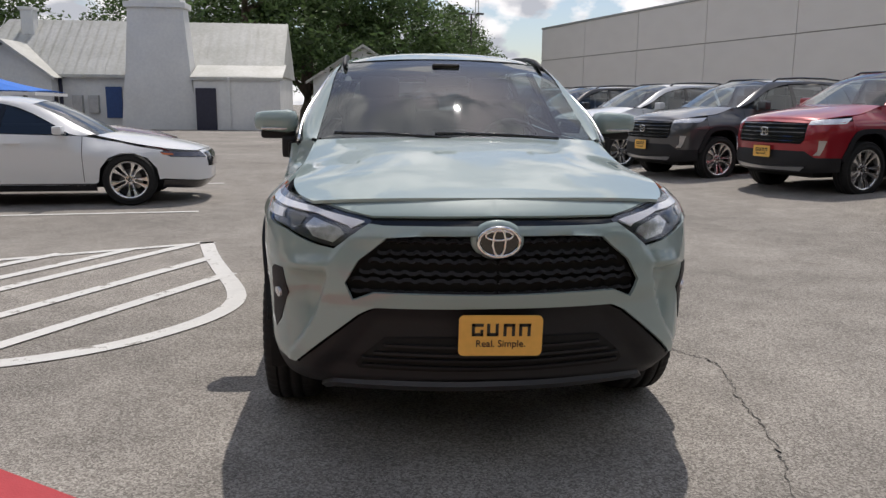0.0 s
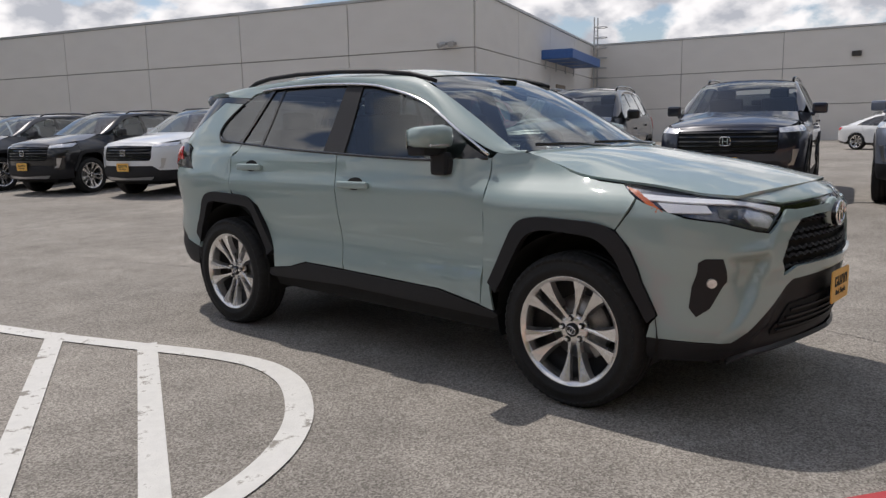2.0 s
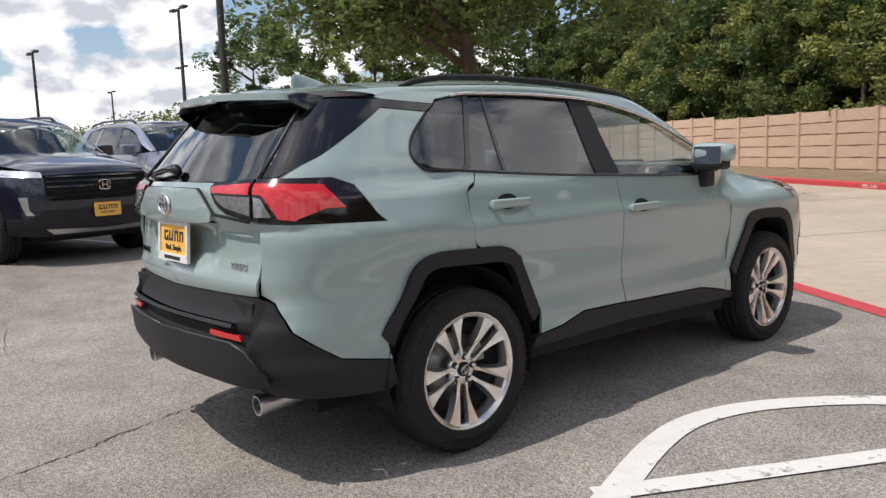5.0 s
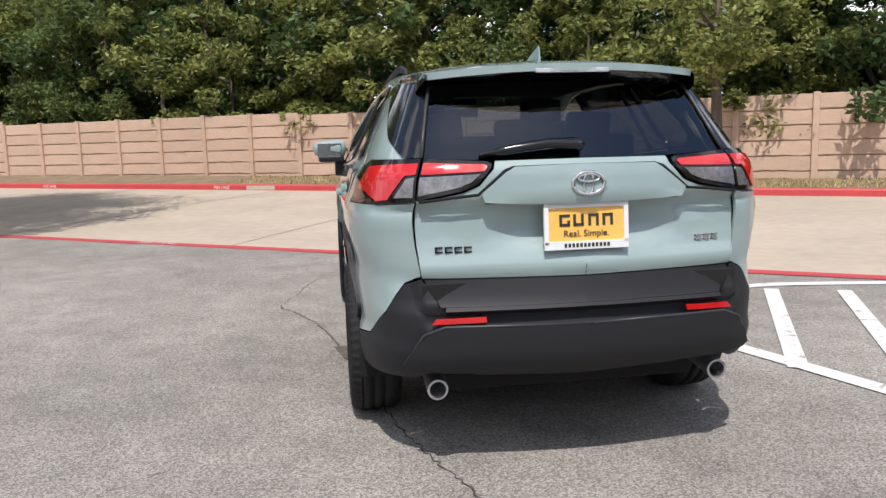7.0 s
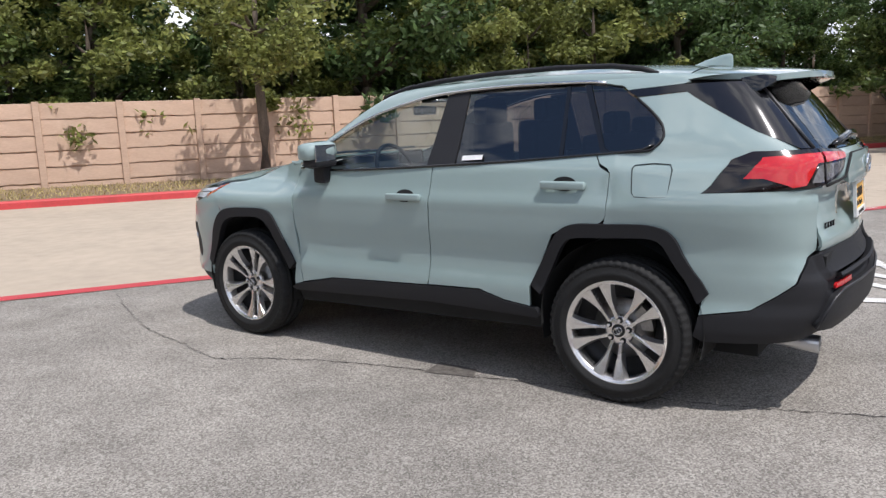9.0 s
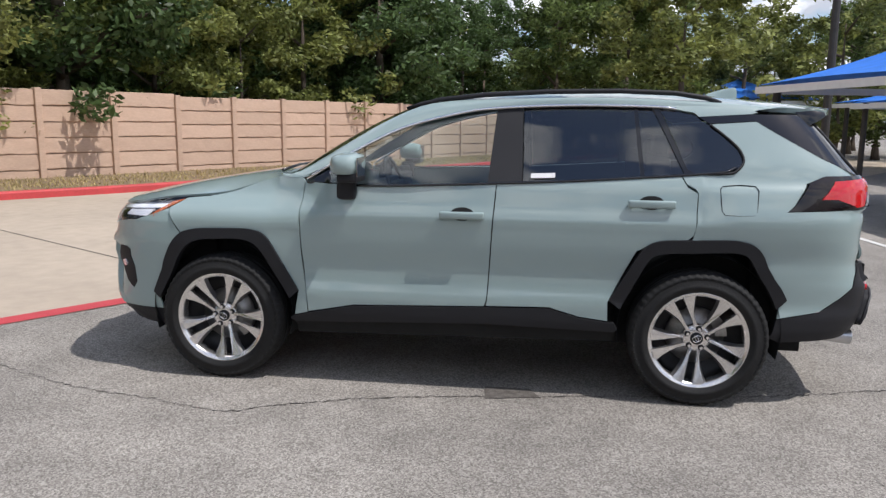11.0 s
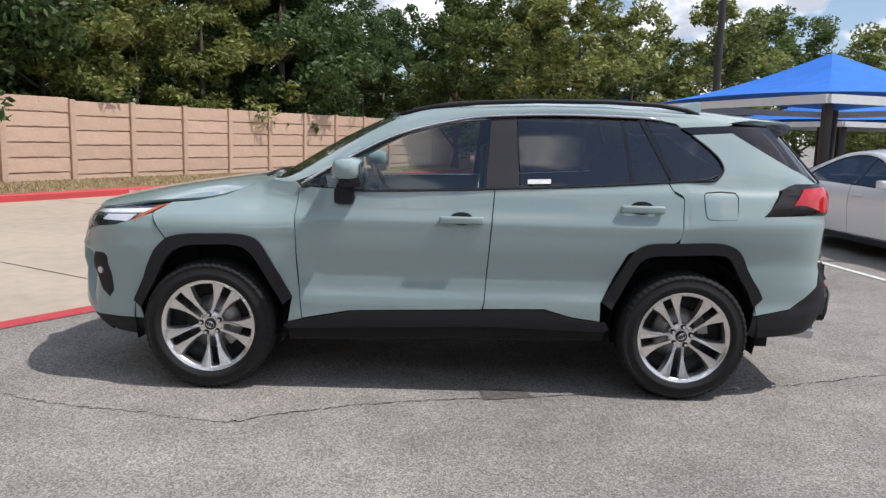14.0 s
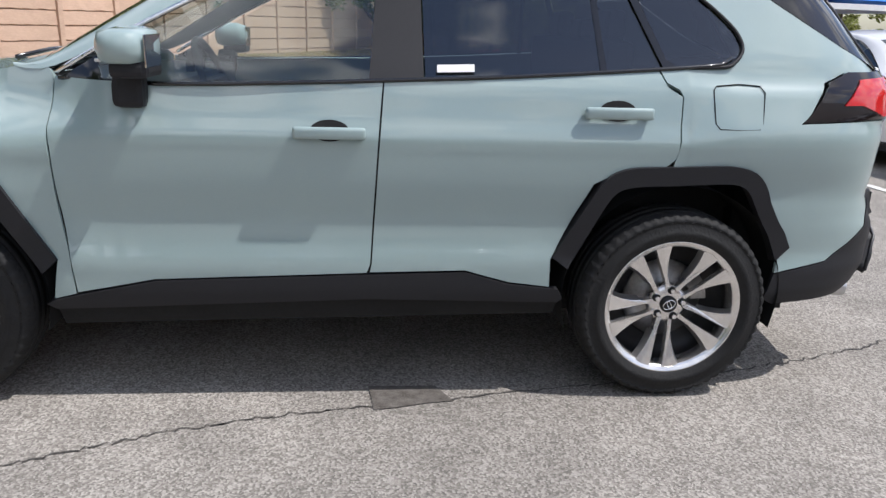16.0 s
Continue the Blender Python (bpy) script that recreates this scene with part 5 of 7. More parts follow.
            box(bm, (sgn * (c.x + 0.018), yc - 0.105, zc), (0.03, 0.03, 0.026), bevel=0.006); box(bm, (sgn * (c.x + 0.018), yc + 0.105, zc), (0.03, 0.03, 0.026), bevel=0.006)
            for f in bm.faces:
                f.smooth = True
            part("door_handle", bm, M_PAINT, car)
        ring = [B.at(*Y(*p)) + B.normal(*Y(*p)) * (0.002 + 0.018 * math.exp(-((p[1] - 1.0) / 0.10) ** 2) * rear_fade(Y(*p)[0]) - 0.012 * math.exp(-((p[1] - 1.22) / 0.05) ** 2) * rear_fade(Y(*p)[0])) for p in ((1.45, 1.19), (1.55, 1.2), (1.64, 1.195), (1.655, 1.17), (1.655, 1.06), (1.64, 1.04), (1.55, 1.037), (1.47, 1.04), (1.452, 1.06), (1.44, 1.12), (1.437, 1.175))]
        if not mr:
            part("fuel_door_seam", tube(ring, 0.0022, 5, True), M_DARK, car)
            part("window_sticker", B.panel(YS([(0.43, 1.21), (0.43, 1.235), (0.56, 1.24), (0.56, 1.215)]), mirror=mr, out=0.0, rim=0), M_PLATEW, car, "small white sticker inside the window")
        # cladding
        part("wheel_arch_trim", B.panel(YS(ARCH_FO + ARCH_FI), mirror=mr, out=0.016, rim=0.05, step=0.025), M_CLAD, car, "black wheel arch cladding")
        part("wheel_arch_trim", B.panel(YS(ARCH_RO + ARCH_RI), mirror=mr, out=0.016, rim=0.05, step=0.025), M_CLAD, car, "black wheel arch cladding")
        part("rocker_cladding", B.panel(YS([(-0.90, 0.395), (-0.82, 0.415), (-0.55, 0.468), (0.197, 0.493), (0.55, 0.503), (0.71, 0.458), (0.90, 0.437), (0.92, 0.40), (0.9, 0.385), (0.2, 0.40), (-0.9, 0.36), (-0.93, 0.38)]), mirror=mr, out=0.006, rim=0.04), M_CLAD, car, "black rocker panel cladding")
        part("sill", B.panel(YS([(-0.92, 0.38), (0.2, 0.41), (0.92, 0.40), (0.9, 0.31), (-0.9, 0.27)]), mirror=mr, out=-0.035), M_DARK, car)
        for yc in (-1.345, 1.345):
            part("wheel_well", [(lambda g: (flip(g) if mr else g))(strip([(0.55, yc + 0.425 * math.cos(t), 0.40 + 0.43 * math.sin(t)) for t in np.linspace(-0.3, math.pi + 0.3, 14)], [(0.87, yc + 0.425 * math.cos(t), 0.40 + 0.43 * math.sin(t)) for t in np.linspace(-0.3, math.pi + 0.3, 14)], 3, 0))][0], M_DARK, car)
            part("wheel_well_back", cubes(((sgn * 0.56, yc, 0.55), (0.02, 0.84, 0.6))), M_DARK, car)
        bm = bmesh.new(); cyl(bm, (sgn * 0.585, 2.02, 0.36), (sgn * 0.585, 2.215, 0.345), 0.038, 0.042, 24, False); cyl(bm, (sgn * 0.585, 2.215, 0.345), (sgn * 0.585, 2.05, 0.355), 0.033, 0.03, 24, False)
        cyl(bm, (sgn * 0.585, 2.214, 0.345), (sgn * 0.585, 2.216, 0.345), 0.042, 0.033, 24, False)
        part("exhaust_tip", bm, M_SATIN, car, "round steel exhaust tip")
        part("bumper_reflector", B.panel([R(0.665, 0.622), R(0.645, 0.644), R(0.443, 0.650), R(0.443, 0.628)], mirror=mr, out=0.012, rim=0.012, step=0.02), M_REDLENS, car, "red bumper reflector")
    # top sheets
    part("hood", loft_top([(-2.118, 1.030, 0.665, -2.025, 1.011), (-2.0, 1.060, 0.728, -1.89, 1.024), (-1.72, 1.115, 0.762, -1.70, 1.055), (-1.37, 1.172, 0.752, -1.37, 1.086), (-1.2, 1.195, 0.732, -1.2, 1.131), (-1.06, 1.208, 0.712, -1.0, 1.19)], b=3.0, drop=0.012), M_PAINT, car, "smooth painted hood")
    part("cowl", loft_top([(-1.12, 1.185, 0.70, -1.0, 1.175), (-1.02, 1.18, 0.71, -0.92, 1.185)], sub=2), M_CLAD, car)
    part("windshield", loft_top([(-1.09, 1.192, 0.712, -0.935, 1.195), (-0.74, 1.405, 0.664, -0.62, 1.384), (-0.46, 1.547, 0.634, -0.36, 1.526), (-0.25, 1.628, 0.603, -0.15, 1.603)]), M_WINDSCREEN, car, "curved windshield reflecting clouds")
    part("roof", loft_top([(-0.25, 1.632, 0.603, -0.15, 1.606), (0.0, 1.678, 0.60, 0.05, 1.628), (0.3, 1.70, 0.60, 0.3, 1.638), (0.8, 1.706, 0.60, 0.8, 1.648), (1.3, 1.686, 0.595, 1.3, 1.631), (1.598, 1.660, 0.585, 1.598, 1.610)], b=2.6), M_PAINT, car, "painted roof")
    sp = part("roof_spoiler", loft_top([(1.604, 1.6595, 0.585, 1.604, 1.6095), (1.80, 1.643, 0.582, 1.78, 1.600), (2.0, 1.624, 0.578, 1.90, 1.592), (2.125, 1.604, 0.562, 1.985, 1.584)], drop=0.028), M_PAINT, car, "painted roof spoiler over the rear window")
    part("spoiler_underside", loft_top([(1.80, 1.555, 0.60, 1.78, 1.545), (2.0, 1.575, 0.575, 1.88, 1.560), (2.118, 1.576, 0.560, 1.98, 1.557)], sub=4), M_BLACK, sp)
    for q in (1, -1):
        part("spoiler_fin", strip([(q * 0.572, 1.82, 1.59), (q * 0.574, 1.93, 1.585), (q * 0.560, 1.985, 1.575)], [(q * 0.60, 1.88, 1.50), (q * 0.60, 1.93, 1.52), (q * 0.575, 1.985, 1.55)], 4, 0.006, Vector((q, 0, 0)), 12), M_BLACK, sp)
    part("brake_light", cubes(((0, 2.112, 1.577), (0.30, 0.02, 0.018)), bevel=0.004), M_CLEARLENS, sp, "high brake light strip")
    part("sensor_housing", cubes(((0, -0.33, 1.575), (0.16, 0.12, 0.05)), bevel=0.01), M_BLACK, car)
    V, F, _ = loft_top([(1.42, 1.668, 0.02, 1.42, 1.666), (1.5, 1.70, 0.016, 1.5, 1.672), (1.6, 1.725, 0.01, 1.6, 1.665), (1.64, 1.72, 0.006, 1.64, 1.66), (1.645, 1.66, 0.006, 1.645, 1.655)], 9)
    part("antenna_fin", (V, F, True), M_PAINT, car)
    part("headliner", loft_top([(-0.15, 1.60, 0.60, -0.1, 1.58), (0.8, 1.65, 0.60, 0.8, 1.60), (1.75, 1.60, 0.57, 1.7, 1.57)]), M_SEAT, car)
    # rear
    whole(B, car, "rear_windshield", [R(0, 1.56), R(0.50, 1.56), R(0.70, 1.555), R(0.735, 1.53), R(0.695, 1.252), R(0.42, 1.240), R(0, 1.240)], M_TINT, "dark rear window with a wiper", out=-0.004, rim=0)
    for mr in (False, True):
        part("rear_pillar_trim", B.panel(YS([(1.355, 1.542), (1.437, 1.510), (1.805, 1.526), (2.01, 1.408), (2.12, 1.334)]) + [R(0.765, 1.252), R(0.700, 1.252), R(0.740, 1.53), R(0.705, 1.560)] + YS([(1.80, 1.560)]), mirror=mr, out=0.001, rim=0.004, step=0.022), M_DGLASS, car, "gloss black trim between side window and rear window")
        part("rear_window_moulding", tube([Vector(((-1 if mr else 1) * v.x, v.y + 0.004, v.z)) for v in (B.at(*R(0.697, 1.25)), B.at(*R(0.715, 1.36)), B.at(*R(0.732, 1.47)), B.at(*R(0.738, 1.53)))], 0.008, 6), M_CLADG, car)
    whole(B, car, "tailgate", [R(0, 1.236), R(0.385, 1.234), R(0.388, 1.205), R(0.437, 1.143), R(0.507, 1.116), R(0.683, 1.083), R(0.669, 0.90), R(0.660, 0.792), R(0, 0.786)], M_PAINT, "painted tailgate", step=0.024,
          shape=lambda s, z: -0.040 * math.exp(-((z - 0.99) / 0.08) ** 4) * math.exp(-((s - B.total) / (0.34 - 0.25 * (z - 0.99))) ** 6) + 0.012 * math.exp(-((z - 0.83) / 0.03) ** 2))
    whole(B, car, "tailgate_bar", [R(0, 1.203), R(0.305, 1.201), R(0.335, 1.190), R(0.432, 1.112), R(0.415, 1.090), R(0, 1.083)], M_PAINT, out=0.024, rim=0.03)
    for mr in (False, True):
        part("tailgate_seam", tube([Vector(((-1 if mr else 1) * v.x, v.y + 0.016, v.z)) for v in (B.at(*q) for q in (R(0.675, 1.086), R(0.56, 1.100), R(0.445, 1.110), R(0.345, 1.198), R(0.312, 1.209), R(0, 1.211)))], 0.0065, 6), M_DARK, car)
    whole(B, car, "tailgate_seam", [R(0, 1.083), R(0.41, 1.083), R(0.41, 1.074), R(0, 1.074)], M_DARK, out=0.004, rim=0)
    whole(B, car, "tailgate_cladding", [R(0, 0.782), R(0.656, 0.787), R(0.620, 0.684), R(0, 0.686)], M_CLAD, "dark grey lower tailgate cladding", out=-0.002)
    whole(B, car, "rear_bumper", [R(0, 0.678), R(0.624, 0.676), R(0.664, 0.788), R(0.735, 0.767), R(0.823, 0.655)] + YS([(2.005, 0.530), (1.785, 0.492), (1.79, 0.39), (1.86, 0.365)]) + [R(0.72, 0.385), R(0.66, 0.41), R(0, 0.395)], M_CLAD, "black plastic rear bumper", step=0.02,
          shape=lambda s, z: 0.0 if abs(s - B.total) > 0.70 else (0.018 if z > 0.662 else (-0.016 if z > 0.60 else 0.0)))
    whole(B, car, "bumper_ledge", [R(0, 0.676), R(0.60, 0.674), R(0.605, 0.662), R(0, 0.664)], M_CLAD, out=0.024, rim=0.04)
    whole(B, car, "bumper_insert", [R(0, 0.612), R(0.612, 0.614), R(0.692, 0.587), R(0.752, 0.468), R(0.735, 0.452), R(0.60, 0.440), R(0, 0.445)], M_CLAD, "raised lower section of the rear bumper", out=0.030, rim=0.035, step=0.022)
    for mr in (False, True):
        part("insert_edge", tube([Vector(((-1 if mr else 1) * v.x, v.y, v.z)) for v in (B.at(*q) + B.normal(*q) * 0.029 for q in (R(0, 0.613), R(0.35, 0.615), R(0.61, 0.615), R(0.692, 0.588), R(0.752, 0.468)))], 0.006, 6), M_CLADG, car)
    whole(B, car, "rear_skid_trim", [R(0, 0.405), R(0.5, 0.41), R(0.46, 0.37), R(0, 0.355)], M_CLAD, out=-0.02)
    part("rear_wiper", tube([(0.40, 2.205, 1.255), (0.30, 2.225, 1.275), (0.14, 2.23, 1.295), (0.03, 2.235, 1.292), (0.0, 2.235, 1.278)], [0.010, 0.016, 0.018, 0.024, 0.02], 8), M_BLACK, car)
    for a, b in (((0.5, -1.09), (-0.12, -1.08)), ((-0.05, -1.10), (-0.62, -1.02))):
        part("wiper", tube([(a[0], a[1], 1.205), ((a[0] + b[0]) / 2, (a[1] + b[1]) / 2 + 0.0, 1.222), (b[0], b[1] + 0.03, 1.225)], 0.009, 6), M_BLACK, car)
    # badges and plates
    c = B.at(*X(0, 0.893))
    bm = bmesh.new(); bmesh.ops.create_uvsphere(bm, u_segments=28, v_segments=14, radius=1.0)
    bmesh.ops.scale(bm, vec=(0.098, 0.035, 0.072), verts=bm.verts); bmesh.ops.translate(bm, vec=(0, c.y + 0.012, 0.893), verts=bm.verts)
    for f in bm.faces:
        f.smooth = True
    part("emblem_mount", bm, M_PAINT, car)
    bm = bmesh.new(); cyl(bm, (0, c.y - 0.025, 0.89), (0, c.y + 0.02, 0.89), 0.08, 0.08, 40); bmesh.ops.scale(bm, vec=(1, 1, 0.72), space=Matrix.Translation((0, 0, -0.89)), verts=bm.verts)
    part("emblem_disc", bm, M_BLACK, car)
    emblem(car, Matrix.Translation((0, c.y - 0.028, 0.89)), 0.074, 0.052)
    emblem(car, Matrix.Translation((0, B.at(*R(0, 1.143)).y + 0.030, 1.143)) @ Matrix.Rotation(math.pi, 4, "Z"), 0.062, 0.042)
    plate(car, Matrix.Translation((0.01, -2.283, 0.552)) @ Matrix.Rotation(radians(1.2), 4, "Y"), False)
    plate(car, Matrix.Translation((0, 2.275, 0.978)) @ Matrix.Rotation(math.pi, 4, "Z") @ Matrix.Rotation(radians(-4), 4, "X"), True)
    for xc, n, z in ((0.53, 4, 0.90), (-0.54, 3, 0.905)):
        for i in range(n):
            p = R(xc + (n / 2 - i - 0.5) * 0.038 * (1 if xc > 0 else 1), z)
            q = B.at(*p)
            part("model_badge", cubes(((q.x, q.y + 0.004, q.z + 0.009), (0.03, 0.006, 0.006)), ((q.x, q.y + 0.004, q.z - 0.009), (0.03, 0.006, 0.006)), ((q.x + 0.012, q.y + 0.004, q.z), (0.006, 0.006, 0.02))), M_CHROME if xc < 0 else M_CLAD, car)
    interior(car)
    wheels(car, 0.795, (-1.345, 1.345), 0.366)
    return car


rav = build_rav()


# ---- parked cars ----
def paint(name, c, metal=0.2):
    return mat(name, c, 0.3, metal, coat=1.0, var=0.03, scale=300)


P_RED = paint("red_car_paint", (0.32, 0.012, 0.022))
P_BLACK = paint("black_car_paint", (0.010, 0.010, 0.012))
P_NAVY = paint("dark_blue_car_paint", (0.012, 0.014, 0.028))
P_SILVER = paint("blue_silver_car_paint", (0.26, 0.29, 0.36), 0.5)
P_WHITE = paint("white_car_paint", (0.74, 0.75, 0.76), 0.0)
P_GREY = paint("grey_car_paint", (0.075, 0.075, 0.08), 0.4)
P_MAROON = paint("maroon_car_paint", (0.10, 0.012, 0.018))


def build_suv(colour):
    """A large parked SUV with a wide black grille."""
    B = RAV
    X, Y, R = B.X, B.Y, B.R
    YS = lambda pts: [Y(*p) for p in pts]
    car = new("parked_suv")
    st = dict(step=0.07)
    part("front_fascia", whole(B, car, "x", [X(0, 1.0), X(0.58, 1.0), X(0.6, 0.99), X(0.6, 0.94)] + YS([(-1.71, 0.99), (-1.645, 0.858), (-1.74, 0.72), (-1.835, 0.52)]) + [X(0.72, 0.52), X(0.60, 0.60), X(0, 0.60), X(0, 0.69), X(0.55, 0.69), X(0.59, 0.75), X(0.59, 0.96), X(0, 0.975)], colour, **st).data, None, car)
    bpy.data.objects.remove(car.children[0])
    for mr in (False, True):
        part("body_side", B.panel(YS([(-1.70, 1.05), (-1.37, 1.083), (-1.2, 1.128), (-1.0, 1.188), (-0.87, 1.18), (-0.5, 1.153), (0.25, 1.175), (1.22, 1.236), (1.52, 1.262), (1.62, 1.30), (1.60, 1.50), (1.55, 1.56), (1.13, 1.594), (1.13, 1.605), (1.5, 1.602), (1.80, 1.572)]) + [R(0.60, 1.54), R(0.69, 1.25), R(0.655, 0.65)] +
             YS([(1.82, 0.5)]) + YS(ARCH_RO[::-1]) + YS([(0.86, 0.45), (-0.87, 0.43)]) + YS(ARCH_FO[::-1][:-2]) + YS([(-1.64, 0.858), (-1.71, 1.0)]), mirror=mr, **st), colour, car)
        part("headlight", B.panel([Y(-1.72, 1.03), X(0.60, 1.0), X(0.60, 0.935), Y(-1.85, 0.955)], mirror=mr, out=0.004, step=0.05), M_CLEARLENS, car, "slim headlight")
        part("corner_trim", B.panel([X(0.74, 0.74), X(0.80, 0.74), X(0.76, 0.55), X(0.70, 0.55), X(0.735, 0.60)], mirror=mr, out=0.008, step=0.05), M_SATIN, car, "silver bumper corner trim")
        part("wheel_arch_trim", B.panel(YS(ARCH_FO + ARCH_FI), mirror=mr, out=0.014, rim=0.05, step=0.06), M_CLAD, car)
        part("wheel_arch_trim", B.panel(YS(ARCH_RO + ARCH_RI), mirror=mr, out=0.014, rim=0.05, step=0.06), M_CLAD, car)
        part("sill", B.panel(YS([(-0.90, 0.43), (0.90, 0.45), (0.9, 0.27), (-0.9, 0.27)]), mirror=mr, **st), M_CLAD, car)
        part("front_window", B.panel(YS([(-0.78, 1.17), (-0.62, 1.293), (-0.31, 1.452), (0.01, 1.54), (0.225, 1.572), (0.20, 1.178)]), mirror=mr, out=-0.008, rim=0, **st), M_GLASS, car)
        part("centre_pillar", B.panel(YS([(0.197, 1.178), (0.228, 1.575), (0.30, 1.582), (0.30, 1.182)]), mirror=mr, out=-0.004, **st), M_BLACK, car)
        part("rear_window", B.panel(YS([(0.30, 1.185), (0.30, 1.582), (0.64, 1.594), (0.975, 1.59), (1.01, 1.228)]), mirror=mr, out=-0.008, rim=0, **st), M_TINT, car)
        part("rear_pillar", B.panel(YS([(1.01, 1.228), (0.975, 1.59), (1.04, 1.59), (1.08, 1.232)]), mirror=mr, out=-0.003, **st), colour, car)
        part("quarter_window", B.panel(YS([(1.08, 1.235), (1.04, 1.588), (1.13, 1.586), (1.55, 1.55), (1.60, 1.48), (1.61, 1.31), (1.52, 1.265)]), mirror=mr, out=-0.006, rim=0, **st), M_TINT, car)
        part("tail_light", B.panel([R(0.60, 1.2), R(0.72, 1.22)] + YS([(2.02, 1.2), (2.05, 1.0)]) + [R(0.62, 1.0)], mirror=mr, out=0.012, step=0.05), M_REDLENS, car)
        sg = -1 if mr else 1
        outer = [B.at(*Y(*p)) for p in ((-0.90, 1.19), (-0.62, 1.308), (-0.31, 1.468), (0.01, 1.557), (0.23, 1.59), (0.64, 1.609), (1.08, 1.604), (1.5, 1.602), (1.80, 1.574))]
        inner = [Vector(p) for p in ((0.715, -0.945, 1.198), (0.667, -0.62, 1.385), (0.637, -0.36, 1.53), (0.60, -0.12, 1.613), (0.60, 0.3, 1.637), (0.60, 0.8, 1.647), (0.595, 1.3, 1.63), (0.58, 1.7, 1.602), (0.57, 1.82, 1.594))]
        g = strip(inner, outer, 4, 0.012, Vector((0.5, -0.2, 0.8)).normalized(), 24)
        part("roof_side", flip(g) if mr else g, colour, car)
        part("roof_rail", tube([(sg * 0.575, y, z) for y, z in ((-0.05, 1.63), (0.05, 1.675), (0.5, 1.70), (1.1, 1.70), (1.5, 1.67), (1.58, 1.63))], 0.017, 8), M_BLACK, car)
        part("door_mirror", cubes(((sg * 0.96, -0.56, 1.235), (0.19, 0.13, 0.14)), ((sg * 0.87, -0.58, 1.16), (0.08, 0.08, 0.06)), bevel=0.03), colour, car)
        for y, z in ((0.06, 1.02), (1.05, 1.07)):
            q = B.at(*Y(y, z))
            part("door_handle", cubes(((sg * (q.x + 0.018), y, z), (0.025, 0.22, 0.03)), bevel=0.008), colour, car)
            part("door_seam", B.panel(YS([(0.215, 0.47), (0.25, 1.17), (0.256, 1.17), (0.221, 0.47)] if y < 0.9 else [(-0.84, 0.45), (-0.85, 1.15), (-0.844, 1.15), (-0.834, 0.45)]), mirror=mr, out=0.002, rim=0, step=0.06), M_DARK, car)
    g = whole(B, car, "grille", [X(0, 0.68), X(0.56, 0.68), X(0.6, 0.75), X(0.6, 0.975), X(0, 0.985)], M_DARK, "black slatted grille", out=-0.02, rim=0, step=0.06)
    for k in range(5):
        z = 0.72 + 0.055 * k
        whole(B, g, "grille_bar", [X(0, z), X(0.57, z), X(0.57, z + 0.018), X(0, z + 0.018)], M_BLACK, out=-0.004, rim=0.016, step=0.07)
    whole(B, car, "lower_bumper", [X(0, 0.60), X(0.6, 0.60), X(0.72, 0.52)] + YS([(-1.83, 0.52), (-1.84, 0.34)]) + [X(0.6, 0.31), X(0, 0.31)], M_CLAD, "black lower bumper", **st)
    whole(B, car, "skid_trim", [X(0, 0.345), X(0.55, 0.345), X(0.62, 0.40), X(0, 0.375)], M_SATIN, "silver skid strip", out=0.01, **st)
    whole(B, car, "tailgate", [R(0, 1.245), R(0.69, 1.245), R(0.655, 0.65), R(0, 0.65)], colour, **st)
    whole(B, car, "rear_bumper", [R(0, 0.645), R(0.655, 0.645)] + YS([(1.83, 0.5), (1.8, 0.34)]) + [R(0.6, 0.36), R(0, 0.36)], M_CLAD, out=0.02, **st)
    whole(B, car, "rear_windshield", [R(0, 1.53), R(0.595, 1.52), R(0.685, 1.25), R(0, 1.25)], M_TINT, rim=0, **st)
    part("hood", loft_top([(-2.135, 1.002, 0.58, -2.06, 0.995), (-2.06, 1.05, 0.70, -1.95, 1.02), (-1.72, 1.12, 0.762, -1.70, 1.055), (-1.37, 1.172, 0.752, -1.37, 1.086), (-1.06, 1.208, 0.712, -1.0, 1.19)], 15, b=3.0, sub=4, drop=0.012), colour, car)
    part("windshield", loft_top([(-1.09, 1.192, 0.712, -0.935, 1.195), (-0.74, 1.405, 0.664, -0.62, 1.384), (-0.46, 1.557, 0.634, -0.36, 1.528), (-0.19, 1.648, 0.598, -0.12, 1.612)], 15, sub=4), M_GLASS, car, "windshield reflecting the sky")
    part("roof", loft_top([(-0.185, 1.65, 0.60, -0.12, 1.615), (0.3, 1.685, 0.60, 0.3, 1.638), (0.8, 1.69, 0.60, 0.8, 1.648), (1.3, 1.676, 0.595, 1.3, 1.631), (1.95, 1.62, 0.57, 1.82, 1.59)], 15, b=2.6, sub=4, drop=0.02), colour, car)
    interior(car, detail=False)
    plate(car, Matrix.Translation((0, -2.29, 0.575)), False)
    e = part("emblem", tube([(0.062 * math.copysign(abs(math.cos(t)) ** 0.5, math.cos(t)), -2.268, 0.84 + 0.052 * math.copysign(abs(math.sin(t)) ** 0.5, math.sin(t))) for t in np.linspace(0.01, 2 * math.pi + 0.01, 28, endpoint=False)], 0.007, 6, True), M_CHROME, car, "chrome rounded square emblem")
    part("emblem_bars", cubes(((-0.028, -2.268, 0.84), (0.012, 0.012, 0.075)), ((0.028, -2.268, 0.84), (0.012, 0.012, 0.075)), ((0, -2.268, 0.84), (0.05, 0.012, 0.012))), M_CHROME, e)
    wheels(car, 0.78, (-1.345, 1.345), 0.366, wheel=spare)
    return car


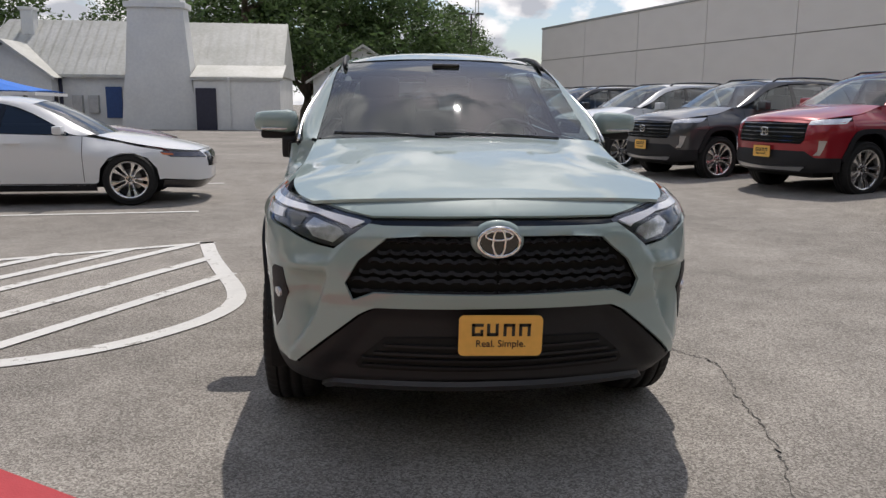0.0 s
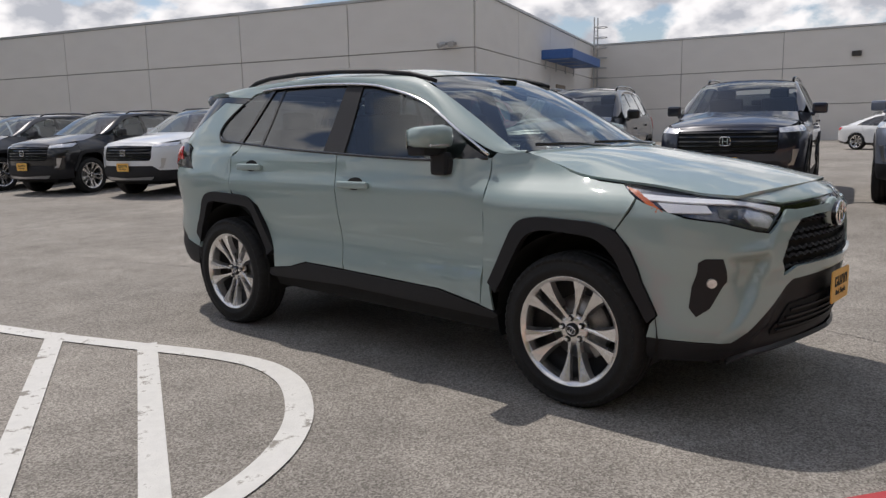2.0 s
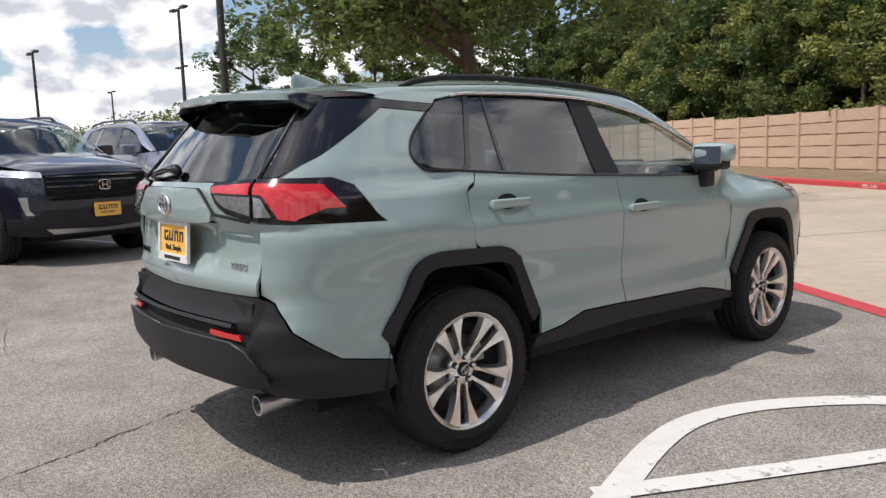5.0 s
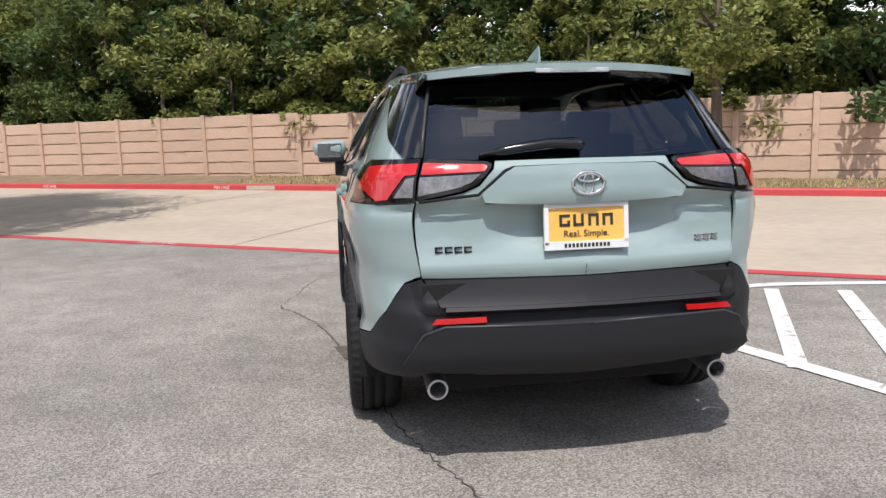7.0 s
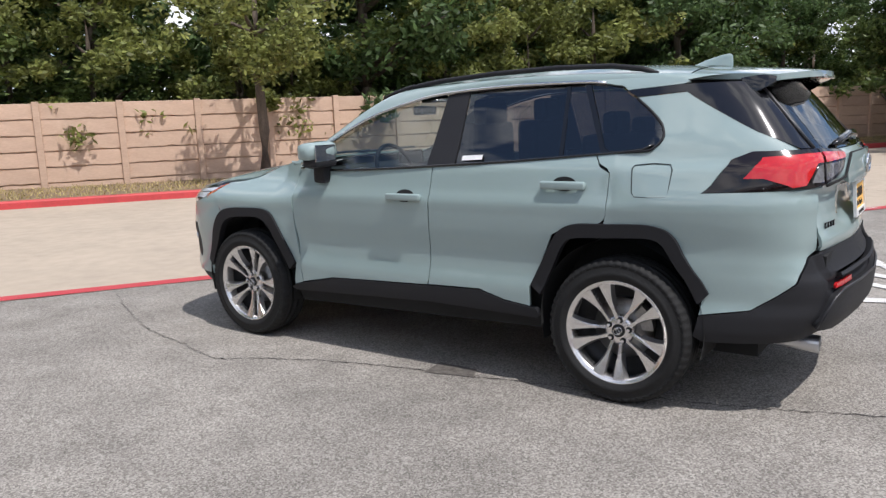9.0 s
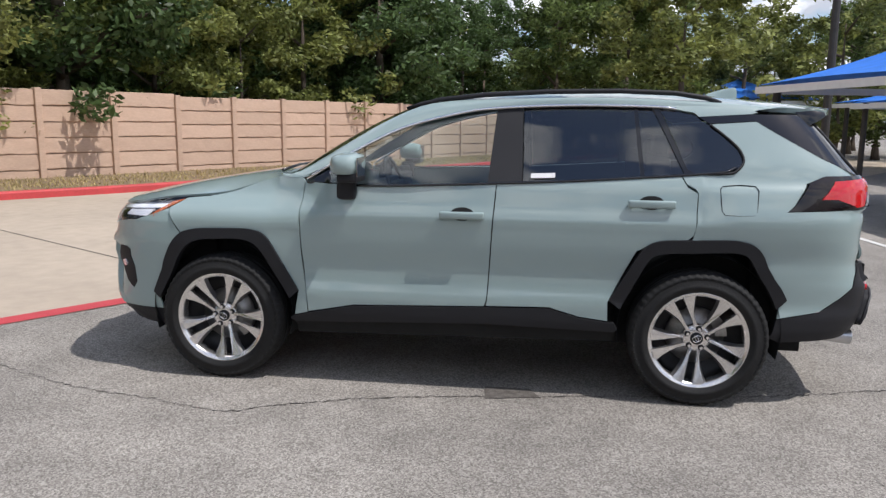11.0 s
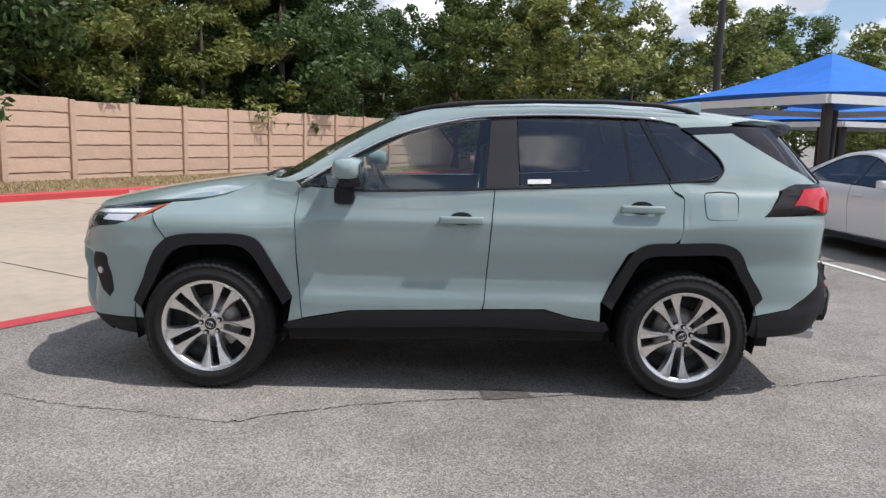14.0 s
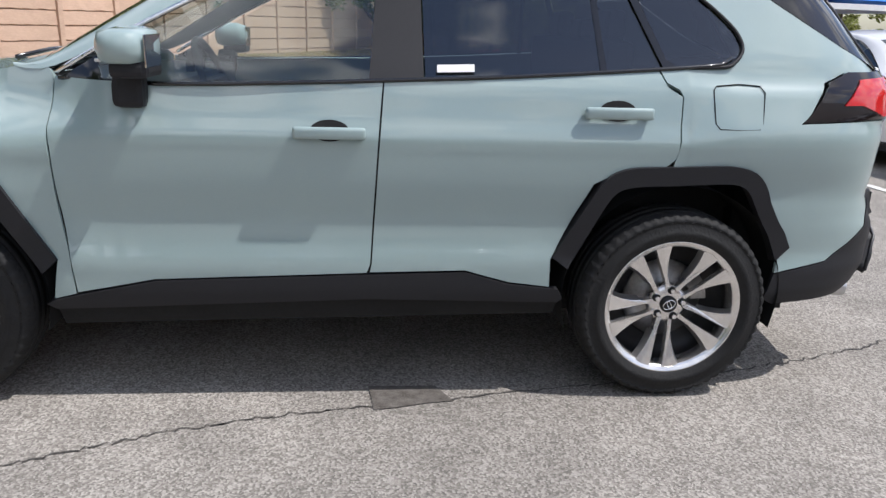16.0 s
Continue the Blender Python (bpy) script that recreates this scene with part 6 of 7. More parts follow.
def recolour(car, old, colour):
    for o in car.children_recursive:
        if o.type == "MESH" and o.material_slots and o.material_slots[0].material == old:
            o.material_slots[0].link = "OBJECT"
            o.material_slots[0].material = colour


spare = [o for o in rav.children if o.name.startswith("wheel") and "_" not in o.name][0]
suv = build_suv(P_RED)
suv.scale = (1.10, 1.10, 1.12)
tagged(suv, "red large SUV with a black grille parked in a row", "car", "row of parked SUVs")


def place_suv(x, y, face, ob):
    """The middle of the nose at x, y, with the nose towards face degrees."""
    d = Vector((math.cos(radians(face)), math.sin(radians(face))))
    c = Vector((x, y)) - d * 2.27 * 1.10
    return Matrix.Translation((c.x, c.y, ground_z(x, y) + 0.002)) @ Matrix.Rotation(radians(face + 90), 4, "Z")


for x, y, face, colour, label in ((6.2, 3.4, 196, P_BLACK, "black large SUV with a black grille parked in a row"), (6.45, 0.65, 192, P_NAVY, "dark blue large SUV with a chrome emblem parked in a row"),
                                  (7.6, -1.85, 186, P_SILVER, "blue-silver large SUV with a black grille parked in a row"), (4.72, 9.19, 195, P_GREY, "dark grey large SUV with a yellow dealer plate"),
                                  (3.89, 12.13, 195, P_WHITE, "white large SUV with a black grille parked in a row"), (3.06, 15.07, 195, P_BLACK, "black large SUV with a black grille parked in a row"),
                                  (2.23, 18.0, 195, P_GREY, "dark grey large SUV with a yellow dealer plate"), (1.4, 20.95, 195, P_WHITE, "white large SUV with a black grille parked in a row"),
                                  (0.57, 23.9, 195, P_BLACK, "black large SUV with a black grille parked in a row"), (-0.26, 26.8, 195, P_NAVY, "dark blue large SUV with a chrome emblem parked in a row"),
                                  (-1.1, 29.8, 195, P_BLACK, "black large SUV with a black grille parked in a row")):
    o = copy_thing(suv, place_suv(x, y, face, suv))
    recolour(o, P_RED, colour)
    o["label"] = label
suv.matrix_basis = place_suv(5.55, 6.25, 195, suv) @ Matrix.Diagonal((1.10, 1.10, 1.12, 1))

SED = Body(wide=[(0.18, 0.84), (0.3, 0.88), (0.5, 0.905), (0.7, 0.915), (0.85, 0.905), (0.93, 0.87), (1.0, 0.82), (1.1, 0.75), (1.25, 0.64), (1.36, 0.56), (1.42, 0.45)],
           fender=[(0.18, 0.84), (0.3, 0.88), (0.5, 0.905), (0.68, 0.905), (0.76, 0.86), (0.82, 0.78), (0.90, 0.70), (1.0, 0.66), (1.4, 0.5)],
           nose=[(0.18, -2.3), (0.3, -2.42), (0.5, -2.44), (0.65, -2.42), (0.72, -2.36), (0.78, -2.2)],
           tail=[(0.18, 2.3), (0.35, 2.45), (0.6, 2.48), (0.85, 2.44), (0.95, 2.38), (1.0, 2.2), (1.2, 1.6), (1.4, 1.0)], yf=-1.3, yr=1.3, pf=3.2, pr=4.0)
S_AF = [(-1.80, 0.35), (-1.77, 0.5), (-1.66, 0.64), (-1.50, 0.70), (-1.33, 0.70), (-1.17, 0.64), (-1.06, 0.5), (-1.03, 0.32)]
S_AR = [(1.03, 0.32), (1.06, 0.5), (1.17, 0.64), (1.33, 0.70), (1.50, 0.70), (1.66, 0.64), (1.77, 0.5), (1.80, 0.38)]


def build_sedan(colour):
    B = SED
    X, Y, R = B.X, B.Y, B.R
    YS = lambda pts: [Y(*p) for p in pts]
    car = new("parked_sedan")
    st = dict(step=0.07)
    for mr in (False, True):
        sg = -1 if mr else 1
        part("body_side", B.panel(YS([(-1.9, 0.74), (-1.5, 0.80), (-1.1, 0.87), (-0.85, 0.92), (-0.6, 0.93), (0.2, 0.95), (1.0, 0.965), (1.45, 0.985), (1.6, 1.02), (1.8, 1.0)]) + [R(0.70, 0.95), R(0.70, 0.4)] + YS([(1.9, 0.30)]) + YS(S_AR[::-1]) + YS([(0.95, 0.30), (-0.95, 0.28)]) + YS(S_AF[::-1]) + YS([(-1.86, 0.36)]), mirror=mr, **st), colour, car)
        part("sill", B.panel(YS([(-1.0, 0.30), (1.0, 0.31), (1.0, 0.2), (-1.0, 0.2)]), mirror=mr, **st), M_BLACK, car)
        part("headlight", B.panel([Y(-1.85, 0.72), X(0.55, 0.70), X(0.50, 0.63), Y(-1.95, 0.655)], mirror=mr, out=0.004, step=0.05), M_LAMPDARK, car)
        part("side_reflector", B.panel([Y(-1.85, 0.705), Y(-2.0, 0.69), Y(-2.0, 0.67), Y(-1.88, 0.68)], mirror=mr, out=0.008, step=0.05), M_AMBER, car)
        part("front_window", B.panel(YS([(-0.72, 0.945), (-0.5, 1.06), (-0.2, 1.21), (0.1, 1.31), (0.15, 0.96)]), mirror=mr, out=-0.004, rim=0, **st), M_TINT, car)
        part("rear_window", B.panel(YS([(0.21, 0.962), (0.16, 1.325), (0.5, 1.34), (0.9, 1.27), (1.25, 1.1), (1.3, 0.99), (0.9, 0.975)]), mirror=mr, out=-0.004, rim=0, **st), M_TINT, car)
        part("centre_pillar", B.panel(YS([(0.15, 0.96), (0.1, 1.315), (0.16, 1.325), (0.21, 0.962)]), mirror=mr, **st), M_BLACK, car)
        outer = [B.at(*Y(*p)) for p in ((-0.9, 0.925), (-0.72, 0.945), (-0.5, 1.07), (-0.2, 1.222), (0.1, 1.322), (0.5, 1.352), (0.9, 1.285), (1.27, 1.11), (1.5, 1.0), (1.8, 1.0))]
        inner = [Vector(p) for p in ((0.70, -1.0, 0.94), (0.66, -0.82, 1.03), (0.60, -0.5, 1.2), (0.55, -0.2, 1.33), (0.53, 0.1, 1.38), (0.53, 0.5, 1.40), (0.53, 0.9, 1.36), (0.56, 1.3, 1.24), (0.62, 1.7, 1.1), (0.66, 1.95, 1.02))]
        g = strip(inner, outer, 4, 0.012, Vector((0.5, 0, 0.8)).normalized(), 26)
        part("roof_side", flip(g) if mr else g, colour, car)
        part("door_mirror", cubes(((sg * 0.96, -0.60, 1.0), (0.18, 0.12, 0.11)), ((sg * 0.88, -0.6, 0.96), (0.08, 0.07, 0.05)), bevel=0.03), colour, car)
        part("tail_light", B.panel([R(0.45, 0.90), R(0.74, 0.92)] + YS([(2.1, 0.9), (2.2, 0.8)]) + [R(0.45, 0.83)], mirror=mr, out=0.01, step=0.05), M_REDLENS, car)
        for y in (0.08, 0.98):
            q = B.at(*Y(y, 0.83))
            part("door_handle", cubes(((sg * (q.x + 0.016), y - 0.1, 0.83), (0.022, 0.2, 0.026)), bevel=0.008), colour, car)
        for a, b in (((0.17, 0.33), (0.2, 0.95)), ((-0.86, 0.33), (-0.85, 0.91)), ((1.05, 0.66), (1.22, 0.96))):
            part("door_seam", B.panel(YS([a, b, (b[0] + 0.007, b[1]), (a[0] + 0.007, a[1])]), mirror=mr, out=0.002, rim=0, step=0.06), M_DARK, car)
    whole(B, car, "front_fascia", [X(0, 0.73), X(0.55, 0.72), X(0.55, 0.70), X(0.5, 0.62)] + YS([(-1.95, 0.65), (-1.9, 0.74), (-1.86, 0.36)]) + [X(0.65, 0.32), X(0, 0.32)], colour, **st)
    whole(B, car, "grille", [X(0, 0.70), X(0.48, 0.69), X(0.46, 0.50), X(0, 0.48)], M_BLACK, "black grille", out=0.004, **st)
    whole(B, car, "lower_bumper", [X(0, 0.33), X(0.7, 0.33)] + YS([(-1.86, 0.34), (-1.86, 0.24)]) + [X(0.6, 0.2), X(0, 0.2)], M_BLACK, **st)
    whole(B, car, "rear_fascia", [R(0, 0.97), R(0.70, 0.95), R(0.70, 0.4), R(0, 0.4)], colour, **st)
    whole(B, car, "rear_bumper", [R(0, 0.4), R(0.7, 0.4)] + YS([(1.9, 0.3)]) + [R(0.6, 0.25), R(0, 0.25)], M_BLACK, **st)
    part("hood", loft_top([(-2.37, 0.735, 0.55, -2.25, 0.72), (-2.1, 0.81, 0.70, -1.95, 0.75), (-1.6, 0.90, 0.74, -1.5, 0.82), (-1.15, 0.955, 0.715, -1.0, 0.93)], 15, b=3, sub=4), colour, car)
    part("windshield", loft_top([(-1.12, 0.945, 0.70, -1.0, 0.935), (-0.65, 1.2, 0.61, -0.5, 1.195), (-0.25, 1.37, 0.55, -0.2, 1.33)], 13, sub=5), M_TINT, car)
    part("roof", loft_top([(-0.25, 1.375, 0.55, -0.2, 1.33), (0.1, 1.43, 0.53, 0.1, 1.38), (0.5, 1.445, 0.53, 0.5, 1.40), (1.0, 1.40, 0.53, 0.9, 1.36)], 13, sub=5), colour, car)
    part("rear_windshield", loft_top([(1.0, 1.40, 0.53, 0.9, 1.36), (1.5, 1.24, 0.58, 1.4, 1.21), (1.95, 1.03, 0.66, 1.9, 1.03)], 13, sub=4), M_TINT, car)
    part("trunk_lid", loft_top([(1.93, 1.03, 0.67, 1.88, 1.03), (2.2, 1.01, 0.70, 2.15, 0.99), (2.4, 0.99, 0.70, 2.3, 0.95)], 11, sub=3), colour, car)
    bm = cubes(((0, 0, 0.40), (1.2, 4.2, 0.35)), ((0, 0, 0.6), (1.6, 1.8, 0.5)), ((0, 0.3, 0.9), (1.2, 1.2, 0.3)))
    part("underbody", bm, M_DARK, car)
    wheels(car, 0.79, (-1.415, 1.415), 0.345, 0.94, wheel=spare)
    return car


sedan = build_sedan(P_WHITE)
tagged(sedan, "white four-door sedan parked in a bay", "car", "parked sedans")


def heading(x, y, face, z=0.0):
    return Matrix.Translation((x, y, z + ground_z(x, y))) @ Matrix.Rotation(radians(face + 90), 4, "Z")


sedan.matrix_basis = heading(-5.1, 6.4, 5)
for x, y, face, colour, label in ((-6.4, 9.9, 7, P_MAROON, "maroon sedan parked behind a white sedan"), (30.5, -11.4, 40, P_BLACK, "black sedan parked beside the far lane"), (23.5, -7.6, 215, P_MAROON, "dark red sedan parked in the far bays"), (31, 2.6, 250, P_WHITE, "white sedan parked near the far wall")):
    o = copy_thing(sedan, heading(x, y, face))
    recolour(o, P_WHITE, colour)
    o["label"] = label
o = copy_thing(suv, place_suv(36, 3.2, 200, suv))
recolour(o, P_RED, P_WHITE)
o["label"] = "white SUV parked by the far building"

# ---- buildings ----
WALL_H = 7.0
hall = new("commercial_hall")
tagged(hall, "large pale grey tilt-up concrete hall with flat parapets", "building")


def panel_wall(a, b, h, t, name="wall", courses=(2.4, 4.7), step=6.1):
    """A wall of tilt-up panels with open joints between them."""
    a, b = Vector(a), Vector(b)
    d = (b - a).normalized()
    L = (b - a).length
    n = max(1, round(L / step))
    nrm = Vector((-d.y, d.x, 0))
    w = part(name, cubes(((0, 0, 0), (1, 1, 1))), M_BJOINT, hall)
    w.scale = (L, t, h)
    w.matrix_local = Matrix.Translation(((a + b) / 2 - nrm * t / 2) + Vector((0, 0, h / 2))) @ Matrix.Rotation(math.atan2(d.y, d.x), 4, "Z") @ Matrix.Diagonal((L, t, h, 1))
    zs = [0] + list(courses) + [h]
    for i in range(n):
        for k in range(len(zs) - 1):
            p = a + d * (L * (i + 0.5) / n) + nrm * 0.03 + Vector((0, 0, (zs[k] + zs[k + 1]) / 2))
            o = part("wall_panel", slab, None, hall)
            o.matrix_local = Matrix.Translation(p) @ Matrix.Rotation(math.atan2(d.y, d.x), 4, "Z") @ Matrix.Diagonal((L / n - 0.045, 0.06, zs[k + 1] - zs[k] - 0.05, 1))
    c = part("coping", cubes(((0, 0, 0), (1, 1, 1))), M_STEEL, hall)
    c.matrix_local = Matrix.Translation((a + b) / 2 - nrm * (t / 2 - 0.05) + Vector((0, 0, h + 0.05))) @ Matrix.Rotation(math.atan2(d.y, d.x), 4, "Z") @ Matrix.Diagonal((L, t + 0.14, 0.12, 1))


bm = bmesh.new(); box(bm, (0, 0, 0), (1, 1, 1))
slab = bpy.data.meshes.new("wall_panel"); bm.to_mesh(slab); bm.free(); slab.materials.append(M_BWALL)
CA, CB, CD, CC = (12.9, 53.5, 0), (22.3, 17.2, 0), (46.5, 25.2, 0), (51.6, -6.4, 0)
panel_wall(CB, CA, WALL_H, 0.4)
panel_wall(CD, CB, WALL_H, 0.4)
panel_wall(CC, CD, WALL_H, 0.4)
panel_wall((75, -1, 0), CC, WALL_H, 0.4)
panel_wall(CA, (40, 60, 0), WALL_H, 0.4)
rf = part("roof", ([(22.3, 17.2, 6.6), (46.5, 25.2, 6.6), (51.6, -6.4, 6.6), (75, -1, 6.6), (75, 60, 6.6), (12.9, 53.5, 6.6)], [(0, 5, 4, 1), (1, 4, 3, 2)]), M_STEEL, hall)
ad = (Vector(CD) - Vector(CB)).normalized(); an = Vector((ad.y, -ad.x, 0))
q = Vector(CB) + ad * 14.8 + an * 0.9
aw = part("awning", cubes(((0, 0, 0), (8.0, 1.8, 0.5)), bevel=0.02), M_BLUEM, hall, "blue metal door awning")
aw.matrix_local = Matrix.Translation((q.x, q.y, 5.25)) @ Matrix.Rotation(math.atan2(ad.y, ad.x), 4, "Z")
for k in (-3.6, -1.2, 1.2, 3.6):
    o = part("awning_bracket", cubes(((0, 0, -0.25), (0.05, 1.4, 0.06)), ((0, 0.6, -0.5), (0.05, 0.06, 0.5))), M_STEEL, aw); o.location = (k, 0.1, 0)
dr = part("door", cubes(((0, 0, 1.9), (2.2, 0.12, 3.8))), M_WOODGREY, hall, "dark service door below the awning")
dr.matrix_local = Matrix.Translation(Vector(CB) + ad * 15.2 + an * 0.08) @ Matrix.Rotation(math.atan2(ad.y, ad.x), 4, "Z")
ladder = new("roof_ladder"); tagged(ladder, "galvanised caged roof ladder fixed to the hall wall", "ladder")
lp = Vector(CD) - ad * 0.6 + an * 0.35
for sx in (-0.25, 0.25):
    bm = bmesh.new(); cyl(bm, (lp.x + sx, lp.y, 0.6), (lp.x + sx, lp.y, 8.9), 0.05, seg=8); part("rail", bm, M_STEEL, ladder)
for k in range(26):
    bm = bmesh.new(); cyl(bm, (lp.x - 0.25, lp.y, 0.8 + 0.3 * k), (lp.x + 0.25, lp.y, 0.8 + 0.3 * k), 0.015, seg=6); part("rung", bm, M_STEEL, ladder)
for k in range(9):
    part("cage_hoop", tube([(lp.x + 0.42 * math.cos(t), lp.y - 0.42 + 0.42 * math.sin(t), 2.6 + 0.7 * k) for t in np.linspace(0, 2 * math.pi, 12, endpoint=False)], 0.035, 5, True), M_STEEL, ladder)
for k, p in ((0, Vector(CB) - (Vector(CB) - Vector(CA)).normalized() * 1.1 + Vector((-0.3, -0.1, 4.9))), (1, Vector(CC) + Vector((-0.3, 0.8, 5.2)))):
    fx = new("security_light"); tagged(fx, "twin floodlight with camera fixed to the hall wall", "floodlight", "wall floodlights")
    for s in (-0.22, 0.22):
        bm = bmesh.new(); cyl(bm, (p.x, p.y + s, p.z), (p.x - 0.28, p.y + s * 1.6, p.z - 0.1), 0.09, 0.13, 14); part("lamp_head", bm, M_STEEL, fx)
    part("bracket", cubes(((p.x + 0.15, p.y, p.z), (0.3, 0.4, 0.12)), bevel=0.01), M_STEEL, fx)
vent = new("wall_vent"); tagged(vent, "small grey vent box on the hall wall", "vent")
bd = (Vector(CC) - Vector(CD)).normalized()
vp = Vector(CD) + bd * 17
part("box", cubes(((vp.x - 0.15, vp.y, 5.4), (0.3, 0.5, 0.3)), bevel=0.02), M_DPOLE, vent)

house = new("old_house")
tagged(house, "old white stucco building with a metal roof and a broad chimney", "house")


def hbox(name, c, s, m, bevel=0.0, label="", parent=None):
    return part(name, cubes((c, s), bevel=bevel), m, parent or house, label)


hbox("wall", (-14.1, 40.0, 1.4), (16.2, 6.0, 2.8), M_HWALL)
hbox("wall", (-8.1, 36.3, 1.35), (4.3, 1.6, 2.7), M_HWALL)
part("roof", ([(-22.4, 36.7, 2.75), (-5.9, 36.7, 2.75), (-5.9, 40.2, 5.75), (-20.8, 40.2, 5.75), (-22.4, 43.5, 2.75), (-5.9, 43.5, 2.75), (-5.9, 36.7, 2.6), (-22.4, 36.7, 2.6)], [(0, 1, 2, 3), (3, 2, 5, 4), (0, 3, 4), (1, 5, 2), (7, 6, 1, 0)]), M_MROOF, house, "pale weathered standing seam metal roof")
for k in range(33):
    x = -22.0 + 0.5 * k
    part("roof_seam", ([(x, 36.72, 2.80), (x + 0.04, 36.72, 2.80), (x + 0.04, 40.18, 5.79), (x, 40.18, 5.79), (x, 36.72, 2.74), (x, 40.18, 5.73)], [(0, 1, 2, 3), (0, 3, 5, 4)]), M_MROOF, house)
part("porch_roof", ([(-10.4, 35.4, 2.65), (-5.8, 35.4, 2.65), (-5.8, 37.6, 3.4), (-10.4, 37.6, 3.4), (-10.4, 35.4, 2.5), (-5.8, 35.4, 2.5)], [(0, 1, 2, 3), (4, 5, 1, 0)]), M_MROOF, house)
ch = part("chimney", ([(-14.0, 35.9, 0), (-10.2, 35.9, 0), (-10.2, 37.2, 0), (-14.0, 37.2, 0), (-13.6, 35.95, 3.4), (-10.5, 35.95, 3.4), (-10.5, 37.2, 3.4), (-13.6, 37.2, 3.4), (-13.4, 36.0, 6.05), (-10.7, 36.0, 6.05), (-10.7, 37.2, 6.05), (-13.4, 37.2, 6.05)],
           [(0, 1, 5, 4), (1, 2, 6, 5), (3, 0, 4, 7), (4, 5, 9, 8), (5, 6, 10, 9), (7, 4, 8, 11), (6, 7, 11, 10), (8, 9, 10, 11)]), M_HWALL, house, "broad white stucco chimney")
hbox("chimney_cap", (-12.05, 36.6, 6.17), (3.0, 1.5, 0.28), M_HWALL, 0.03)
hbox("chimney_cap", (-12.05, 36.6, 6.42), (2.5, 1.2, 0.26), M_HWALL, 0.03)
hbox("door", (-9.65, 35.45, 1.05), (1.0, 0.1, 2.1), M_DOOR, 0, "dark painted door")
hbox("window", (-14.6, 36.95, 1.35), (0.8, 0.1, 1.6), M_BDOOR, 0, "narrow blue door panel")
hbox("downpipe", (-8.5, 35.42, 1.35), (0.1, 0.1, 2.6), M_HWALL)
hbox("downpipe", (-17.2, 36.9, 1.35), (0.14, 0.12, 2.6), M_DOOR)
for k in range(2):
    hbox("meter_box", (-15.6 - 0.8 * k, 36.9, 1.25), (0.5, 0.25, 0.9), M_STEEL, 0.02)
part("gable", ([(-22.0, 36.0, 0), (-17.3, 36.0, 0), (-17.3, 36.0, 2.6), (-19.45, 36.0, 4.15), (-22.0, 36.0, 2.5), (-19.45, 41, 4.15), (-17.3, 41, 2.6), (-17.3, 41, 0)], [(0, 1, 2, 3, 4), (2, 6, 5, 3), (1, 7, 6, 2)]), M_HWALL, house)
part("gable_roof", ([(-22.4, 35.6, 2.25), (-19.45, 35.6, 4.4), (-17.0, 35.6, 2.55), (-17.0, 41, 2.55), (-19.45, 41, 4.4), (-22.4, 41, 2.25), (-22.4, 35.6, 2.1), (-19.45, 35.6, 4.25), (-17.0, 35.6, 2.4)], [(0, 1, 4, 5), (1, 2, 3, 4), (6, 7, 1, 0), (7, 8, 2, 1)]), M_MROOF, house)
hbox("chimney_pot", (-19.5, 39.5, 5.2), (0.65, 0.65, 2.0), M_HWALL, 0.04)
hbox("chimney_cap", (-19.5, 39.5, 6.22), (0.8, 0.8, 0.16), M_HWALL, 0.03)
house.location.x = 1.15
cot = new("small_house"); tagged(cot, "small white gabled house behind shrubs", "house")
part("wall", ([(-4.2, 52, 0), (3.0, 52, 0), (3.0, 52, 3.2), (-0.6, 52, 5.4), (-4.2, 52, 3.2), (3.0, 58, 0), (3.0, 58, 3.2), (-4.2, 58, 0), (-4.2, 58, 3.2)], [(0, 1, 2, 3, 4), (1, 5, 6, 2), (7, 0, 4, 8)]), M_HWALL, cot)
part("roof", ([(-4.7, 51.6, 2.95), (-0.6, 51.6, 5.6), (3.5, 51.6, 2.95), (3.5, 58, 2.95), (-0.6, 58, 5.6), (-4.7, 58, 2.95), (-4.7, 51.6, 2.75), (-0.6, 51.6, 5.4), (3.5, 51.6, 2.75)], [(0, 1, 4, 5), (1, 2, 3, 4), (6, 7, 1, 0), (7, 8, 2, 1)]), M_MROOF, cot)


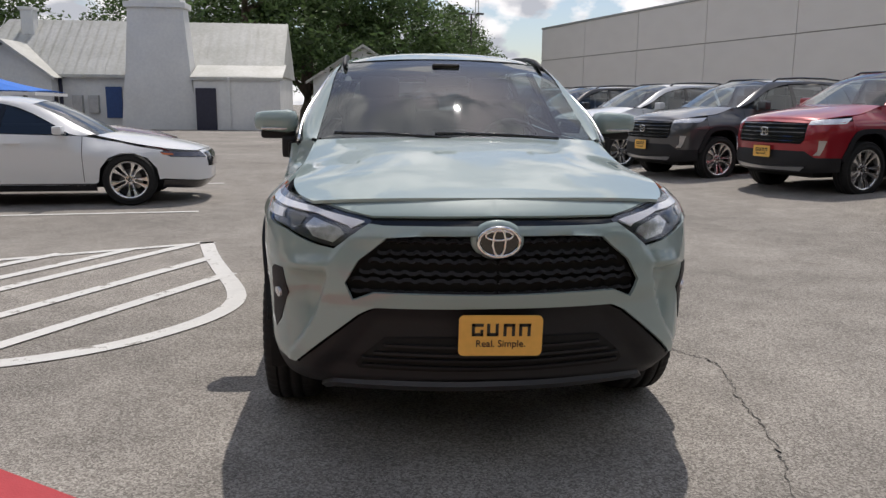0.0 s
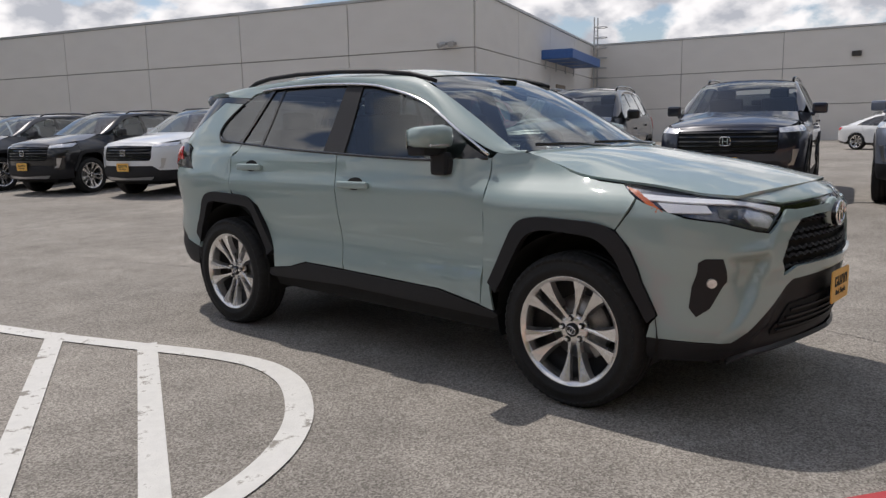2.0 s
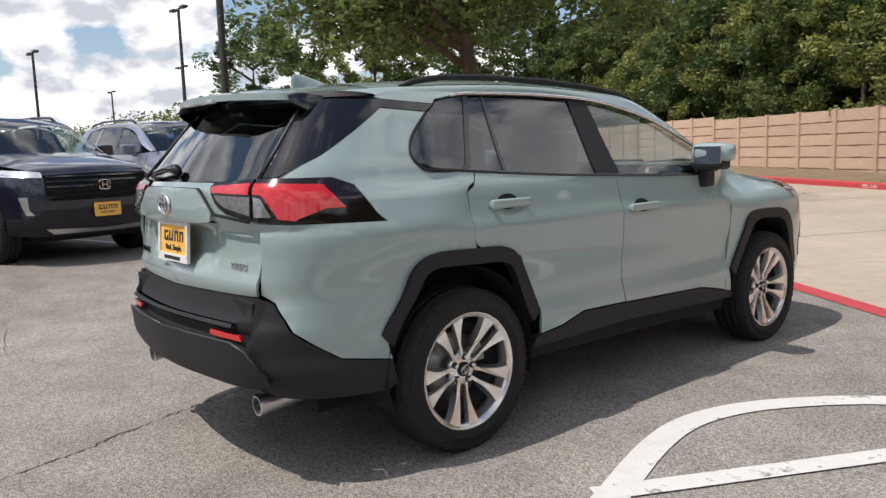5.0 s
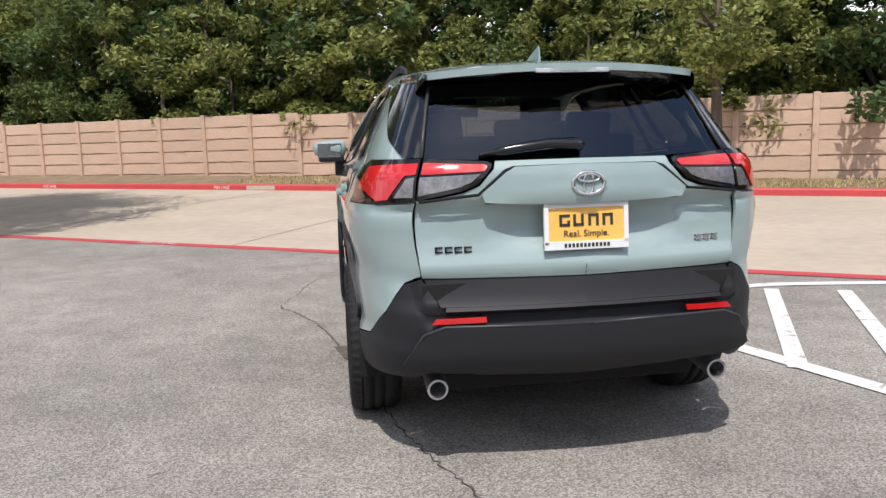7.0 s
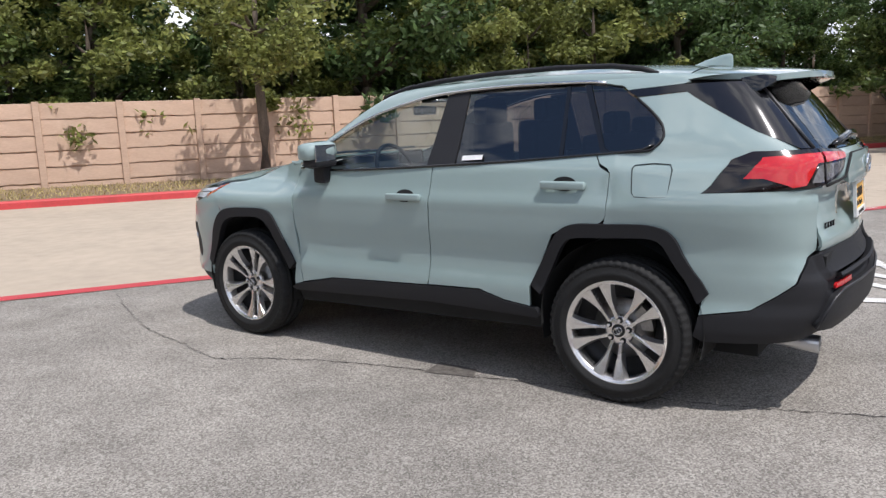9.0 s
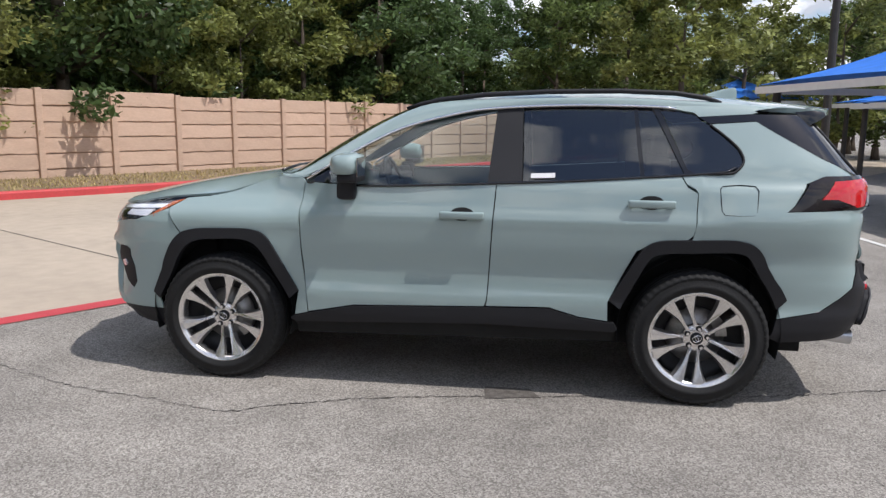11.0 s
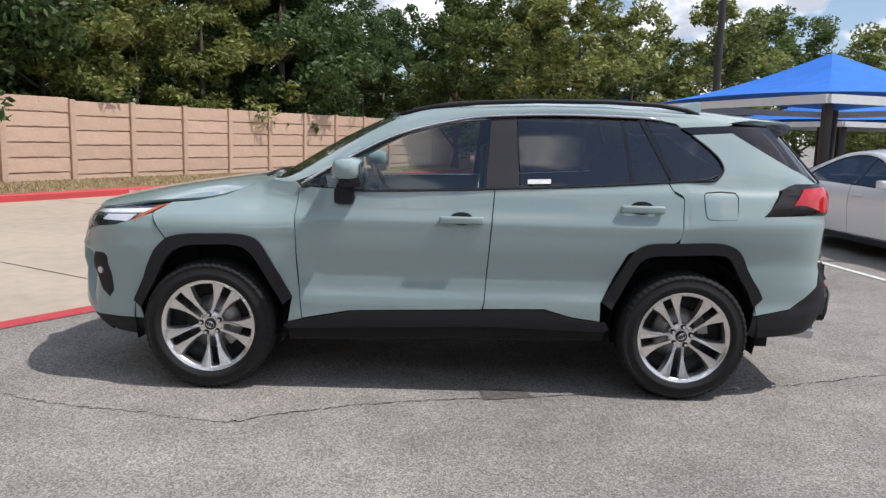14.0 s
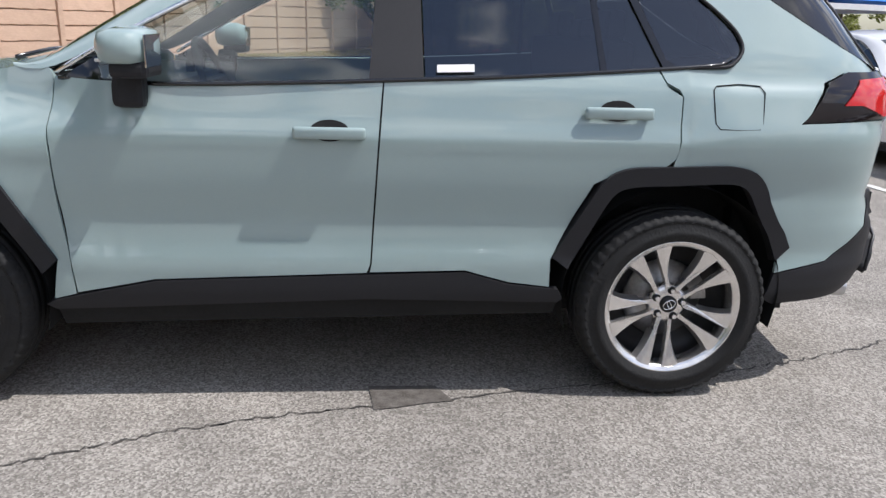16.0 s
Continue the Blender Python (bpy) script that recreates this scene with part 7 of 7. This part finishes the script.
def canopy(corners, z, rise, n_posts=True):
    """A square shade canopy on posts."""
    c = new("shade_canopy")
    tagged(c, "bright blue fabric shade canopy on steel posts", "canopy", "car park canopies")
    P = [Vector((x, y, z)) for x, y in corners]
    top = sum(P, Vector()) / 4 + Vector((0, 0, rise))
    V, F = [], []
    n = 9
    for i in range(4):
        a, b = P[i], P[(i + 1) % 4]
        k = len(V)
        for r in range(n):
            for j in range(n):
                e = a.lerp(b, j / (n - 1)) - Vector((0, 0, 0.0)) + Vector((0, 0, 0.16 * 4 * (j / (n - 1)) * (1 - j / (n - 1)) * 0.35))
                v = e.lerp(top, r / (n - 1))
                v.z -= 0.1 * math.sin(math.pi * r / (n - 1))
                V.append(v)
        for r in range(n - 1):
            for j in range(n - 1):
                F.append((k + r * n + j, k + r * n + j + 1, k + (r + 1) * n + j + 1, k + (r + 1) * n + j))
    part("canopy_fabric", (V, F, True), M_BLUE, c, "bright blue stretched fabric")
    for i in range(4):
        a, b = P[i], P[(i + 1) % 4]
        bm = bmesh.new(); d = b - a
        vs = box(bm, (0, 0, 0), (d.length, 0.1, 0.13))
        bmesh.ops.transform(bm, matrix=Matrix.Translation((a + b) / 2 - Vector((0, 0, 0.1))) @ Matrix.Rotation(math.atan2(d.y, d.x), 4, "Z"), verts=vs)
        part("edge_beam", bm, M_PLATEW, c)
        bm = bmesh.new(); q = P[i].lerp(top, 0.12); cyl(bm, (q.x, q.y, 0), (q.x, q.y, z), 0.08, seg=12); part("post", bm, M_DPOLE, c)
    return c


canopy([(-6.25, 5.6), (-11.3, 4.5), (-12.5, 8.9), (-7.7, 9.7)], 2.25, 0.92)
canopy([(-17.5, 11.0), (-23, 9.8), (-24.2, 15), (-18.5, 16.2)], 2.2, 0.9)
canopy([(-13.8, 9.8), (-19, 9.0), (-20.2, 13), (-15, 14.2)], 2.1, 0.9)
canopy([(-26, 6.0), (-31, 5.0), (-32, 10), (-27, 11)], 2.4, 0.9)
canopy([(-13.0, 26), (-19, 25), (-20, 31), (-14, 32)], 1.75, 0.9)
canopy([(52, -20), (60, -20), (60, -27), (52, -27)], 2.9, 1.2)
canopy([(44, -14), (50, -14), (50, -20), (44, -20)], 2.6, 0.9)


def lamp_post(x, y, h, base=False):
    p = new("lamp_post"); tagged(p, "tall dark steel lamp post" + (" on a round concrete base" if base else " with a flat lamp head"), "lamp post", "car park lamp posts")
    bm = bmesh.new(); cyl(bm, (x, y, 0.0), (x, y, h), 0.11, 0.08, 12); part("pole", bm, M_DPOLE, p)
    part("lamp_arm", cubes(((x, y, h), (1.5, 0.08, 0.08))), M_DPOLE, p)
    for s in (-0.75, 0.75):
        part("lamp_head", cubes(((x + s, y, h + 0.02), (0.6, 0.32, 0.14)), bevel=0.03), M_DPOLE, p)
    if base:
        bm = bmesh.new(); cyl(bm, (x, y, -0.02), (x, y, 0.75), 0.36, 0.34, 24); part("base", bm, M_KERB, p, "round concrete base")


for x, y, h, b in ((16.2, -5.5, 9.5, True), (41, -14.4, 10, False), (52, -9.0, 8.5, False), (70, -10, 9, False), (60, -22, 9, False), (85, -24, 9, False), (-15.5, 7.2, 9.5, False), (8.6, 62, 9.0, False)):
    lamp_post(x, y, h, b)
mast = new("radio_mast"); tagged(mast, "thin lattice radio mast far away", "mast")
for s in (-0.5, 0.5):
    bm = bmesh.new(); cyl(bm, (14.5 + s, 100, 0), (14.5 + s * 0.2, 100, 19), 0.1, 0.05, 6); part("leg", bm, M_STEEL, mast)
for k in range(9):
    part("brace", cubes(((14.5, 100, 2 * k + 1), (1.0 - 0.09 * k, 0.08, 0.08))), M_STEEL, mast)

# planted island
isl = smooth_curve([(7.3, -9.6), (6.95, -7.6), (7.2, -5.8), (8.3, -4.8), (10.4, -4.3), (14, -3.9), (18, -3.5)], 6)
k2 = kerb_run(isl, kerb_prof, "kerb_island", M_KERB, -1)
tagged(k2, "pale concrete kerb round a planted island", "kerb", kind="structure")
rows = [[(x, y) for x, y in isl], [(x + 1.0, y - 0.6) for x, y in isl], [(max(x + 3, 10), y - 4) for x, y in isl], [(max(x + 5, 12), y - 7) for x, y in isl]]
lawn = drape(rows, 0.13, "island_soil", M_LAWN)
tagged(lawn, "dry soil and straw-coloured grass of a planted island", "verge", kind="structure")
spots = []
rng = random.Random(9)
while len(spots) < 16000:
    i = rng.randrange(len(isl) - 1)
    t, r = rng.random(), rng.random() ** 0.8 * 5
    x, y = isl[i][0] + (isl[i + 1][0] - isl[i][0]) * t, isl[i][1] + (isl[i + 1][1] - isl[i][1]) * t
    x, y = x + 0.25 + r * 0.6, y - 0.1 - r
    spots.append((x, y, ground_z(x, y) + 0.12))
blades("grass", spots, 0.09, M_STRAW, "dry straw-coloured grass on the planted island", 0.02)

# ---- trees ----
def leaf_cloud(V, F, c, r, n, size, rng, flat=0.8):
    for _ in range(n):
        while True:
            d = Vector((rng.uniform(-1, 1), rng.uniform(-1, 1), rng.uniform(-1, 1)))
            if 0.05 < d.length < 1:
                break
        d *= 0.55 + 0.45 * d.length
        p = Vector(c) + Vector((d.x * r, d.y * r, d.z * r * flat))
        s = size * rng.uniform(0.6, 1.3)
        a = Vector((rng.gauss(0, 1), rng.gauss(0, 1), rng.gauss(0, 0.6))).normalized()
        b = a.cross(Vector((rng.gauss(0, 1), rng.gauss(0, 1), rng.gauss(0, 1)))).normalized()
        i = len(V)
        V += [p - a * s, p + b * s * 0.42 - a * s * 0.1, p + a * s, p - b * s * 0.42]
        F.append((i, i + 1, i + 2, i + 3))


def build_tree(seed, h, spread, trunk_r, bare, leafm, clumps=60, leaves=110, size=0.1, lean=(0, 0), low=False, clump=0.36):
    rng = random.Random(seed)
    t = new("tree")
    pts = [(lean[0] * k * k * h, lean[1] * k * k * h, h * 0.75 * k) for k in (0, 0.08, 0.25, 0.5, 0.75, 1.0)]
    rad = [trunk_r * 1.5, trunk_r * 1.1, trunk_r, trunk_r * 0.75, trunk_r * 0.5, trunk_r * 0.2]
    pts = [(x + rng.uniform(-0.05, 0.05) * h * 0.1, y + rng.uniform(-0.05, 0.05) * h * 0.1, z) for x, y, z in pts]
    part("trunk", tube(pts, rad, 10), M_BARK, t, "rough grey-brown trunk")
    ends = []
    for k in range(9):
        f = rng.uniform(bare, 0.95)
        i = f * (len(pts) - 1)
        a, b = Vector(pts[int(i)]), Vector(pts[min(int(i) + 1, 5)])
        s = a.lerp(b, i - int(i))
        w = rng.uniform(0, 6.28)
        L = spread * rng.uniform(0.55, 1.0)
        e = s + Vector((math.cos(w) * L, math.sin(w) * L, rng.uniform(0.15, 0.6) * L))
        m = s.lerp(e, 0.5) + Vector((rng.uniform(-0.2, 0.2), rng.uniform(-0.2, 0.2), 0.12 * L))
        r0 = trunk_r * 0.45
        part("limb", tube([s, m, e], [r0, r0 * 0.6, r0 * 0.2], 7), M_BARK, t)
        ends += [e, m, s.lerp(e, 0.75)]
    V, F = [], []
    top = Vector(pts[-1])
    for k in range(clumps):
        if k < len(ends):
            c = ends[k]
        else:
            w, q = rng.uniform(0, 6.28), math.sqrt(rng.random()) * spread
            zz = rng.uniform(0.12 if low else max(0.3, bare), 1.0)
            q *= math.sin(math.pi * min(0.93, 0.25 + 0.65 * zz)) * 1.15
            c = Vector((pts[3][0] + math.cos(w) * q, pts[3][1] + math.sin(w) * q, h * zz))
        leaf_cloud(V, F, c, rng.uniform(0.4, 1.0) * spread * clump, leaves, size, rng)
    part("crown", (V, F), leafm, t, "dense crown of small leaves")
    return t


kinds = [build_tree(11, 8.6, 2.9, 0.16, 0.25, M_LEAF[0], 84, 150, 0.125, low=True, clump=0.27), build_tree(12, 7.4, 2.6, 0.13, 0.3, M_LEAF[1], 78, 150, 0.12, low=True, clump=0.27),
         build_tree(13, 9.6, 3.1, 0.2, 0.3, M_LEAF[2], 90, 150, 0.13, low=True, clump=0.27), build_tree(14, 6.6, 2.4, 0.11, 0.2, M_LEAF[1], 70, 150, 0.115, low=True, clump=0.27)]
labels = ["mid-green leafy tree behind the fence", "yellow-green leafy tree behind the fence", "tall dark green tree behind the fence", "small yellow-green tree behind the fence"]
rng = random.Random(21)
first = [True] * 4
for row, (off, step, k0) in enumerate(((-2.4, 2.6, -62), (-5.2, 3.0, -62), (-9.0, 3.6, -62))):
    s = k0
    while s < (28.5 if row < 2 else 22):
        k = rng.choice((0, 1, 1, 2, 3) if row == 0 else (0, 2, 2, 1))
        x, y = kerb_pt(s + rng.uniform(-0.5, 0.5), off + rng.uniform(-0.6, 0.6))
        sc = rng.uniform(0.8, 1.1) * (0.8 if s > 17 else 1.0) * (0.85 if row == 0 else 1.05) * (0.68 if x < -42 else 1.0)
        m = Matrix.Translation((x, y, ground_z(x, y) + 0.1)) @ Matrix.Rotation(rng.uniform(0, 6.28), 4, "Z")
        if first[k]:
            o = kinds[k]; o.matrix_basis = m; first[k] = False
        else:
            o = copy_thing(kinds[k], m)
        o.scale = (sc, sc, sc * rng.uniform(0.9, 1.1))
        tagged(o, labels[k], "tree", "trees behind the fence")
        s += step * rng.uniform(0.75, 1.2)
# far woods
V, F = [], []
for i in range(1500):
    s, off = rng.uniform(-60, 60), rng.uniform(-26, -12)
    x, y = kerb_pt(s, off)
    hmax = (10.5 if s < 14 else 7.5) * (0.5 if s > 24 else 1.0)
    leaf_cloud(V, F, (x, y, rng.uniform(0.5, hmax)), rng.uniform(0.8, 1.6), 26, 0.26, rng)
tagged(part("far_woods", (V, F), M_LEAF[2]), "dense dark green woods behind the trees", "woods", kind="stuff")
V, F = [], []
for i in range(1700):
    x, y = rng.uniform(60, 150), rng.uniform(-75, -30)
    leaf_cloud(V, F, (x, y, rng.uniform(0, 1) ** 1.3 * 7.5), rng.uniform(1.2, 2.4), 40, 0.3, rng)
tagged(part("far_woods", (V, F), M_LEAF[0]), "distant green treeline", "woods", kind="stuff")

t = build_tree(31, 8.4, 4.4, 0.215, 0.5, M_LEAF[0], 240, 240, 0.10, lean=(-0.03, 0.12))
t.matrix_basis = Matrix.Translation((10.0, -8.87, 0.1)); tagged(t, "mature tree with a rough trunk on the planted island", "tree")
t = build_tree(33, 6.4, 1.9, 0.115, 0.5, M_LEAF[1], 34, 110, 0.08)
t.matrix_basis = Matrix.Translation((-7.0, -9.85, 0.1)); tagged(t, "slender tree with bare lower branches before the fence", "tree")
for i, (x, y) in enumerate(((-24, 3), (-28, 8), (-33, 4), (-30, 14), (-36, 10), (-27, 19), (-41, 17), (-35, 22), (-22, 24), (-44, 6), (-30, 28), (-24, 33), (-25, 0.5), (-21, 4.5), (-29, 2), (-34, 0), (-38, 5), (-26, 11), (-32, 17), (-39, 12), (-28, 5.5), (-36, 15))):
    o = copy_thing(kinds[(0, 1, 3)[i % 3]], Matrix.Translation((x, y, 0)) @ Matrix.Rotation(i * 1.7, 4, "Z")); o.scale = (0.84 + 0.1 * (i % 3),) * 3
    tagged(o, "green leafy tree beyond the blue canopies", "tree", "trees beyond the canopies")
for i, (x, y) in enumerate(((38, -26), (34, -30), (43, -31), (47, -25), (40, -36), (52, -31), (30, -33), (57, -27))):
    o = copy_thing(kinds[(0, 2, 1)[i % 3]], Matrix.Translation((x, y, 0)) @ Matrix.Rotation(i * 2.1, 4, "Z")); o.scale = (1.35,) * 3
    tagged(o, "tall green tree beyond the planted island", "tree", "trees beyond the island")
oaks = build_tree(41, 13, 6.5, 0.5, 0.3, M_LEAF[2], 90, 150, 0.22)
oaks.matrix_basis = Matrix.Translation((1.5, 62, 0)); tagged(oaks, "large dark oak behind the white house", "tree", "oaks behind the house")
for x, y, sc in ((-9.0, 53, 1.0), (-5.0, 58, 1.1), (7.0, 72, 0.8), (-30, 55, 1.0), (-38, 48, 1.0), (-14, 66, 0.85), (-21, 68, 0.8), (12, 95, 0.8), (-3, 75, 0.9)):
    o = copy_thing(oaks, Matrix.Translation((x, y, 0)) @ Matrix.Rotation(x, 4, "Z")); o.scale = (sc, sc, sc)
bush = new("shrub"); tagged(bush, "rounded yellow-green shrub by the small house", "shrub")
V, F = [], []
for i in range(40):
    leaf_cloud(V, F, (-1.2 + rng.uniform(-1.8, 1.8), 41 + rng.uniform(-1, 1), rng.uniform(0.4, 2.4)), 0.7, 60, 0.09, rng)
part("foliage", (V, F), M_LEAF[1], bush)
part("stem", tube([(-1.2, 41, 0), (-1.2, 41, 1.5)], 0.08, 8), M_BARK, bush)

# ---- far clutter ----
def box_truck(x, y, face, colour, label):
    t = new("box_truck"); tagged(t, label, "truck", "vehicles beyond the car park")
    part("box_body", cubes(((0, 1.2, 1.75), (2.3, 5.0, 2.4)), bevel=0.06), colour, t)
    part("cab", cubes(((0, -2.2, 1.25), (2.2, 1.9, 1.5)), ((0, -3.3, 0.95), (2.1, 1.2, 0.9)), bevel=0.12), P_WHITE, t)
    part("windshield", cubes(((0, -3.12, 1.65), (1.8, 0.1, 0.55)), bevel=0.02), M_BLACK, t)
    for sx in (-1, 1):
        part("side_window", cubes(((sx * 1.1, -2.3, 1.6), (0.03, 1.1, 0.5))), M_BLACK, t)
        part("stripe", cubes(((sx * 1.16, 1.2, 1.2), (0.02, 4.8, 0.25))), M_AMBER, t)
    wheels(t, 0.95, (-2.6, 2.0), 0.40, 1.08, wheel=spare)
    t.matrix_basis = heading(x, y, face)


box_truck(56, -15.5, 200, P_WHITE, "white box truck with an orange stripe beyond the car park")
box_truck(62, -10.5, 190, P_RED, "white cab truck with a red box body far away")
wire = new("chain_link_fence"); tagged(wire, "dark mesh-covered chain link fence beyond the car park", "fence")
M_MESH = mat("fence_screen", (0.09, 0.085, 0.07), 0.9, var=0.3, scale=2)
for k in range(12):
    x0, y0 = 34 + 3 * k, -17.5 - 1.0 * k
    bm = bmesh.new(); cyl(bm, (x0, y0, 0), (x0, y0, 2.2), 0.05, seg=8); part("post", bm, M_STEEL, wire)
    part("screen", cubes(((x0 + 1.5, y0 - 0.5, 1.05), (3.0, 0.04, 1.9))), M_MESH, wire)
    wire.children[-1].matrix_basis = Matrix.Translation((x0 + 1.5, y0 - 0.5, 0)) @ Matrix.Rotation(-0.32, 4, "Z") @ Matrix.Translation((-x0 - 1.5, -y0 + 0.5, 0))
sign = new("traffic_sign"); tagged(sign, "white rectangular sign on a thin post in the verge", "sign")
bm = bmesh.new(); cyl(bm, (17.5, -12.0, 0), (17.5, -12.0, 2.1), 0.03, seg=8); part("post", bm, M_STEEL, sign)
part("sign_board", cubes(((17.46, -12.0, 1.9), (0.02, 0.45, 0.6)), bevel=0.004), M_PLATEW, sign)
